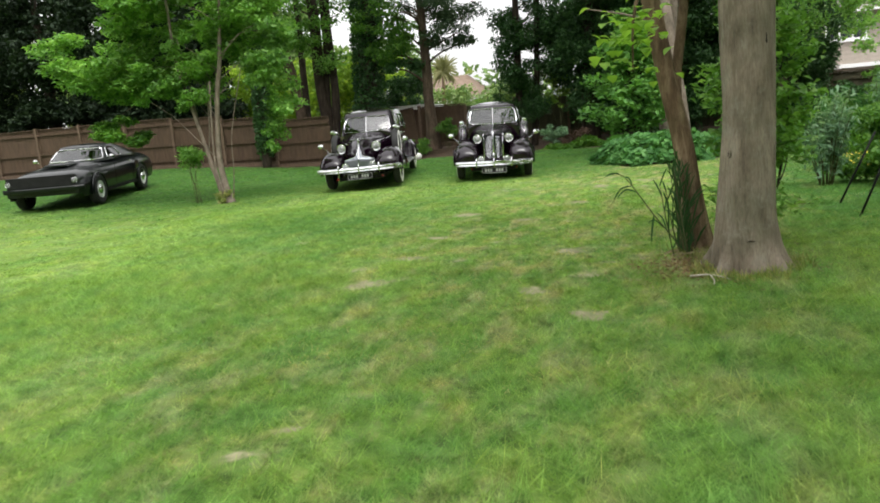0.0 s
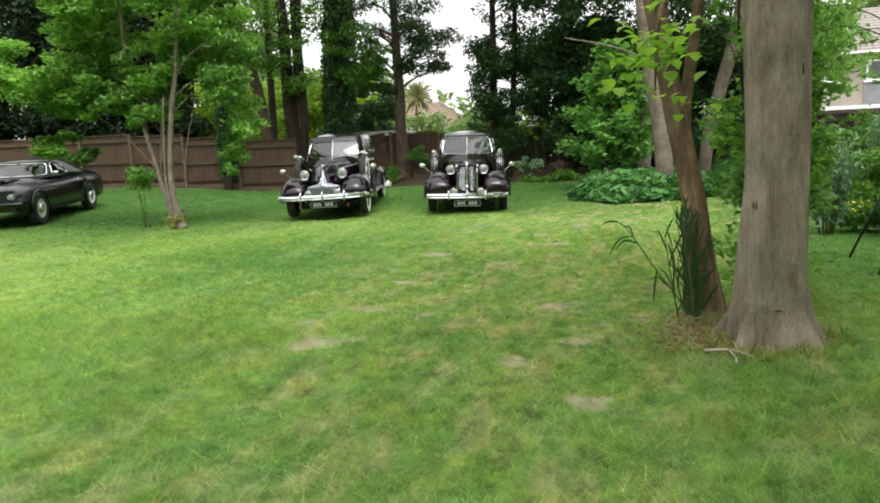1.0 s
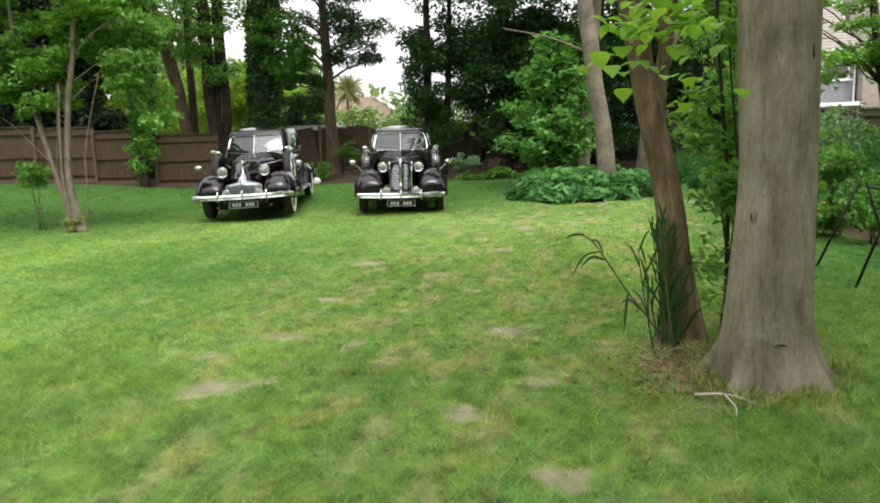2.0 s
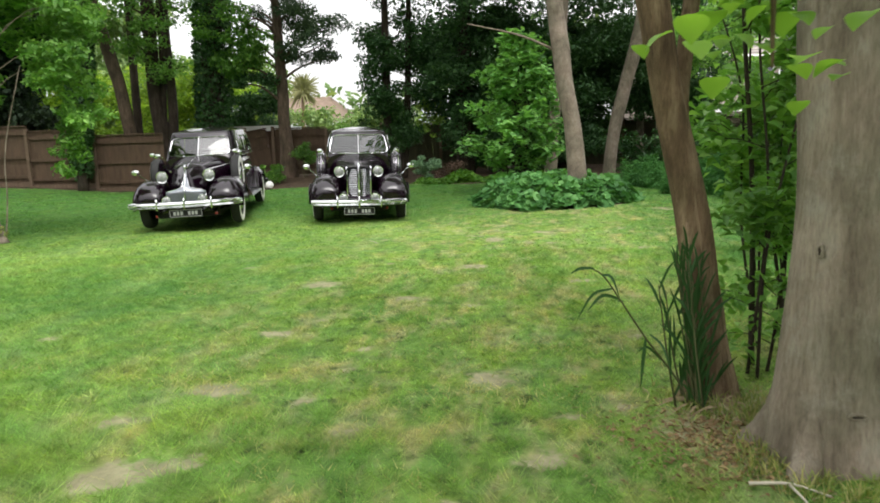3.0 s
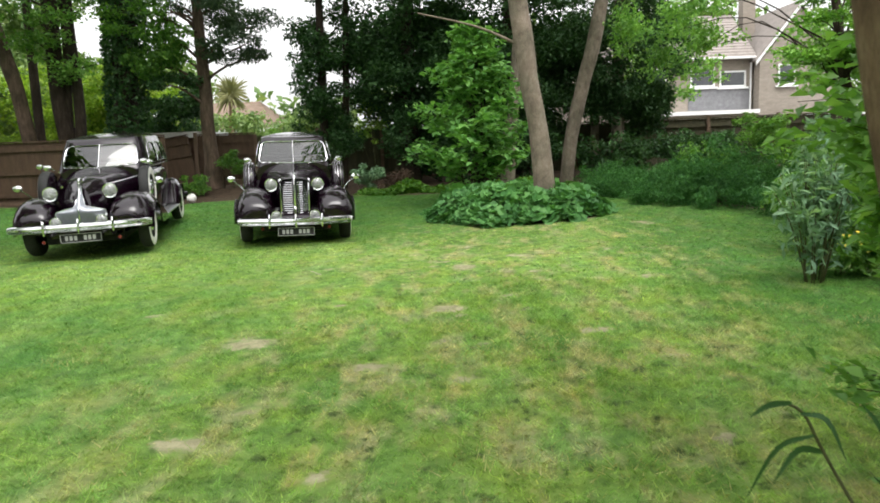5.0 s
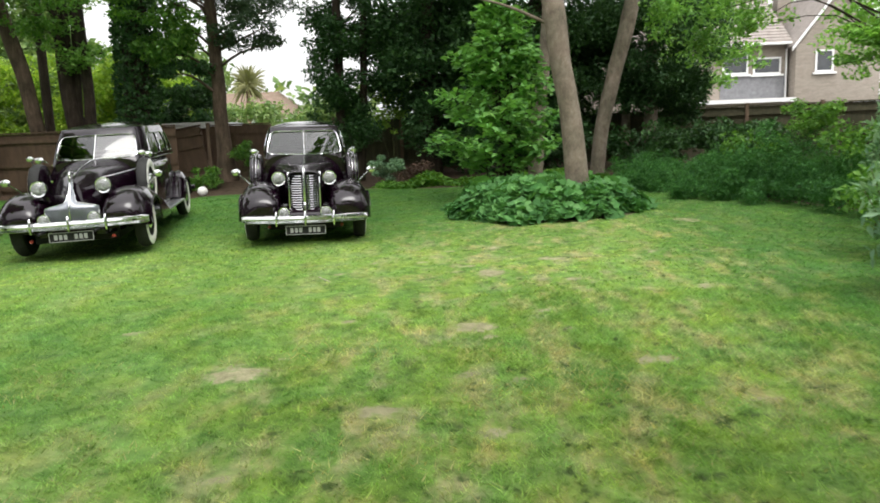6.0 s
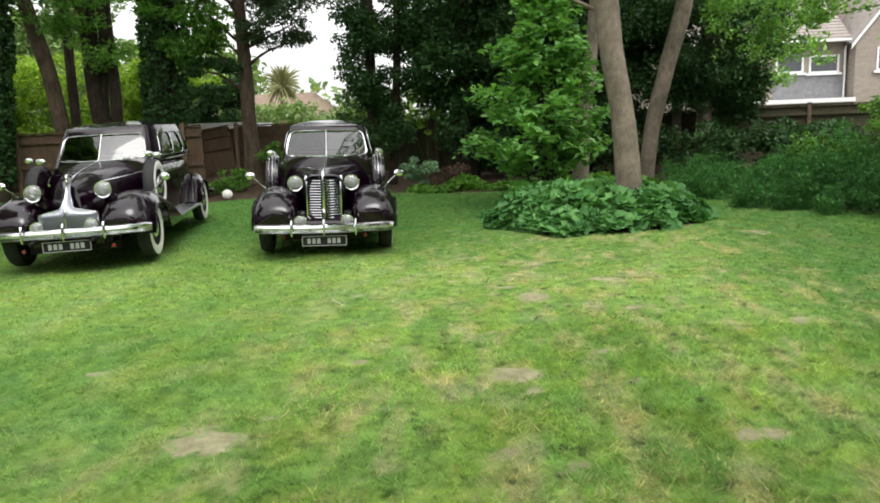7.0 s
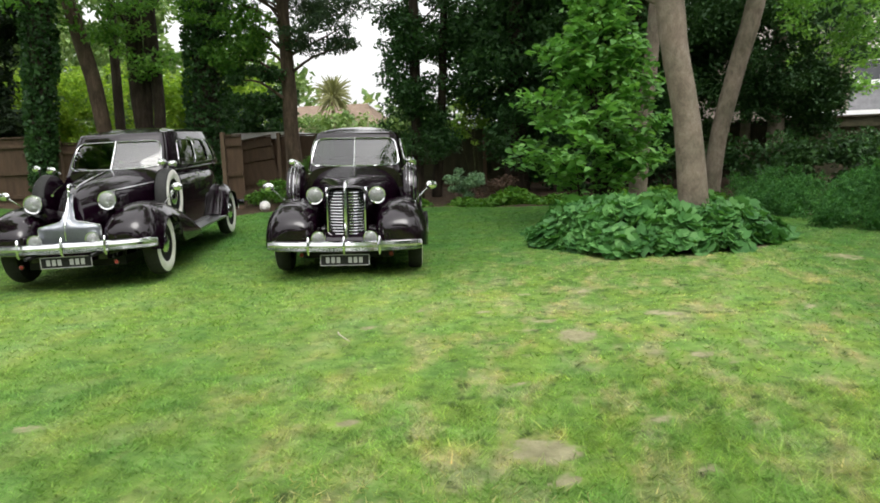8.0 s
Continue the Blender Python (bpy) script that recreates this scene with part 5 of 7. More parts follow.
def face_out(ob, centre):
    """Turns the faces of a pane away from the middle of its car."""
    me = ob.data
    c = Vector(centre)
    bm = bmesh.new()
    bm.from_mesh(me)
    if sum((f.calc_center_median() - c).dot(f.normal) * f.calc_area() for f in bm.faces) < 0:
        bmesh.ops.reverse_faces(bm, faces=bm.faces)
    bm.to_mesh(me)
    bm.free()


def loft(rings, cap0=False, cap1=False):
    """Arrays that join open rings of equal length, one after the other."""
    r = np.array(rings, float)
    n, k = r.shape[:2]
    v = r.reshape(-1, 3)
    f = [(i * k + j, i * k + j + 1, (i + 1) * k + j + 1, (i + 1) * k + j) for i in range(n - 1) for j in range(k - 1)]
    for on, i in ((cap0, 0), (cap1, n - 1)):
        if on:
            c = len(v)
            v = np.vstack([v, r[i].mean(0)])
            f += [(c, i * k + j, i * k + j + 1, c) for j in range(k - 1)]
            f.append((c, i * k + k - 1, i * k, c))
    return v, f


def arch_ring(y, w, top, bottom, p, n=27, xc=0.0):
    a = np.linspace(np.pi, 0, n)
    c, s = np.cos(a), np.sin(a)
    return np.stack([xc + w * np.sign(c) * np.abs(c) ** (2 / p), np.full(n, y), bottom + (top - bottom) * np.abs(s) ** (2 / p)], 1)


def stations(rows, ys, passes=6):
    """Smooth values between rows of (y, value, value, ...)."""
    rows = np.array(rows, float)
    cols = [np.interp(ys, rows[:, 0], rows[:, i]) for i in range(1, rows.shape[1])]
    k = np.array([0.25, 0.5, 0.25])
    out = []
    for c in cols:
        q = c.copy()
        for _ in range(passes):
            q[1:-1] = np.convolve(q, k, "valid")
        out.append(q)
    return out


class Cabin:
    """The upper part of a car body: walls that lean in from the belt to the roof, with window openings.
    belt, roof: half width, front y, rear y, height; p: how boxy its plan is."""

    def __init__(self, belt, roof, p=4.0, dome=0.08, bulge=1.5, vee=0.0):
        self.belt, self.roof, self.dome, self.bulge = belt, roof, dome, bulge
        th = np.linspace(0, np.pi, 2001)
        ux = np.abs(np.sin(th)) ** (2 / p)
        uy = -np.sign(np.cos(th)) * np.abs(np.cos(th)) ** (2 / p)
        L = (belt[2] - belt[1]) / 2
        if vee:
            # two flat halves that meet in a keel at the middle of the front
            swept = -1 + vee * ux * belt[0] / L
            uy = np.where(uy < 0, swept + (uy - swept) * smooth_step(0.84, 1.0, ux), uy)
        s = np.concatenate([[0], np.cumsum(np.hypot(np.diff(ux) * belt[0], np.diff(uy) * L))])
        self.s, self.ux, self.uy = s / s[-1], ux, uy

    def s_front(self, x):
        i = np.argmax(self.ux * self.belt[0] >= x)
        return float(self.s[i])

    def s_rear(self, x):
        return float(self.s[len(self.ux) - 1 - np.argmax((self.ux * self.belt[0])[::-1] >= x)])

    def s_side(self, y):
        c, L = (self.belt[1] + self.belt[2]) / 2, (self.belt[2] - self.belt[1]) / 2
        return float(np.interp((y - c) / L, self.uy, self.s))

    def at(self, s, h, inset=0.0):
        s, h = np.asarray(s, float), np.asarray(h, float)
        side = np.where(s < 0, -1.0, 1.0)
        a = np.abs(s)
        ux, uy = np.interp(a, self.s, self.ux), np.interp(a, self.s, self.uy)
        b, r = self.belt, self.roof
        k = h ** self.bulge
        W = b[0] + (r[0] - b[0]) * k - inset
        yf, yr = b[1] + (r[1] - b[1]) * h + inset, b[2] + (r[2] - b[2]) * h ** 1.3 - inset
        z = b[3] + (r[3] - b[3]) * h
        return np.stack([side * W * ux, (yf + yr) / 2 + (yr - yf) / 2 * uy, z + 0 * a], -1)

    def patch(self, s0, s1, ns, h0, h1, nh):
        S, H = np.meshgrid(np.linspace(s0, s1, ns + 1), np.linspace(h0, h1, nh + 1))
        v = self.at(S, H).reshape(-1, 3)
        k = ns + 1
        return v, [(j * k + i, j * k + i + 1, (j + 1) * k + i + 1, (j + 1) * k + i) for j in range(nh) for i in range(ns)]

    def window(self, s0, s1, ns, h0, h1, nh, m, r=0.3):
        """A wall cell with a rounded opening; returns wall arrays, and the opening's loop in (s, h). m: margins left, right, below, above."""
        ts = np.concatenate([np.stack([np.linspace(s0, s1, ns + 1)[:-1], np.full(ns, h0)], 1), np.stack([np.full(nh, s1), np.linspace(h0, h1, nh + 1)[:-1]], 1),
                             np.stack([np.linspace(s1, s0, ns + 1)[:-1], np.full(ns, h1)], 1), np.stack([np.full(nh, s0), np.linspace(h1, h0, nh + 1)[:-1]], 1)])
        a0, a1, b0, b1 = s0 + m[0], s1 - m[1], h0 + m[2], h1 - m[3]
        q = np.stack([(ts[:, 0] - s0) / (s1 - s0) * 2 - 1, (ts[:, 1] - h0) / (h1 - h0) * 2 - 1], 1)
        # squeeze the square's outline to a rounded one
        e = 2 / r
        k = (np.abs(q[:, 0]) ** e + np.abs(q[:, 1]) ** e) ** (1 / e)
        q = q / k[:, None]
        loop = np.stack([(a0 + a1) / 2 + q[:, 0] * (a1 - a0) / 2, (b0 + b1) / 2 + q[:, 1] * (b1 - b0) / 2], 1)
        n = len(ts)
        v = np.vstack([self.at(ts[:, 0], ts[:, 1]), self.at(loop[:, 0], loop[:, 1])])
        return (v, [(i, (i + 1) % n, n + (i + 1) % n, n + i) for i in range(n)]), loop

    def glass(self, loop, inset=0.012):
        n = len(loop)
        c = loop.mean(0)
        rings = [loop, c + (loop - c) * 0.6, c + (loop - c) * 0.25]
        v = np.vstack([self.at(r[:, 0], r[:, 1], inset) for r in rings] + [self.at(c[0:1], c[1:2], inset)])
        f = [(a * n + i, a * n + (i + 1) % n, (a + 1) * n + (i + 1) % n, (a + 1) * n + i) for a in range(2) for i in range(n)]
        f += [(2 * n + i, 2 * n + (i + 1) % n, 3 * n, 3 * n) for i in range(n)]
        return v, f

    def rim(self, loop, r):
        p = self.at(loop[:, 0], loop[:, 1], -0.002)
        p = np.vstack([p, p[:2]])
        return tube(p, np.full(len(p), r), 6, close=False)

    def top(self, edge, rings=9):
        """The roof: from the upper edge (a closed list of s) inwards and up."""
        e = self.at(np.array(edge), np.ones(len(edge)))
        c = e.mean(0)
        out = []
        for k in np.cos(np.linspace(0, np.pi / 2, rings)):
            q = c + (e - c) * k
            q[:, 2] = self.roof[3] + self.dome * (1 - k ** 2.4)
            out.append(q)
        n = len(edge)
        v = np.vstack(out)
        return v, [(i * n + j, i * n + (j + 1) % n, (i + 1) * n + (j + 1) % n, (i + 1) * n + j) for i in range(rings - 1) for j in range(n)]


def build_cabin(car, cab, cells, paint, hrow=(0.12, 0.88), rim=0.008, rim_mat=None):
    """cells, from the front centre to the rear centre: (s end, kind, segments, margins); kind: wall, screen, side or rear."""
    walls, edge = [], []
    names = {"screen": "windscreen", "side": "side_window", "rear": "rear_window"}
    for sign in (1, -1):
        s0 = 0.0
        for s1, kind, ns, m in cells:
            a, b = sign * s0, sign * s1
            if sign < 0 and s0 == 0.0:
                a = -1e-9
            walls += [cab.patch(a, b, ns, 0, hrow[0], 2), cab.patch(a, b, ns, hrow[1], 1, 2)]
            if kind == "screen":
                if sign > 0:
                    w, loop = cab.window(-s1, s1, 2 * ns, hrow[0], hrow[1], 8, (m[1], m[1], m[2], m[3]), 0.22)
                    walls.append(w)
                    gv, gf = cab.glass(loop)
                    for half in (-1, 1):
                        faces = [q for q in gf if half * sum(gv[i][0] for i in q) > 0]
                        used = sorted({i for q in faces for i in q})
                        at = {i: j for j, i in enumerate(used)}
                        g = qpart(names[kind], (gv[used], [tuple(at[i] for i in q) for q in faces]), M_GLASS, car, "clear glass windscreen half")
                        face_out(g, (0, 3, 1.2))
                        g.visible_shadow = False
                    qpart("window_frame", cab.rim(loop, rim), rim_mat or M_CHROME, g)
            elif kind == "wall":
                walls.append(cab.patch(a, b, ns, hrow[0], hrow[1], 8))
            else:
                mm = (m[0] * sign, m[1] * sign, m[2], m[3])
                w, loop = cab.window(a, b, ns, hrow[0], hrow[1], 8, mm)
                walls.append(w)
                g = qpart(names[kind], cab.glass(loop), M_GLASS, car, "clear glass pane")
                face_out(g, (0, 3, 1.2))
                g.visible_shadow = False
                qpart("window_frame", cab.rim(loop, rim), rim_mat or M_CHROME, g)
            e = np.linspace(a, b, ns + 1)[:-1]
            edge.append((sign, e if sign > 0 else np.linspace(a, b, ns + 1)[1:]))
            s0 = s1
    right = np.concatenate([e for g, e in edge if g > 0])
    left = np.concatenate([e for g, e in edge if g < 0])
    loop = np.concatenate([right, left[::-1]])
    walls.append(cab.top(loop))
    qpart("roof", join(walls), paint, car)


def wheel(car, x, y, r, w, side, whitewall=True, name="wheel", rim_mat=None):
    """A wheel standing on the ground, its outer face to the given side."""
    hub = new(name)
    hub.parent = car
    hub.empty_display_size = 0.1
    hub.location = (x, y, r)
    k = side
    prof = [(r * 0.60, -w * 0.42), (r * 0.72, -w * 0.5), (r * 0.93, -w * 0.46), (r * 0.985, -w * 0.3), (r, 0), (r * 0.985, w * 0.3), (r * 0.93, w * 0.46), (r * 0.72, w * 0.5), (r * 0.60, w * 0.42)]
    qpart("tyre", lathe([(a, b * k) for a, b in prof], 36), M_TYRE, hub)
    if whitewall:
        qpart("whitewall", lathe([(r * 0.61, w * 0.455 * k), (r * 0.72, w * 0.53 * k), (r * 0.86, w * 0.525 * k), (r * 0.925, w * 0.475 * k)], 36), M_WHITEWALL, hub, "white sidewall band")
    qpart("rim", lathe([(r * 0.63, w * 0.44 * k), (r * 0.58, w * 0.36 * k), (r * 0.45, w * 0.30 * k), (r * 0.30, w * 0.36 * k), (0.001, w * 0.36 * k)], 28), rim_mat or M_BLACK, hub)
    qpart("hubcap", lathe([(r * 0.33, w * 0.37 * k), (r * 0.30, w * 0.47 * k), (r * 0.18, w * 0.55 * k), (0.001, w * 0.58 * k)], 24), M_CHROME, hub, "chrome hub cap")
    return hub


def lamp(car, x, y, z, r, length, name="headlight", shell=None, yaw=0, glass=None):
    h = new(name)
    h.parent = car
    h.empty_display_size = 0.05
    h.matrix_local = pose(x, y, z, 0, 0, yaw)
    qpart("shell", lathe([(0.002, length), (r * 0.45, length * 0.86), (r * 0.8, length * 0.5), (r * 0.97, length * 0.12), (r, 0)], 24, "y"), shell or M_CHROME, h)
    qpart("reflector", lathe([(r * 0.93, -0.002), (r * 0.80, r * 0.16), (r * 0.58, r * 0.34), (r * 0.34, r * 0.45), (0.002, r * 0.52)], 24, "y"), M_CHROME, h)
    qpart("bulb", lathe([(0.001, r * 0.08), (r * 0.20, r * 0.10), (r * 0.24, r * 0.26), (r * 0.16, r * 0.44)], 12, "y"), M_BLACK, h)
    qpart("lens", lathe([(r * 0.91, -0.004), (r * 0.75, -r * 0.16), (r * 0.5, -r * 0.28), (r * 0.25, -r * 0.34), (0.001, -r * 0.36)], 24, "y"), glass or M_LENS, h, "ribbed clear glass lens" if glass is None else "red glass lens")
    qpart("bezel", lathe([(r * 1.0, 0.012), (r * 1.04, 0.0), (r * 1.0, -0.012), (r * 0.89, -0.008), (r * 0.89, 0.0)], 24, "y"), M_CHROME, h)
    return h


def mirror(car, foot, head, r=0.06, facing=8):
    """A wing mirror: round chrome head on a thin stalk."""
    m = new("wing_mirror")
    m.parent = car
    m.empty_display_size = 0.05
    qpart("stalk", tube(curve_points([foot, (np.array(foot) + np.array(head)) / 2 + [0, 0, 0.01], head], 6), np.full(6, 0.008), 6), M_CHROME, m)
    v, f = lathe([(0.001, -0.028), (r * 0.7, -0.022), (r, 0.0), (r * 0.95, 0.012), (0.001, 0.014)], 18, "y")
    v[:, 2] *= 0.72
    qpart("head", place((v, f), pose(*head, 0, 0, facing)), M_CHROME, m, "chrome mirror head")
    return m


def plate(car, y, z, w, h):
    p = new("number_plate")
    p.parent = car
    p.location = (0, y, z)
    qpart("backing", box_arrays(-w / 2, w / 2, -0.006, 0.006, -h / 2, h / 2), M_PLATE, p, smooth=False)
    b = [box_arrays(-w / 2, w / 2, -0.010, -0.006, s * h / 2 - 0.004, s * h / 2 + 0.004) for s in (-1, 1)] + [box_arrays(s * w / 2 - 0.004, s * w / 2 + 0.004, -0.010, -0.006, -h / 2, h / 2) for s in (-1, 1)]
    qpart("border", join(b), M_SILVER, p, smooth=False)
    for k in (-0.36, -0.25, -0.14, 0.10, 0.21, 0.32):
        qpart("bar", box_arrays(w * (k - 0.03), w * (k + 0.045), -0.009, -0.006, -h * 0.28, h * 0.28), M_SILVER, p, smooth=False)
    return p


def fender_rings(side, rows, wheel_y, wheel_z, arch_r, arch_h, ys, p=2.3, inner_z=0.42):
    """Rings of a bulging wing. rows: y, centre x, half width, top, outer hem."""
    xc, w, top, hem = stations(rows, ys, 18)
    out = []
    n = 12
    for i, y in enumerate(ys):
        u = (y - wheel_y) / arch_r
        zb = hem[i]
        arch = wheel_z + arch_h * math.sqrt(1 - u * u) if abs(u) < 1 else 0.0
        zi = min(inner_z, top[i] - 0.03)
        a = np.linspace(0, np.pi / 2, n)
        inner = np.stack([xc[i] - w[i] * np.cos(a) ** (2 / p), np.full(n, y), zi + (top[i] - zi) * np.sin(a) ** (2 / p)], 1)
        b = np.linspace(np.pi / 2, 0, n)[1:]
        outer = np.stack([xc[i] + w[i] * np.cos(b) ** (2 / p), np.full(n - 1, y), zb + (top[i] - zb) * np.sin(b) ** (2 / p)], 1)
        # the wheel opening is cut out of the side
        outer[:, 2] = np.maximum(outer[:, 2], min(arch, top[i] - 0.02))
        lip = outer[-1:] + np.array([[-0.025, 0, 0.0]])
        foot = inner[:1] * [1, 1, 0] + [0, 0, min(0.36, zi)]
        r = np.vstack([foot, inner, outer, lip])
        r[:, 0] *= side
        out.append(r)
    return out


def vintage_car(name, x, y, yaw, label, style, z=0.0, pitch=0.0, lean=0.0, scale=1.0):
    """A late thirties saloon: separate wings, upright nose, running boards. Its front bumper stands over the origin; y runs to its rear."""
    car = thing(name, x, y, z, yaw, label, "car", "parked classic cars")
    car.matrix_world = pose(x, y, z, 0, 0, yaw) @ pose(0, 0, 0, pitch, lean, 0) @ Matrix.Diagonal((scale, scale, scale, 1))
    B = style == "tall_grille"
    wb = 3.25 if B else 3.36
    fy = 0.84
    ry = fy + wb
    end = ry + 1.0
    # bonnet and scuttle
    ys = np.linspace(0.40, 1.78, 24)
    rows = [(0.40, 0.205, 0.985), (0.5, 0.235, 1.01), (0.8, 0.335, 1.075), (1.2, 0.48, 1.14), (1.6, 0.61, 1.195), (1.78, 0.65, 1.21)] if B else \
           [(0.40, 0.13, 0.97), (0.5, 0.20, 1.02), (0.8, 0.35, 1.09), (1.2, 0.49, 1.15), (1.6, 0.61, 1.20), (1.78, 0.65, 1.215)]
    w, top = stations(rows, ys)
    rings = [arch_ring(q, w[i], top[i], 0.45, 2.5 + 0.5 * i / 24) for i, q in enumerate(ys)]
    if not B:
        for r, q in zip(rings, ys):
            # the nose leans back to its top
            k = np.clip((0.9 - q) / 0.5, 0, 1)
            r[:, 1] += k * 0.16 * np.clip((r[:, 2] - 0.5) / 0.5, 0, 1)
    qpart("bonnet", loft(rings, True, False), M_PAINT, car)
    ridge = [(0, q, top[i] + 0.004) for i, q in enumerate(ys) if q > (0.44 if B else 0.62)]
    qpart("bonnet_trim", tube(ridge, np.full(len(ridge), 0.008), 6), M_CHROME, car, "thin chrome strip along the bonnet")
    # lower body
    ys2 = np.linspace(1.70, end - 0.12, 40)
    rows2 = [(1.70, 0.64, 1.20), (2.0, 0.685, 1.185), (2.6, 0.715, 1.18), (3.4, 0.715, 1.18), (4.1, 0.68, 1.17), (4.6, 0.58, 1.10), (end - 0.35, 0.48, 0.98), (end - 0.12, 0.30, 0.66)]
    w2, t2 = stations(rows2, ys2)
    qpart("body", loft([arch_ring(q, w2[i], t2[i], 0.34, 6.0 if q < 4.2 else 4.0, 41) for i, q in enumerate(ys2)], True, True), M_PAINT, car)
    # cabin with windows
    rear = end - 0.35
    cab = Cabin((0.675 if B else 0.70, 1.64, rear, 1.135), (0.575 if B else 0.60, 2.06, rear - (0.75 if B else 0.45), 1.63 if B else 1.645), 4.2, 0.09, 1.6, 0.30)
    sf, d1, d2, d3 = cab.s_front(0.60), cab.s_side(2.2), cab.s_side(3.02), cab.s_side(3.72)
    cells = [(sf, "screen", 10, (0.004, 0.008, 0.02, 0.02)), (d1, "wall", 6, None), (d2, "side", 8, (0.004, 0.006, 0.02, 0.03)), (d3, "side", 8, (0.006, 0.006, 0.02, 0.03)),
             (cab.s_side(rear - 0.62), "side", 6, (0.008, 0.012, 0.02, 0.05)), (cab.s_rear(0.36), "wall", 8, None), (1.0, "rear", 5, (0.004, 0.0, 0.12, 0.12))]
    build_cabin(car, cab, cells, M_PAINT, (0.12, 0.88) if B else (0.12, 0.82), 0.008 if B else 0.0055)
    post = cab.at(np.array([0.0, 0.0]), np.array([0.12, 0.88 if B else 0.82]), -0.006)
    qpart("screen_bar", tube(post, [0.0075, 0.007], 8), M_CHROME, car, "chrome centre bar of the windscreen")
    for s in (-1, 1):
        p0 = cab.at(np.array([s * cab.s_front(0.22)]), np.array([0.10]), -0.015)[0]
        p1 = cab.at(np.array([s * cab.s_front(0.46)]), np.array([0.19]), -0.012)[0]
        qpart("wiper", tube([p0, (p0 + p1) / 2 + [0, -0.006, 0.012], p1], [0.006, 0.005, 0.004], 6), M_CHROME, car)
        # belt trim, door seams and handles along the flank
        line = [cab.at(np.array([s * q]), np.array([0.03]), -0.004)[0] for q in np.linspace(sf + 0.02, cab.s_side(rear - 0.5), 24)]
        qpart("belt_trim", tube(line, np.full(24, 0.009), 6), M_CHROME, car, "chrome strip below the side windows")
        for q in (2.18, 3.0, 3.74):
            ww = float(np.interp(q, ys2, w2))
            seam = [(s * (ww + 0.002) * (1 - 0.03 * k * k), q, 0.42 + 0.72 * (1 - k)) for k in np.linspace(0, 1, 5)]
            qpart("door_seam", tube(seam, np.full(5, 0.004), 4), M_BLACK, car)
        for q in (2.88, 3.14):
            ww = float(np.interp(q, ys2, w2))
            h = curve_points([(s * ww, q - 0.05, 1.06), (s * (ww + 0.035), q - 0.045, 1.06), (s * (ww + 0.035), q + 0.05, 1.055)], 8)
            qpart("door_handle", tube(h, np.full(8, 0.009), 6), M_CHROME, car, "chrome door handle")
        # wings
        fr = [(0.10, 0.62, 0.16, 0.60, 0.42), (0.14, 0.63, 0.25, 0.68, 0.37), (0.22, 0.645, 0.295, 0.755, 0.35), (0.36, 0.65, 0.305, 0.82, 0.34), (0.55, 0.655, 0.30, 0.86, 0.34), (0.80, 0.66, 0.29, 0.87, 0.34),
              (1.05, 0.66, 0.28, 0.855, 0.33), (1.3, 0.67, 0.265, 0.79, 0.31), (1.6, 0.69, 0.24, 0.69, 0.30), (1.9, 0.73, 0.19, 0.55, 0.30), (2.15, 0.77, 0.13, 0.41, 0.31)]
        if B:
            fr = [(q, xc - 0.025, *rest) for q, xc, *rest in fr]
        else:
            fr = [(0.84 - (0.84 - q) * 0.86 if q < 0.84 else q, *rest) for q, *rest in fr]
        fys = np.concatenate([[fr[0][0], fr[0][0] + 0.02, fr[0][0] + 0.045, fr[0][0] + 0.08], np.linspace(fr[0][0] + 0.12, 2.15, 44)])
        qpart("front_wing", loft(fender_rings(s, fr, fy + 0.02, 0.34, 0.40, 0.34, fys, 2.5, 0.56), True, False), M_PAINT, car, "rounded glossy front wing")
        rr = [(ry - 0.72, 0.76, 0.10, 0.40, 0.33), (ry - 0.5, 0.74, 0.15, 0.58, 0.33), (ry - 0.25, 0.72, 0.185, 0.76, 0.34), (ry, 0.70, 0.20, 0.83, 0.35), (ry + 0.3, 0.68, 0.205, 0.80, 0.34), (ry + 0.6, 0.65, 0.20, 0.68, 0.33),
              (ry + 0.85, 0.60, 0.16, 0.48, 0.35)]
        qpart("rear_wing", loft(fender_rings(s, rr, ry, 0.36, 0.42, 0.33, np.linspace(ry - 0.72, ry + 0.85, 40)), False, True), M_PAINT, car)
        qpart("running_board", loft([np.array([(s * 0.66, q, 0.36), (s * 0.70, q, 0.375), (s * 0.86, q, 0.37), (s * 0.885, q, 0.355), (s * 0.885, q, 0.33), (s * 0.66, q, 0.31)]) for q in np.linspace(1.95, ry - 0.5, 10)], True, True), M_DULL, car, "ribbed running board")
        wheel(car, s * 0.77, fy, 0.365, 0.17, s)
        wheel(car, s * 0.755, ry, 0.365, 0.17, s)
        # spare wheel let into the front wing
        sp = wheel(car, s * 0.72, 1.56, 0.345, 0.15, s, not B, "spare_wheel")
        sp.location = (s * 0.72, 1.56, 0.85)
        qpart("back_plate", lathe([(0.33, -0.075 * s), (0.30, -0.088 * s), (0.001, -0.090 * s)], 30), M_PAINT, sp)
        if B:
            qpart("cover", lathe([(0.36, -0.075 * s), (0.375, -0.03 * s), (0.375, 0.03 * s), (0.36, 0.085 * s), (0.25, 0.105 * s), (0.001, 0.115 * s)], 36), M_PAINT, sp, "painted metal tyre cover")
            for xx in (-0.04, 0.0, 0.045):
                qpart("band", lathe([(0.372, (xx - 0.008) * s), (0.384, xx * s), (0.372, (xx + 0.008) * s)], 36), M_CHROME, sp, "polished band round the cover")
        # horns, side lamps and mirrors
        mirror(car, (s * 0.80, 1.12, 0.80), (s * 0.985, 1.02, 0.985), 0.068, 6 * s)
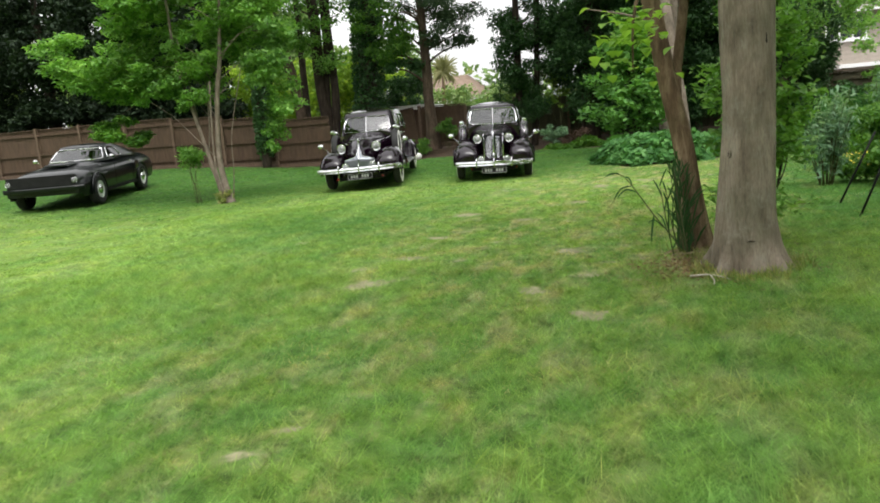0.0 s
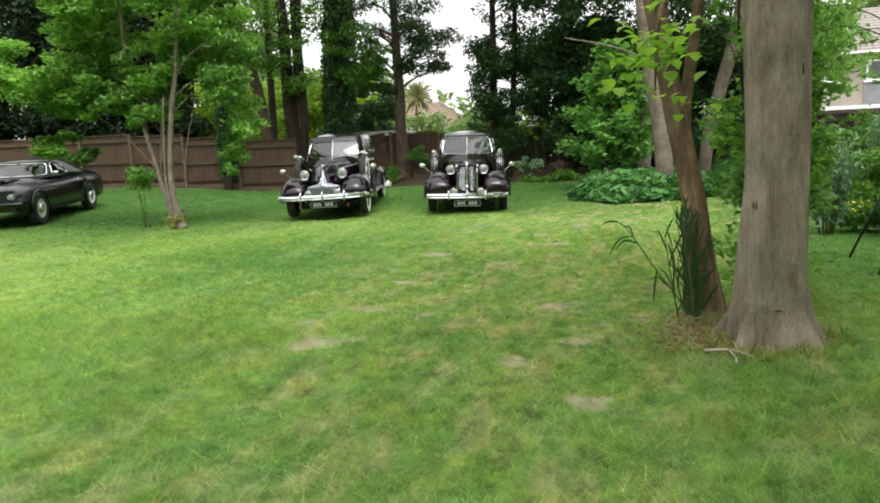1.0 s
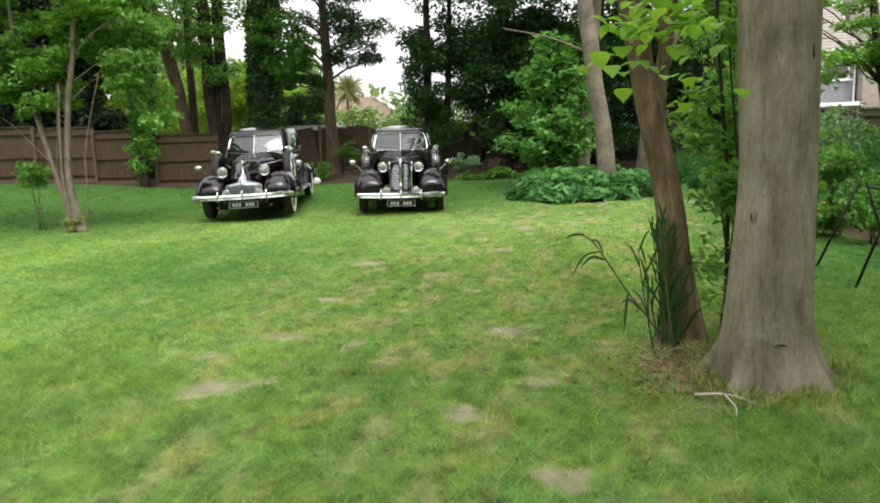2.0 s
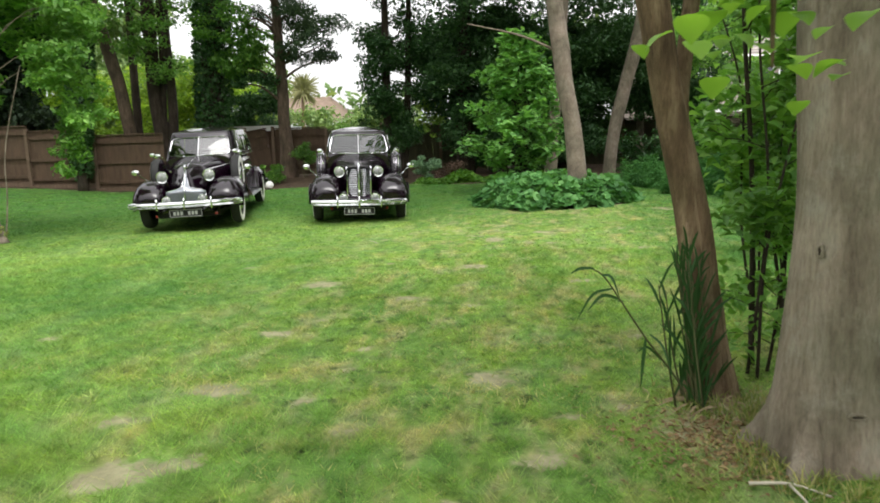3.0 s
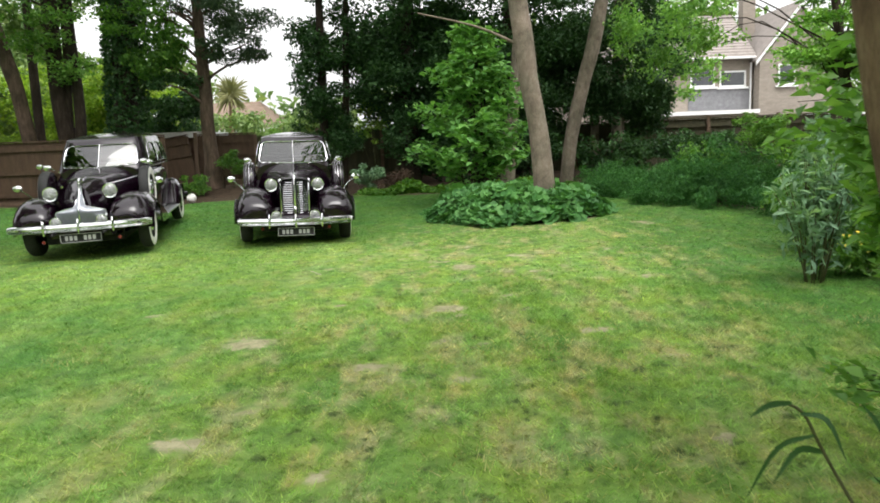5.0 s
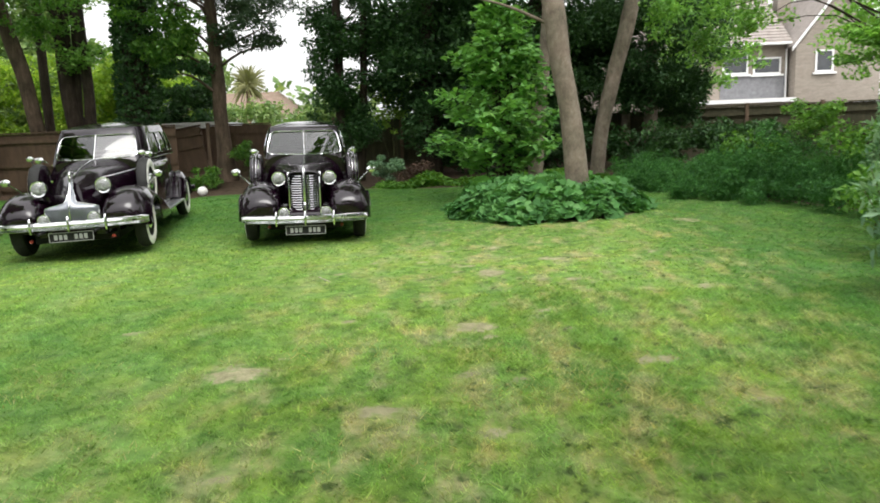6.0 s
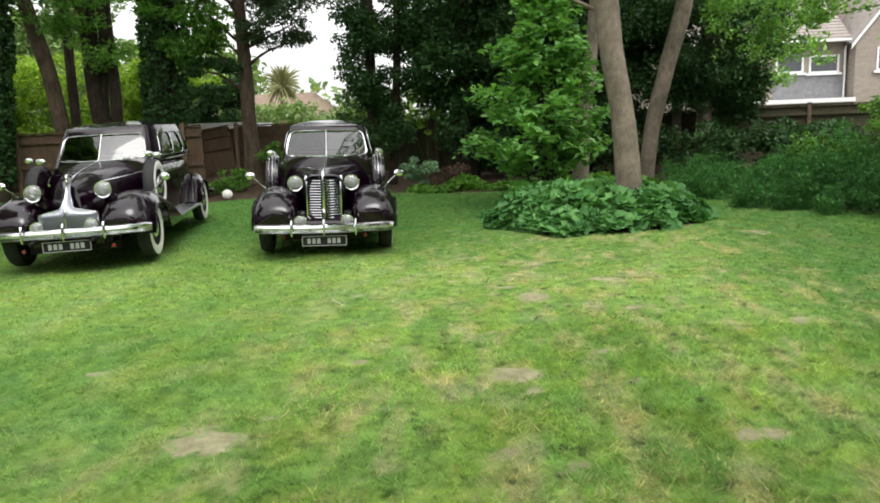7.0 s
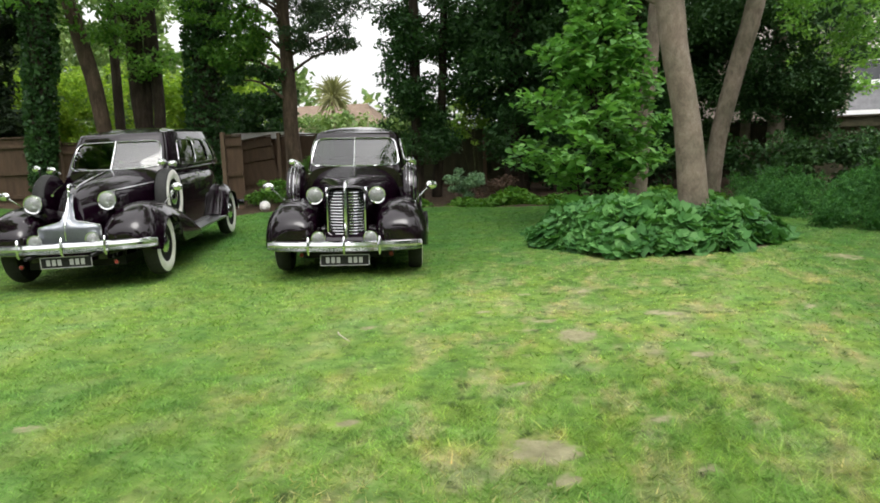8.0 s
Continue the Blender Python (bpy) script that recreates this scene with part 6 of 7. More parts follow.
        mirror(car, (s * 0.735, 1.44, 1.18), (s * 0.74, 1.36, 1.275), 0.055, 4 * s)
        mirror(car, (s * 0.66, 1.80, 1.19), (s * 0.75, 1.74, 1.235), 0.062, 4 * s)
    # lamps
    hx, hz, hr = (0.350, 0.92, 0.095) if B else (0.395, 0.915, 0.10)
    for s in (-1, 1):
        lamp(car, s * hx, 0.40 if B else 0.46, hz, hr, 0.30, "headlight", M_PAINT if not B else M_CHROME)
        qpart("lamp_bracket", tube(curve_points([(s * hx, 0.53, hz - 0.03), (s * (hx - 0.02), 0.60, hz - 0.10), (s * (hx - 0.06), 0.62, hz - 0.2)], 6), np.linspace(0.045, 0.05, 6), 8), M_PAINT, car)
        fx, fz = (0.285, 0.475) if B else (0.30, 0.53)
        lamp(car, s * fx, 0.06 if B else 0.19, fz, 0.078, 0.12, "fog_light")
        qpart("lamp_bracket", tube([(s * fx, 0.12 if B else 0.25, fz - 0.04), (s * fx, 0.14 if B else 0.27, fz - 0.12)], [0.014, 0.014], 6), M_DULL, car)
        lamp(car, s * 0.50, 0.24, 0.27, 0.024, 0.05, "indicator", M_CHROME, 0, M_RED)
    # nose valance between the wings
    val = [arch_ring(q, ww, tt, 0.30, 3.0, 27) for q, ww, tt in ((0.26, 0.40, 0.42), (0.34, 0.45, 0.50), (0.5, 0.52, 0.56), (0.7, 0.55, 0.58))]
    qpart("valance", loft(val, True, False), M_PAINT, car)
    # grille
    if B:
        g = new("grille")
        g.parent = car
        gz0, gz1 = 0.41, 1.0

        def face(u, z):
            """The curved face of one half of the grille: u 0 at the middle, 1 at its side."""
            return np.array([0.222 * u, 0.315 + 0.075 * u * u + 0.045 * max(0, (z - 0.8) / 0.17) ** 2, z])

        for s in (-1, 1):
            for k in range(18):
                z = gz0 + 0.015 + k * (gz1 - gz0 - 0.03) / 17
                pts = [face(u, z) * [s, 1, 1] for u in np.linspace(0.16, 0.90, 6)]
                blade = [[q + [0, 0.012, 0.012], q + [0, -0.006, 0.003], q + [0, -0.008, -0.003], q + [0, 0.010, -0.006]] for q in np.array(pts)]
                qpart("slat", loft(blade), M_CHROME, g)
            edge = [face(0.98, z) * [s, 1, 1] for z in np.linspace(gz0 - 0.01, gz1, 8)]
            qpart("grille_edge", tube(edge, np.full(8, 0.018), 8), M_CHROME, g)
            back = np.array([[face(u, z) * [s, 1, 1] + [0, 0.03, 0] for u in np.linspace(0, 1, 5)] for z in np.linspace(gz0 - 0.02, gz1 + 0.005, 8)])
            qpart("grille_backing", loft(back), M_BLACK, g)
        fin = [(0, 0.31, gz0 - 0.03), (0, 0.295, 0.6), (0, 0.295, 0.8), (0, 0.31, 0.97), (0, 0.345, 1.055), (0, 0.42, 1.075)]
        qpart("centre_fin", tube(curve_points(fin, 16), np.linspace(0.022, 0.016, 16), 8), M_CHROME, g)
        shell = [arch_ring(q, ww, tt, 0.42, 7.0, 41) for q, ww, tt in ((0.325, 0.232, 1.008), (0.36, 0.245, 1.022), (0.42, 0.25, 1.028), (0.47, 0.248, 1.02))]
        qpart("grille_shell", loft(shell), M_PAINT, g)
    else:
        g = new("grille")
        g.parent = car

        def prow(u, z):
            """The low grille: a narrow strip up the prow that widens towards the bumper."""
            half = 0.016 + 0.046 * float(smooth_step(0.93, 0.74, z)) + 0.268 * float(smooth_step(0.735, 0.655, z))
            return np.array([half * u, 0.255 + 0.13 * abs(u) ** 1.6 * (0.4 + half) + 0.20 * float(smooth_step(0.62, 1.03, z)), z])

        for s in (-1, 1):
            for k in range(22):
                xx = 0.012 + 0.312 * k / 21
                out = float(np.clip((xx - 0.062) / 0.268, 0, 1))
                zt = 0.98 - 4.0 * (xx - 0.012) if xx < 0.060 else 0.725 - 0.05 * out ** 0.5 - 0.03 * out ** 5
                pts = []
                for z in np.linspace(0.43, zt, 12):
                    half = 0.016 + 0.046 * float(smooth_step(0.93, 0.74, z)) + 0.268 * float(smooth_step(0.735, 0.655, z))
                    pts.append(prow(min(xx / half, 1.0), z) * [s, 1, 1])
                qpart("slat", tube(pts, np.full(12, 0.0042), 5), M_GRILLE, g)
            back = np.array([[prow(u, z) * [s, 1, 1] + [0, 0.012, 0] for u in np.linspace(0, 1.02, 9)] for z in np.linspace(0.40, 1.01, 22)])
            qpart("grille_backing", loft(back), M_GRILLE, g)
            edge = [prow(1.0, z) * [s, 1, 1] for z in np.linspace(0.41, 1.0, 22)]
            qpart("grille_edge", tube(edge, np.full(22, 0.0045), 6), M_CHROME, g)
            spear = [(s * float(np.interp(q, ys, w)) * 0.97, q, 0.985 + 0.06 * (q - 0.7)) for q in np.linspace(0.72, 1.65, 10)]
            qpart("bonnet_spear", tube(spear, np.linspace(0.014, 0.006, 10), 6), M_CHROME, car, "chrome spear on the bonnet side")
        fin = [prow(0, z) + [0, -0.012, 0] for z in np.linspace(0.40, 1.03, 14)]
        qpart("centre_fin", tube(fin, np.linspace(0.008, 0.011, 14), 8), M_CHROME, g)
        orn = curve_points([(0, 0.47, 1.03), (0, 0.46, 1.08), (0, 0.52, 1.10), (0, 0.62, 1.08)], 10)
        qpart("bonnet_ornament", tube(orn, np.linspace(0.012, 0.02, 10), 8), M_CHROME, car, "chrome bonnet ornament")
    # bumpers
    b = new("front_bumper")
    b.parent = car
    blade = []
    bz, bh, wrap, by = (0.39, 0.85, 0.15, 0.0) if B else (0.455, 0.95, 0.13, 0.15)
    for u in np.linspace(-1, 1, 25):
        yy = by - 0.02 + wrap * abs(u) ** 2.3
        sec = [(0.010, 0.056), (-0.012, 0.046), (-0.020, 0.016), (-0.002, 0.005), (-0.002, -0.004), (-0.018, -0.012), (-0.023, -0.042), (0.002, -0.054), (0.014, -0.04), (0.014, 0.04), (0.008, 0.054)]
        t = 1.0 if abs(u) < 0.98 else 0.75
        blade.append([(bh * u, yy + a * t, bz + c * t) for a, c in sec])
    qpart("blade", loft(blade, True, True), M_CHROME, b, "double-ridged chrome bumper blade")
    for xx in ((-0.385, 0, 0.385) if B else (-0.45, 0, 0.45)):
        p = curve_points([(xx, by - 0.03, bz - 0.085), (xx, by - 0.05, bz - 0.04), (xx, by - 0.048, bz + 0.045), (xx, by - 0.025, bz + 0.115)], 10)
        qpart("overrider", tube(p, np.array([0.007, 0.012, 0.014, 0.015, 0.016, 0.016, 0.015, 0.014, 0.012, 0.007]), 8), M_CHROME, b)
    for xx in (-0.33, 0.33):
        qpart("bumper_arm", tube([(xx, 0.0, 0.38), (xx, 0.5, 0.37)], [0.02, 0.02], 6), M_BLACK, b)
    plate(car, by + 0.03, bz - 0.15, 0.53, 0.115)
    rb = [[(0.86 * u, end + 0.06 - 0.12 * abs(u) ** 2.6 + a, 0.42 + c) for a, c in ((0, 0.05), (0.02, 0.035), (0.02, -0.035), (0, -0.05), (-0.012, 0), (0, 0.05))] for u in np.linspace(-1, 1, 17)]
    qpart("rear_bumper", loft(rb, True, True), M_CHROME, car)
    # chassis and inside
    qpart("chassis", box_arrays(-0.52, 0.52, 0.45, end - 0.4, 0.20, 0.36), M_BLACK, car, smooth=False)
    qpart("axle", tube([(-0.68, fy, 0.33), (0.68, fy, 0.33)], [0.04, 0.04], 8), M_BLACK, car)
    for q, zt in ((2.75, 1.22), (3.85, 1.24)):
        seat = [[(-0.6, q + a, c), (-0.55, q + a - 0.01, c + 0.03), (0.55, q + a - 0.01, c + 0.03), (0.6, q + a, c)] for a, c in ((-0.55, 0.55), (-0.52, 0.72), (-0.05, 0.74), (0.05, zt - 0.03), (0.13, zt), (0.2, 0.6))]
        qpart("bench_seat", loft(seat), M_SEAT, car, "brown leather bench seat")
    sw = lathe([(0.19, -0.012), (0.203, 0.0), (0.19, 0.012), (0.178, 0.0), (0.19, -0.012)], 28, "y")
    qpart("steering_wheel", place(sw, pose(0.32, 2.22, 1.16, -28, 0, 0)), M_BLACK, car)
    return car


vintage_car("vintage_saloon", -3.13, 15.62, 12.2, "dark plum vintage saloon with tall chrome slatted grille", "tall_grille", 0.0, 0.9, 1.2, 0.98)
vintage_car("vintage_limousine", -5.99, 14.92, 13.2, "dark plum vintage limousine with whitewall tyres and low grille", "low_grille", 0.012, 1.6, -1.3)


def fastback(x, y, yaw, scale):
    """A sixties two-door fastback. Its nose stands over the origin; y runs to its rear."""
    car = thing("fastback_car", x, y, 0, yaw, "dark green fastback sports coupe with bright alloy wheels", "car", "parked classic cars")
    car.matrix_world = pose(x, y, float(ground_z(x, y)) + 0.02, 0, 0, yaw) @ pose(0, 0, 0, 2.0, 0, 0) @ Matrix.Diagonal((scale, scale, scale, 1))
    fy, ry, end = 0.82, 3.56, 4.62
    ys = np.linspace(0, end, 60)
    rows = [(0, 0.78, 0.66), (0.08, 0.82, 0.75), (0.3, 0.865, 0.81), (0.6, 0.885, 0.85), (1.0, 0.89, 0.88), (1.6, 0.89, 0.92), (2.4, 0.89, 0.93), (3.2, 0.90, 0.95), (3.9, 0.90, 0.97), (4.4, 0.86, 0.96), (end, 0.82, 0.90)]
    w, top = stations(rows, ys)
    rings = []
    for i, q in enumerate(ys):
        r = arch_ring(q, w[i], top[i], 0.26 if 0.1 < q < 4.5 else 0.34, 3.6, 41)
        # flank: a crease at mid height, tucked in below
        zz = np.clip((r[:, 2] - 0.26) / 0.6, 0, 1)
        r[:, 0] *= 1 - 0.06 * (1 - zz) ** 2
        rings.append(r)
    qpart("body", loft(rings, True, True), M_PAINT_GREEN, car)
    cab = Cabin((0.70, 1.52, 4.25, 0.90), (0.52, 2.12, 3.05, 1.25), 4.5, 0.05, 1.2)
    sf = cab.s_front(0.64)
    cells = [(sf, "screen", 10, (0.0005, 0.006, 0.02, 0.03)), (cab.s_side(1.95), "wall", 4, None), (cab.s_side(2.85), "side", 8, (0.01, 0.004, 0.03, 0.05)), (cab.s_side(3.25), "wall", 3, None),
             (cab.s_rear(0.52), "wall", 6, None), (1.0, "rear", 6, (0.006, 0.0005, 0.1, 0.1))]
    build_cabin(car, cab, cells, M_PAINT_GREEN, rim=0.011)
    for s in (-1, 1):
        wheel(car, s * 0.80, fy, 0.325, 0.20, s, False, "wheel", M_ALLOY)
        wheel(car, s * 0.80, ry, 0.325, 0.20, s, False, "wheel", M_ALLOY)
        for q in (fy, ry):
            a = np.linspace(-0.15, np.pi + 0.15, 22)
            lipr = [(s * 0.872, q + 0.37 * np.cos(t), 0.325 + 0.37 * np.sin(t)) for t in a]
            qpart("wheel_arch", tube(lipr, np.full(22, 0.022), 6), M_PAINT_GREEN, car)
            well = lathe([(0.36, 0.862 * s), (0.355, 0.868 * s), (0.335, 0.869 * s)], 30)
            qpart("wheel_well", place(well, pose(0, q, 0.335)), M_BLACK, car)
        lamp(car, s * 0.685, -0.008, 0.64, 0.072, 0.10, "headlight", M_PAINT_GREEN)
        mirror(car, (s * 0.80, 1.75, 0.93), (s * 0.88, 1.72, 1.0), 0.06, 0)
        h = curve_points([(s * 0.885, 2.75, 0.80), (s * 0.92, 2.77, 0.80), (s * 0.92, 2.88, 0.80)], 6)
        qpart("door_handle", tube(h, np.full(6, 0.01), 6), M_CHROME, car)
        for q in (1.78, 2.95):
            qpart("door_seam", tube([(s * 0.872, q, 0.36), (s * 0.895, q, 0.6), (s * 0.888, q, 0.86)], np.full(3, 0.004), 4), M_BLACK, car)
        qpart("side_scoop", loft([np.array([(s * 0.885, q, z0), (s * (0.885 + d), q, z0 + 0.02), (s * (0.885 + d), q, z1 - 0.02), (s * 0.885, q, z1)]) for q, d, z0, z1 in ((2.98, 0.05, 0.56, 0.82), (3.15, 0.03, 0.56, 0.80), (3.4, 0.002, 0.60, 0.76))]), M_PAINT_GREEN, car)
        qpart("sill", box_arrays(s * 0.84 - 0.03, s * 0.84 + 0.03, 1.25, 3.15, 0.24, 0.31), M_BLACK, car, smooth=False)
    qpart("grille", box_arrays(-0.72, 0.72, -0.02, 0.06, 0.54, 0.76), M_BLACK, car, "recessed black grille", smooth=False)
    fb = [[(0.86 * u, -0.055 + 0.13 * abs(u) ** 4 + a, 0.475 + c) for a, c in ((0, 0.05), (-0.02, 0.03), (-0.02, -0.03), (0, -0.05), (0.03, 0), (0, 0.05))] for u in np.linspace(-1, 1, 17)]
    qpart("front_bumper", loft(fb, True, True), M_PAINT_GREEN, car)
    sc = [[(-0.28, q, 0.90), (-0.25, q, 0.90 + h), (0.25, q, 0.90 + h), (0.28, q, 0.90)] for q, h in ((0.75, 0.02), (0.85, 0.035), (1.15, 0.035), (1.4, 0.02))]
    qpart("bonnet_scoop", loft(sc, True, False), M_PAINT_GREEN, car)
    for q in (2.45, 3.2):
        qpart("seat", loft([[(-0.55, q + a, c), (-0.5, q + a, c + 0.03), (0.5, q + a, c + 0.03), (0.55, q + a, c)] for a, c in ((-0.45, 0.4), (-0.4, 0.55), (0, 0.55), (0.12, 1.08), (0.2, 0.6))]), M_BLACK, car)
    return car


fastback(-13.55, 13.8, 20.0, 1.1)


# ---- by the leaning tree: reeds, a broken cane, thin saplings, a low leaf spray ----
def strap_leaf(parent, name, base, tip, sag, width, material, side=None):
    """A long blade from base over a bow to its tip, folded along its middle."""
    b, t = np.array(base, float), np.array(tip, float)
    line = curve_points([b, b * 0.45 + t * 0.55 + [0, 0, sag], t], 9)
    d = np.gradient(line, axis=0)
    s = np.cross(d, [0.15, -1.0, 0.35]) if side is None else np.cross(d, side)
    s /= np.linalg.norm(s, axis=1)[:, None] + 1e-9
    w = width * np.array([0.55, 0.8, 0.95, 1.0, 1.0, 0.9, 0.7, 0.4, 0.04])[:, None]
    n = np.cross(s, d)
    n /= np.linalg.norm(n, axis=1)[:, None] + 1e-9
    rings = np.stack([line - s * w / 2 + n * w * 0.12, line, line + s * w / 2 + n * w * 0.12], 1)
    v, f = loft(rings)
    return mesh_part(name, quads_mesh(name, v, f), material, parent)


def reeds():
    rng = np.random.default_rng(81)
    t = thing("reed_clump", 0.575, 7.0, 0.0, 0, "clump of dark green leafy reeds at the tree foot", "plant")
    for k in range(16):
        b = np.array([rng.normal(-0.01, 0.04), rng.normal(-0.02, 0.05), 0.0])
        h = rng.uniform(0.42, 0.88)
        e = b + [-0.13 * h + rng.normal(0, 0.035), rng.normal(0, 0.03), h]
        line = curve_points([b, (b + e) / 2 + [rng.normal(0, 0.012), rng.normal(0, 0.012), 0], e], 9)
        v, f = tube(line, np.linspace(0.006, 0.003, 9), 6)
        mesh_part("cane", quads_mesh("cane", v, f), M_STEM, t)
        for j in range(7):
            u = 0.08 + 0.88 * j / 6 + rng.uniform(-0.05, 0.05)
            o = np.array([np.interp(u, np.linspace(0, 1, 9), line[:, i]) for i in range(3)])
            a = (0.0 if (j + k) % 2 else np.pi) + rng.normal(0, 1.0)
            L = rng.uniform(0.15, 0.31) * (1.1 - 0.35 * u)
            rise = rng.uniform(0.8, 1.5)
            tip = o + L * np.array([np.cos(a) * np.cos(rise), 0.6 * np.sin(a) * np.cos(rise), np.sin(rise)])
            strap_leaf(t, "leaf", o, tip, 0.02, rng.uniform(0.009, 0.017), M_LEAF_REED)
    for k in range(14):
        a = rng.uniform(0, 2 * np.pi)
        strap_leaf(t, "dead_leaf", (rng.normal(0, 0.08), rng.normal(0, 0.07), 0.02), (np.cos(a) * 0.24, np.sin(a) * 0.22, rng.uniform(0.01, 0.05)), 0.035, 0.012, M_DEAD)


def broken_cane():
    t = thing("reed_cane", 0.46, 7.02, 0, 0, "bent reed cane with drooping long leaves", "plant")
    o = np.array((0.46, 7.02, 0.0))
    pts = [np.array(p) - o for p in ((0.50, 7.03, 0.05), (0.44, 7.03, 0.18), (0.28, 7.0, 0.40), (0.14, 6.95, 0.62), (0.05, 6.88, 0.755), (-0.02, 6.84, 0.80), (-0.06, 6.83, 0.795))]
    v, f = tube(curve_points(pts, 26), np.linspace(0.006, 0.003, 26), 7)
    mesh_part("cane", quads_mesh("cane", v, f), M_STEM, t)
    for b, e, sag, w in (((0.28, 7.0, 0.40), (0.25, 6.96, 0.14), 0.03, 0.030), ((0.30, 7.0, 0.42), (0.40, 6.9, 0.22), 0.06, 0.02), ((0.14, 6.95, 0.62), (-0.03, 6.86, 0.58), 0.05, 0.028), ((0.10, 6.92, 0.68), (-0.08, 6.9, 0.52), 0.06, 0.022),
                         ((0.0, 6.84, 0.80), (-0.12, 6.8, 0.78), 0.015, 0.024), ((0.04, 6.87, 0.76), (0.12, 6.8, 0.66), 0.05, 0.022), ((0.36, 7.02, 0.28), (0.22, 6.95, 0.33), 0.05, 0.02)):
        strap_leaf(t, "leaf", np.array(b) - o, np.array(e) - o, sag, 0.62 * w, M_LEAF_REED)


def sapling(x, y, height, lean, leaves, seed, size=0.085, mat=None, r=0.012, low=0.3):
    """A thin upright stem with side twigs and loose leaves."""
    rng = np.random.default_rng(seed)
    t = thing("sapling", x, y, 0, 0, "thin dark sapling stem with loose light green leaves", "sapling", "saplings behind the trunks")
    top = np.array([lean[0], lean[1], height])
    line = curve_points([(0, 0, -0.02), top * 0.35 + [rng.normal(0, 0.04), rng.normal(0, 0.04), 0], top * 0.7 + [rng.normal(0, 0.05), rng.normal(0, 0.04), 0], top], 22)
    v, f = tube(line, np.linspace(r, r * 0.35, 22), 7, 0.08, seed)
    mesh_part("stem", quads_mesh("stem", v, f), M_BARK_DARK, t)
    pts = []
    for k in range(11):
        u = rng.uniform(low, 0.98)
        o = np.array([np.interp(u, np.linspace(0, 1, 22), line[:, i]) for i in range(3)])
        a = rng.uniform(0, 2 * np.pi)
        L = rng.uniform(0.2, 0.5) * (1.15 - 0.5 * u)
        e = o + [np.cos(a) * L, np.sin(a) * L, rng.uniform(0.02, 0.2)]
        v, f = tube(curve_points([o, (o + e) / 2 + [0, 0, 0.04], e], 6), np.linspace(r * 0.35, 0.0015, 6), 5)
        mesh_part("twig", quads_mesh("twig", v, f), M_BARK_DARK, t)
        m = leaves // 6
        q = rng.uniform(0.25, 1.1, m)
        pts.append(o + (e - o) * q[:, None] + rng.normal(0, 0.05, (m, 3)))
    foliage("leaves", np.concatenate(pts), size, mat or M_LEAF_LIGHT, t, rng, 0.6, 0.6, 0.25)
    return t


def leaf_spray():
    """A low branch of big lime green leaves that hangs before the trunks."""
    rng = np.random.default_rng(83)
    o = np.array((0.33, 7.15, 2.45))
    t = thing("lime_branch", *o, 0, "overhanging branch with big bright lime green leaves", "branch")
    line = curve_points([(0, 0, 0), (0.05, -0.8, 0.25), (0.0, -1.5, -0.05), (-0.10, -2.02, -0.50), (-0.12, -2.12, -0.86)], 24)
    v, f = tube(line, np.linspace(0.03, 0.004, 24), 7)
    mesh_part("twig", quads_mesh("twig", v, f), M_BARK_BROWN, t)
    for k in range(120):
        u = rng.uniform(0.76, 1.0)
        c = np.array([np.interp(u, np.linspace(0, 1, 24), line[:, i]) for i in range(3)]) + rng.normal(0, 1, 3) * [0.11, 0.11, 0.075] + [0.0, 0, 0.035]
        L = rng.uniform(0.052, 0.088)
        a, dip = rng.uniform(0, 2 * np.pi), rng.uniform(-0.75, 0.05)
        d = np.array([np.cos(a), np.sin(a), dip])
        d /= np.linalg.norm(d)
        s = np.cross(d, [0, 0, 1.0])
        s /= np.linalg.norm(s)
        n = np.cross(s, d)
        rows = []
        for q, w in ((0.0, 0.12), (0.15, 0.62), (0.35, 0.88), (0.55, 0.84), (0.75, 0.55), (0.9, 0.24), (1.0, 0.02)):
            m = c + d * L * (q - 0.5) - n * L * 0.22 * (q - 0.4) ** 2 * 2
            rows.append([m - s * w * L * 0.5 + n * w * L * 0.10, m - s * w * L * 0.2 + n * w * L * 0.03, m, m + s * w * L * 0.2 + n * w * L * 0.03, m + s * w * L * 0.5 + n * w * L * 0.10])
        v, f = loft(rows)
        mesh_part("leaf", quads_mesh("leaf", v, f), M_LEAF_LIME, t)


reeds()
broken_cane()
for i, (x, y, h, lx, ly, n) in enumerate(((0.98, 7.62, 2.9, 0.05, 0.1, 260), (1.06, 7.8, 3.2, -0.08, 0.0, 300), (1.0, 7.5, 2.2, 0.35, 0.1, 200), (1.3, 7.95, 3.0, 0.1, 0.1, 320), (1.40, 8.3, 3.1, -0.05, 0.0, 360), (1.2, 8.1, 2.4, -0.35, 0.1, 260),
                                           (1.36, 8.6, 3.3, -0.1, 0.2, 340), (1.1, 7.65, 1.2, 0.25, -0.1, 160), (1.3, 7.7, 1.0, 0.2, 0.1, 160), (1.30, 8.5, 1.4, 0.0, 0.0, 220))):
    sapling(x, y, h, (lx, ly), n, 90 + i, low=0.14 if h < 2 else 0.22, r=0.020 if i == 1 else 0.011)
leaf_spray()
small_plant("understorey_shrub", "light green leafy shrub behind the two trunks", 1.35, 8.15, 0, (0, 0, 1.35), (0.42, 0.35, 1.0), 40, (0.17, 0.6), 2300, 0.075, M_LEAF_LIGHT, 98, stems=9, up=0.6, aspect=0.65, stem_mat=M_BARK_DARK)


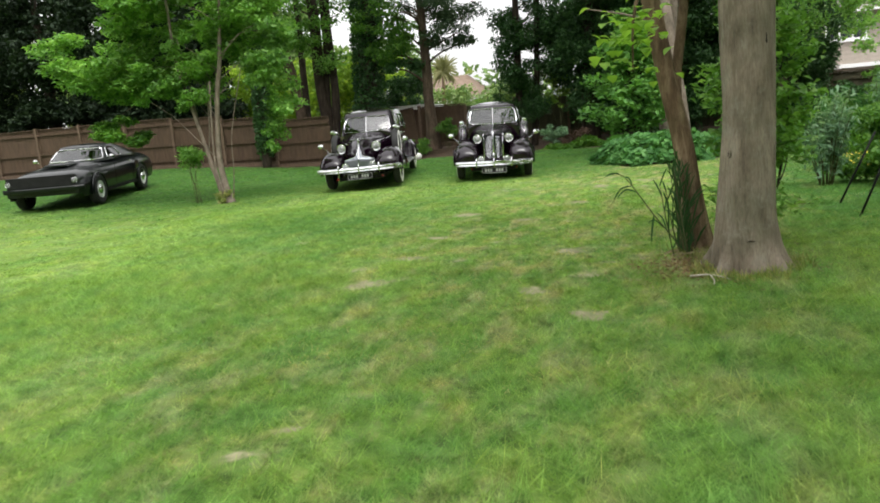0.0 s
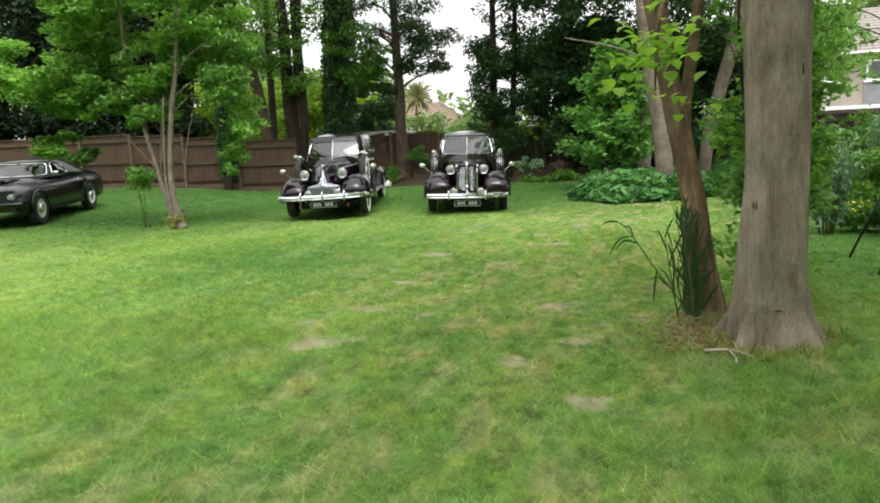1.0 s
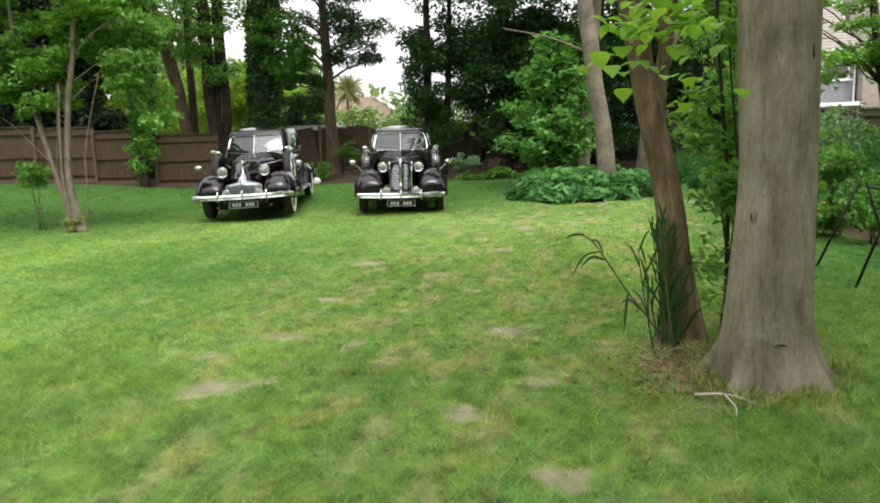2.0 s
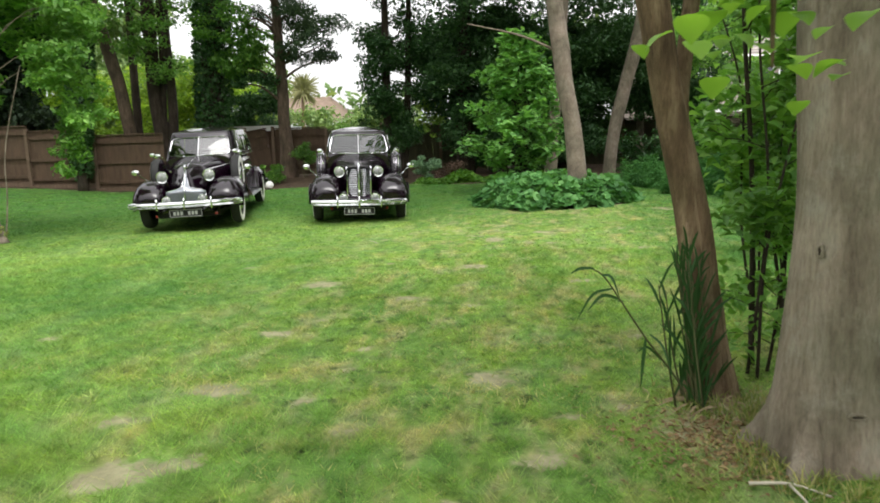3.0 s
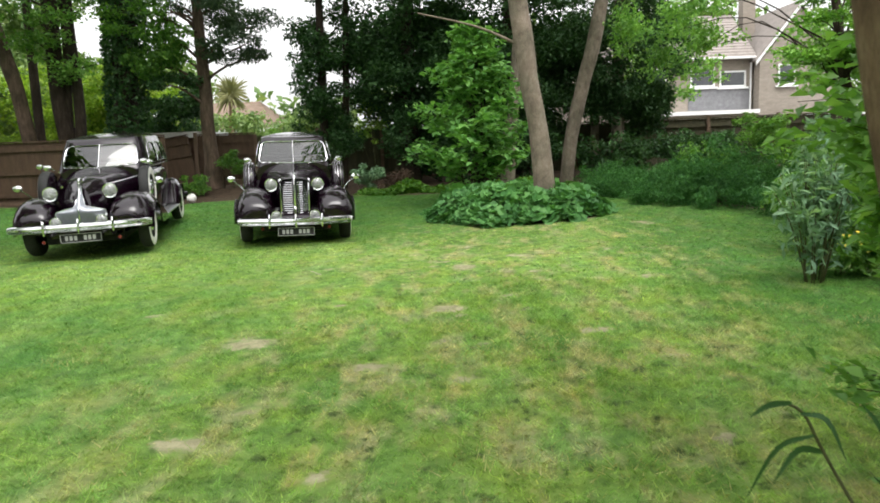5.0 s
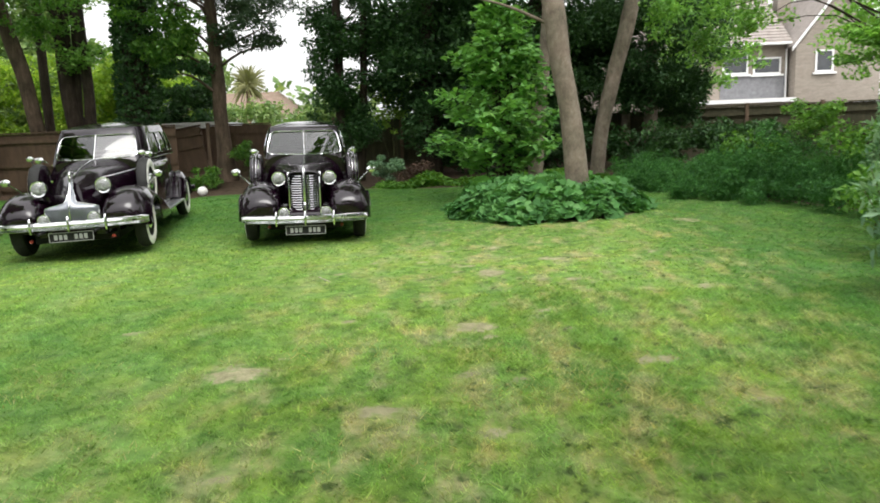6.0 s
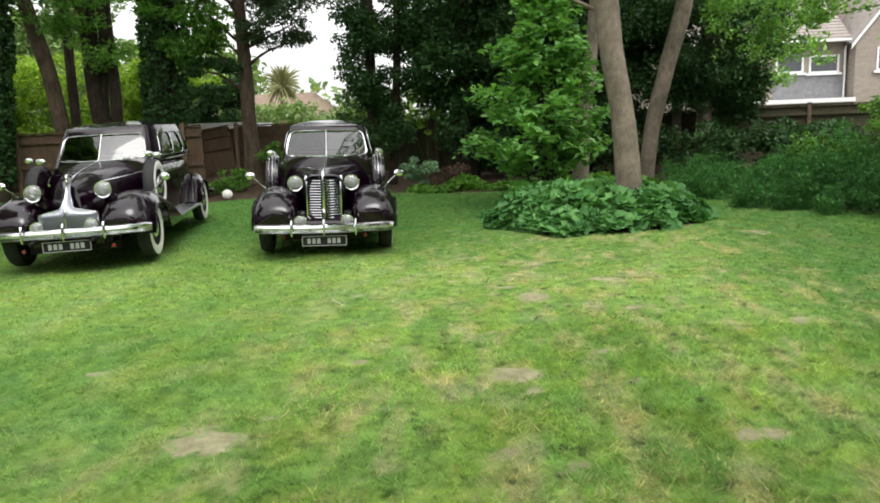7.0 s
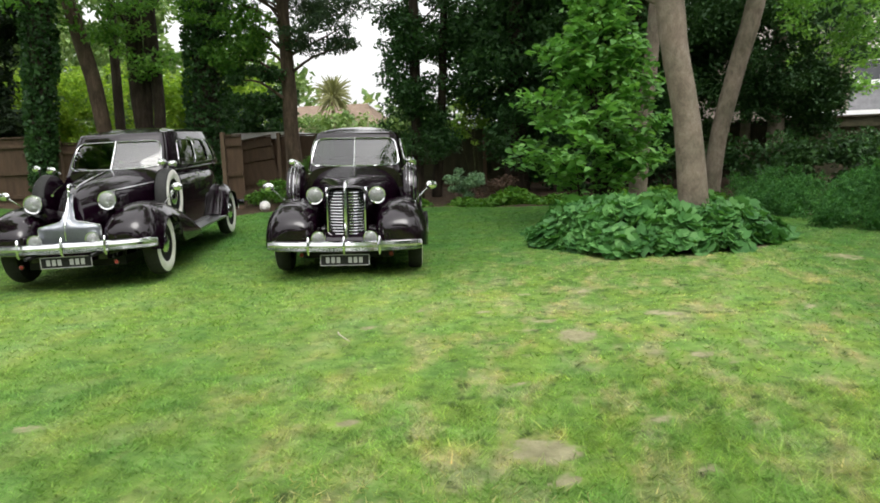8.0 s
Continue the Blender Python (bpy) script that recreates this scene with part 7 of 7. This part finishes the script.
def litter():
    """Straw, dry leaves and twigs at the foot of the trunks."""
    rng = np.random.default_rng(84)
    t = thing("dry_litter", 0.9, 6.8, 0, 0, "dry straw and leaf litter round the trunks", "litter", kind="stuff")
    n = 2600
    a, r = rng.uniform(0, 2 * np.pi, n), np.abs(rng.normal(0, 0.42, n)) + 0.12
    x, y = 0.88 + r * np.cos(a) * 1.1, 6.75 + r * np.sin(a) * 0.95
    k = (np.hypot(x - 1.0, y - 6.5) > 0.24) & (np.hypot(x - 0.65, y - 7.2) > 0.15)
    x, y = x[k], y[k]
    c = np.stack([x - 0.9, y - 6.8, ground_z(x, y) + rng.uniform(0.0, 0.02, len(x))], 1)
    v, f = leaf_arrays(c, 0.042, rng, 0.75, 0.12, 0.1, 0.0, 0.6)
    mesh_part("straw", from_arrays("straw", v, f), M_DEAD, t)
    # fallen brown leaves between the feet of the trunks
    m = 900
    x, y = rng.normal(0.58, 0.24, m), rng.normal(6.55, 0.22, m)
    c = np.stack([x - 0.9, y - 6.8, ground_z(x, y) + rng.uniform(0.004, 0.022, m)], 1)
    v, f = leaf_arrays(c, 0.034, rng, 0.75, 0.5, 0.3, 0.0, 0.5)
    mesh_part("dead_leaves", from_arrays("dead_leaves", v, f), M_DEAD_LEAF, t)


def stick(pts, r, label, forks=()):
    o = np.array(pts[0], float)
    t = thing("fallen_twig", *o, 0, label, "twig")
    v, f = tube(curve_points(pts, 12) - o, np.linspace(r, r * 0.5, 12), 6, 0.1)
    mesh_part("twig", quads_mesh("twig", v, f), M_TWIG, t)
    for q in forks:
        v, f = tube(curve_points(q, 8) - o, np.linspace(r * 0.7, r * 0.35, 8), 6, 0.1)
        mesh_part("side_twig", quads_mesh("side_twig", v, f), M_TWIG, t)


def tufts():
    """Long pale grass left uncut round the feet of the trunks."""
    rng = np.random.default_rng(85)
    t = thing("uncut_grass", 0.85, 6.85, 0, 0, "uncut pale grass tufts round the tree feet", "grass", kind="stuff")
    V, F, o = [], [], 0
    for k in range(260):
        if k % 3:
            a = rng.uniform(0, 2 * np.pi)
            r = rng.uniform(0.28, 0.50)
            c = np.array([1.0 + r * np.cos(a), 6.5 + r * np.sin(a)])
        else:
            c = np.array([0.64, 7.12]) + rng.normal(0, 0.15, 2)
        for j in range(7):
            b = c + rng.normal(0, 0.012, 2)
            h = rng.uniform(0.025, 0.10)
            lean = rng.normal(0, 0.6, 2) * h
            w = rng.uniform(0.0025, 0.0045)
            th = rng.uniform(0, np.pi)
            sx, sy = np.cos(th) * w, np.sin(th) * w
            z = float(ground_z(b[0], b[1])) - 0.004
            V += [(b[0] - sx, b[1] - sy, z), (b[0] + sx, b[1] + sy, z), (b[0] + lean[0] * 0.4 + sx * 0.7, b[1] + lean[1] * 0.4 + sy * 0.7, z + h * 0.65), (b[0] + lean[0] * 0.4 - sx * 0.7, b[1] + lean[1] * 0.4 - sy * 0.7, z + h * 0.65), (b[0] + lean[0], b[1] + lean[1], z + h)]
            F += [(o, o + 1, o + 2), (o, o + 2, o + 3), (o + 3, o + 2, o + 4)]
            o += 5
    mesh_part("blades", from_arrays("blades", np.array(V) - np.array((0.85, 6.85, 0)), F), M_LEAF_STRAW, t)


litter()
tufts()
stick([(0.55, 6.16, 0.03), (0.70, 6.13, 0.045), (0.84, 6.08, 0.02)], 0.009, "pale forked twig lying by the trunk", [[(0.70, 6.13, 0.04), (0.72, 6.0, 0.03), (0.71, 5.92, 0.015)]])
stick([(-2.50, 13.42, 0.02), (-2.44, 13.28, 0.035), (-2.33, 13.16, 0.02)], 0.006, "bleached curved twig lying on the lawn")


def ball(x, y):
    b = thing("play_ball", x, y, float(ground_z(x, y)), 0, "white ball lying before the fence", "ball")
    v, f = lathe([(0.001, 0.0)] + [(0.125 * math.sin(a), 0.125 - 0.125 * math.cos(a)) for a in np.linspace(0.12, np.pi - 0.12, 14)] + [(0.001, 0.25)], 24, "z")
    qpart("shell", (v, f), M_WHITEWALL, b)
    for yaw in (0, 60, 120):
        sm = lathe([(0.1235, -0.003), (0.1268, 0.0), (0.1235, 0.003)], 28, "x")
        qpart("seam", place(sm, pose(0, 0, 0.125, 0, 0, yaw)), M_DULL, b)


ball(-7.75, 24.2)


def right_bed():
    """The bed at the lawn's right edge: low plants, yellow flowers and a leaning metal frame."""
    rng = np.random.default_rng(86)
    small_plant("flower_clump", "low green clump with small yellow flowers", 3.05, 12.4, 0, (0, 0, 0.22), (0.42, 0.4, 0.16), 16, (0.16, 0.6), 1500, 0.07, M_LEAF_MID, 87, category="plant")
    t = thing("yellow_flowers", 3.05, 12.4, 0, 0, "small yellow flowers on thin stalks", "flower", kind="stuff")
    c = np.stack([rng.normal(0, 0.22, 90), rng.normal(0, 0.2, 90), rng.uniform(0.25, 0.42, 90)], 1)
    v, f = leaf_arrays(c, 0.035, rng, 0.7, 0.9, 0.1)
    mesh_part("petals", from_arrays("petals", v, f), M_PETAL, t)
    small_plant("bush", "leafy green bush in the side bed", 3.55, 11.6, 0, (0, 0, 0.4), (0.55, 0.6, 0.3), 18, (0.2, 0.6), 2000, 0.08, M_LEAF_MID, 88)
    small_plant("bush", "dark leafy bush in the side bed", 3.9, 10.2, 0, (0, 0, 0.55), (0.6, 0.7, 0.4), 20, (0.24, 0.6), 2400, 0.09, M_LEAF_FEATHER, 89)
    small_plant("bush", "leafy bush behind the silver bush", 3.7, 13.6, 0, (0, 0, 0.7), (0.7, 0.8, 0.5), 24, (0.26, 0.6), 3000, 0.09, M_LEAF_MID, 97)
    fr = thing("metal_frame", 2.42, 9.05, 0, 0, "dark metal garden frame leaning at the bed edge", "frame")
    for p0, p1 in (((-0.04, -0.05, 0), (0.30, 0.05, 0.85)), ((0.62, -0.05, 0), (0.34, 0.05, 0.85)), ((0.28, 0.05, 0.82), (0.40, 1.0, 0.80)), ((-0.02, 1.0, 0), (0.34, 1.0, 0.84)), ((0.68, 1.0, 0), (0.40, 1.0, 0.84))):
        v, f = tube([p0, p1], [0.013, 0.013], 8)
        mesh_part("rod", quads_mesh("rod", v, f), M_BLACK, fr)


right_bed()


# ---- beyond the fences ----
def leaf_mass(name, label, boxes, leaves, size, mat, seed, clump=0.8, category="hedge", up=0.45, kind="stuff"):
    """A dense mass of foliage that fills boxes of (x0, x1, y0, y1, z0, z1)."""
    rng = np.random.default_rng(seed)
    x, y = boxes[0][0], boxes[0][2]
    t = thing(name, x, y, 0, 0, label, category, kind=kind)
    cs, rr = [], []
    for x0, x1, y0, y1, z0, z1 in boxes:
        n = max(6, int((x1 - x0) * (y1 - y0) * (z1 - z0) / (clump ** 3) * 0.5))
        n = min(n, 420)
        u = rng.random((n, 3))
        h = z0 + (z1 - z0) * u[:, 2] ** 0.8
        cs.append(np.stack([x0 + (x1 - x0) * u[:, 0] - x, y0 + (y1 - y0) * u[:, 1] - y, h], 1))
        rr.append(clump * rng.uniform(0.5, 1.25, n))
    cs, rr = np.concatenate(cs), np.concatenate(rr)
    p = clump_points(cs, np.stack([rr, rr, rr * 0.7], 1), leaves, rng, 0.2)
    p = p[p[:, 2] > 0.05]
    foliage("leaves", p, size, mat, t, rng, up, 0.6, 0.1)


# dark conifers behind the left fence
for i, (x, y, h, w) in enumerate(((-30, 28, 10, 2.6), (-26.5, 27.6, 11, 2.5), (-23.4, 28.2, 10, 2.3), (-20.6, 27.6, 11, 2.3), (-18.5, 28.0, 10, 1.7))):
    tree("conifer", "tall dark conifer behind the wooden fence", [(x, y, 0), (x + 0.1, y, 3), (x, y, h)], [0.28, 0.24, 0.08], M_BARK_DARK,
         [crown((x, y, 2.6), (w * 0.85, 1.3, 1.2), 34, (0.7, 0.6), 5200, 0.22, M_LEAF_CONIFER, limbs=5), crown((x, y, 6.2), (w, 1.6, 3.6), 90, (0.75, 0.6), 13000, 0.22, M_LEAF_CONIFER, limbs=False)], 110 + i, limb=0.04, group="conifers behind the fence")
leaf_mass("yellow_hedge", "bright yellow-green hedge beyond the fence", [(-21.5, -10.5, 31.5, 33.5, 0.5, 4.6)], 24000, 0.17, M_LEAF_YELLOW, 120, 0.5)
leaf_mass("laurel_hedge", "dark glossy laurel beyond the leaning fence", [(-11.9, -9.5, 29.6, 31.0, 0.3, 3.5)], 9000, 0.16, M_LEAF_IVY, 121, 0.5)
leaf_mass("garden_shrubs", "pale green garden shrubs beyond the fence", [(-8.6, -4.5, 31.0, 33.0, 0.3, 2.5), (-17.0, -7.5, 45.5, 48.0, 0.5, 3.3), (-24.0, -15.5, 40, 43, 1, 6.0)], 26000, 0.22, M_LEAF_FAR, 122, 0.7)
# haze between the trunks is put into the pale leaf colour of these trees
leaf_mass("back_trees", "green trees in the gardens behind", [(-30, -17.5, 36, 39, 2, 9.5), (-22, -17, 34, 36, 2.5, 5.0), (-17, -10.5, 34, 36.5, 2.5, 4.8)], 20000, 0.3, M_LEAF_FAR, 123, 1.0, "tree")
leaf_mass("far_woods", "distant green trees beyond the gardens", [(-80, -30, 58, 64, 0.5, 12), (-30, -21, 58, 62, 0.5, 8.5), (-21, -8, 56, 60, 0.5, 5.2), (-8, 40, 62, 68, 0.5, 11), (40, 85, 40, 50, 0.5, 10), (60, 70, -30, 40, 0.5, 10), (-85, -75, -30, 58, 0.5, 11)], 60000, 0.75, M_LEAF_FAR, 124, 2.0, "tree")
# belt of trees out of view, added to darken what the cars reflect
leaf_mass("garden_trees", "unseen tree belt added to close the near side", [(-28, 16, -15, -11, 0.3, 6.0), (12.5, 16, -15, 21, 0.3, 10.5), (-27, -23.5, -15, 18, 0.3, 10.5)], 60000, 0.5, M_LEAF_IVY, 125, 1.4, "tree")


def cordyline(x, y):
    rng = np.random.default_rng(126)
    t = thing("cordyline_palm", x, y, 0, 0, "grey-green cordyline palm beyond the gardens", "palm")
    v, f = tube([(0, 0, 0), (0, 0, 2), (0.1, 0, 4.2)], [0.16, 0.13, 0.11], 8, 0.1)
    mesh_part("trunk", quads_mesh("trunk", v, f), M_BARK_BROWN, t)
    for k in range(170):
        a, e = rng.uniform(0, 2 * np.pi), rng.uniform(-0.9, 1.3)
        L = rng.uniform(0.9, 1.3)
        tip = np.array([0.1 + np.cos(a) * np.cos(e) * L, np.sin(a) * np.cos(e) * L, 4.2 + np.sin(e) * L])
        strap_leaf(t, "frond", (0.1, 0, 4.2), tip, 0.14, 0.075, M_LEAF_PALM)


cordyline(-12.5, 44.0)

M_BRICK = surface("pinkish_brick", (0.28, 0.240, 0.200), (0.36, 0.315, 0.265), 3, 0.9, bump=0.3, fine=18, stretch=(1, 1, 3))
M_SLATE = surface("hung_slate", (0.16, 0.16, 0.17), (0.24, 0.24, 0.25), 5, 0.8, bump=0.3, fine=20)
M_TILE = surface("roof_tile", (0.24, 0.21, 0.19), (0.34, 0.30, 0.27), 4, 0.85, bump=0.4, fine=25)
M_WHITE = surface("white_upvc", (0.78, 0.78, 0.77), (0.84, 0.84, 0.83), 4, 0.4, bump=0)
M_PANE = surface("dark_pane", (0.03, 0.035, 0.04), (0.05, 0.055, 0.06), 3, 0.08, bump=0, coat=1.0)
M_ROOFING = surface("pale_roofing", (0.50, 0.53, 0.54), (0.66, 0.68, 0.68), 3, 0.7, bump=0.1)


def house_window(parent, x0, x1, y, z0, z1, lights=2):
    w = new("window")
    w.parent = parent
    qpart("sill", box_arrays(x0 - 0.12, x1 + 0.12, y - 0.14, y, z0 - 0.10, z0), M_WHITE, w, smooth=False)
    fr = [box_arrays(x0, x1, y - 0.05, y + 0.02, z0, z0 + 0.09), box_arrays(x0, x1, y - 0.05, y + 0.02, z1 - 0.09, z1)]
    for k in range(lights + 1):
        xx = x0 + (x1 - x0 - 0.09) * k / lights
        fr.append(box_arrays(xx, xx + 0.09, y - 0.05, y + 0.02, z0 + 0.09, z1 - 0.09))
    qpart("window_frame", join(fr), M_WHITE, w, smooth=False)
    for k in range(lights):
        a, b = x0 + (x1 - x0) * k / lights, x0 + (x1 - x0) * (k + 1) / lights
        qpart("pane", box_arrays(a + 0.05, b - 0.05, y - 0.012, y + 0.01, z0 + 0.07, z1 - 0.07), M_PANE, w, smooth=False)


def tiled_slope(parent, x0, x1, y0, z0, y1, z1):
    """A roof slope of overlapping courses."""
    n = 16
    out = []
    for k in range(n):
        a, b = k / n, (k + 1.25) / n
        ya, za, yb, zb = y0 + (y1 - y0) * a, z0 + (z1 - z0) * a + 0.03, y0 + (y1 - y0) * b, z0 + (z1 - z0) * b
        v = [(x0, ya, za - 0.05), (x1, ya, za - 0.05), (x0, ya, za + 0.02), (x1, ya, za + 0.02), (x0, yb, zb), (x1, yb, zb)]
        out.append((np.array(v), [(0, 1, 3, 2), (2, 3, 5, 4)]))
    slope = new("roof_slope")
    slope.parent = parent
    for course in out:
        qpart("tile_course", course, M_TILE, slope, smooth=False)


def house():
    h = thing("neighbour_house", 15.4, 45, 0, 0, "pinkish brick house with tiled roof and white windows", "house")
    # all in metres from the front corner
    qpart("wall", box_arrays(-9.5, 0.0, 0.0, 7.0, 0, 5.35), M_BRICK, h, smooth=False)
    qpart("slate_panel", box_arrays(-3.4, -0.15, -0.04, 0.0, 2.55, 3.7), M_SLATE, h, smooth=False)
    tiled_slope(h, -9.7, 0.1, -0.45, 5.2, 3.5, 8.0)
    tiled_slope(h, -9.7, 0.1, 7.45, 5.2, 3.5, 8.0)
    qpart("gutter", tube([(-9.7, -0.5, 5.22), (0.1, -0.5, 5.22)], [0.06, 0.06], 8), M_WHITE, h)
    qpart("downpipe", tube([(-0.12, -0.48, 5.2), (-0.12, -0.10, 4.95), (-0.12, -0.10, 0.1)], [0.05, 0.05, 0.05], 8), M_WHITE, h)
    house_window(h, -1.75, -0.35, 0.0, 3.75, 4.6, 1)
    house_window(h, -3.3, -2.0, 0.0, 3.8, 4.85, 1)
    house_window(h, -6.6, -4.6, 0.0, 3.8, 4.85, 3)
    # porch with a flat roof
    qpart("porch_wall", box_arrays(-6.0, -0.4, -1.4, 0.0, 0, 2.3), M_BRICK, h, smooth=False)
    qpart("porch_roof", box_arrays(-6.2, -0.2, -1.6, 0.0, 2.3, 2.5), M_WHITE, h, "white fascia board", smooth=False)
    # gable wing
    g = [(0.05, -0.8, 0), (4.2, -0.8, 0), (4.2, -0.8, 4.95), (2.1, -0.8, 7.6), (0.05, -0.8, 4.95)]
    v = np.array(g + [(x, 7.0, z) for x, y, z in g])
    me = bpy.data.meshes.new("gable")
    me.from_pydata([tuple(p) for p in v], [], [(0, 1, 2, 3, 4), (9, 8, 7, 6, 5), (0, 5, 6, 1), (1, 6, 7, 2), (4, 3, 8, 9), (0, 4, 9, 5), (2, 7, 8, 3)])
    mesh_part("gable", me, M_BRICK, h)
    for p0, p1 in (((-0.2, 4.75), (2.1, 7.72)), ((4.4, 4.75), (2.1, 7.72))):
        a, b = np.array((p0[0], -0.95, p0[1])), np.array((p1[0], -0.95, p1[1]))
        up = np.array((0, 0, 0.22))
        v = [a, b, a + up, b + up, a + (0, 0.1, 0), b + (0, 0.1, 0), a + up + (0, 8.2, 0), b + up + (0, 8.2, 0)]
        qpart("bargeboard", (np.array(v[:6]), [(0, 1, 3, 2), (0, 4, 5, 1)]), M_WHITE, h, smooth=False)
        qpart("wing_roof", (np.array([v[2], v[3], v[7], v[6], v[2] + (0, 0, 0.06), v[3] + (0, 0, 0.06), v[7] + (0, 0, 0.06), v[6] + (0, 0, 0.06)]), [(4, 5, 6, 7), (0, 1, 5, 4), (0, 3, 2, 1)]), M_TILE, h, smooth=False)
    house_window(h, 1.0, 1.9, -0.8, 3.7, 4.8, 1)
    qpart("chimney", box_arrays(0.6, 1.3, 3.0, 3.7, 6.0, 9.0), M_BRICK, h, smooth=False)


house()
leaf_mass("garden_trees", "light leafy sprays before the neighbour house", [(5.6, 8.0, 31.5, 33.0, 2.4, 5.8), (6.0, 7.6, 27.6, 29.0, 3.0, 4.6), (9.6, 11.6, 27.6, 29.0, 2.6, 4.6)], 5200, 0.15, M_LEAF_LIGHT, 127, 0.5, "tree")


def low_building(name, label, x0, x1, y0, y1, h, wall, roof, overhang=0.25):
    t = thing(name, (x0 + x1) / 2, y0, 0, 0, label, "building")
    w = (x1 - x0) / 2
    d = y1 - y0
    qpart("wall", box_arrays(-w, w, 0, d, 0, h), wall, t, smooth=False)
    qpart("roof", box_arrays(-w - overhang, w + overhang, -overhang, d + overhang, h, h + 0.12), roof, t, smooth=False)
    qpart("fascia", box_arrays(-w - overhang - 0.02, w + overhang + 0.02, -overhang - 0.03, -overhang, h - 0.06, h + 0.13), M_WHITE, t, smooth=False)
    return t


def bungalow(x, y, w, d):
    """A far low house with a hipped brown roof."""
    t = thing("far_bungalow", x, y, 0, 0, "far low house with a weathered brown tiled roof", "house")
    qpart("wall", box_arrays(-w, w, 0, d, 0, 2.7), M_BRICK, t, smooth=False)
    qpart("fascia", box_arrays(-w - 0.35, w + 0.35, -0.38, -0.34, 2.55, 2.75), M_WHITE, t, smooth=False)
    v = np.array([(-w - 0.35, -0.35, 2.7), (w + 0.35, -0.35, 2.7), (w + 0.35, d + 0.35, 2.7), (-w - 0.35, d + 0.35, 2.7), (-w + 1.6, d / 2, 4.7), (w - 1.6, d / 2, 4.7)])
    qpart("roof", (v, [(0, 1, 5, 4), (1, 2, 5, 5), (2, 3, 4, 5), (3, 0, 4, 4), (0, 3, 2, 1)]), M_RUST_TILE, t, smooth=False)
    for k in (-0.55, 0.1, 0.65):
        house_window(t, k * w, k * w + 1.1, -0.02, 1.0, 2.1, 2)


M_RUST_TILE = surface("rusty_roof_tile", (0.17, 0.12, 0.085), (0.25, 0.18, 0.135), 3, 0.9, bump=0.4, fine=20)
bungalow(-16.5, 53.0, 4.0, 7.0)
low_building("garden_shed", "low outbuilding with pale flat roof beyond fence", -11.7, -9.05, 29.0, 31.5, 1.95, M_FENCE, M_ROOFING, 0.15)
low_building("garage", "low brick garage with white fascia board", 17.5, 25.0, 38.0, 43.0, 2.0, M_BRICK, M_ROOFING)
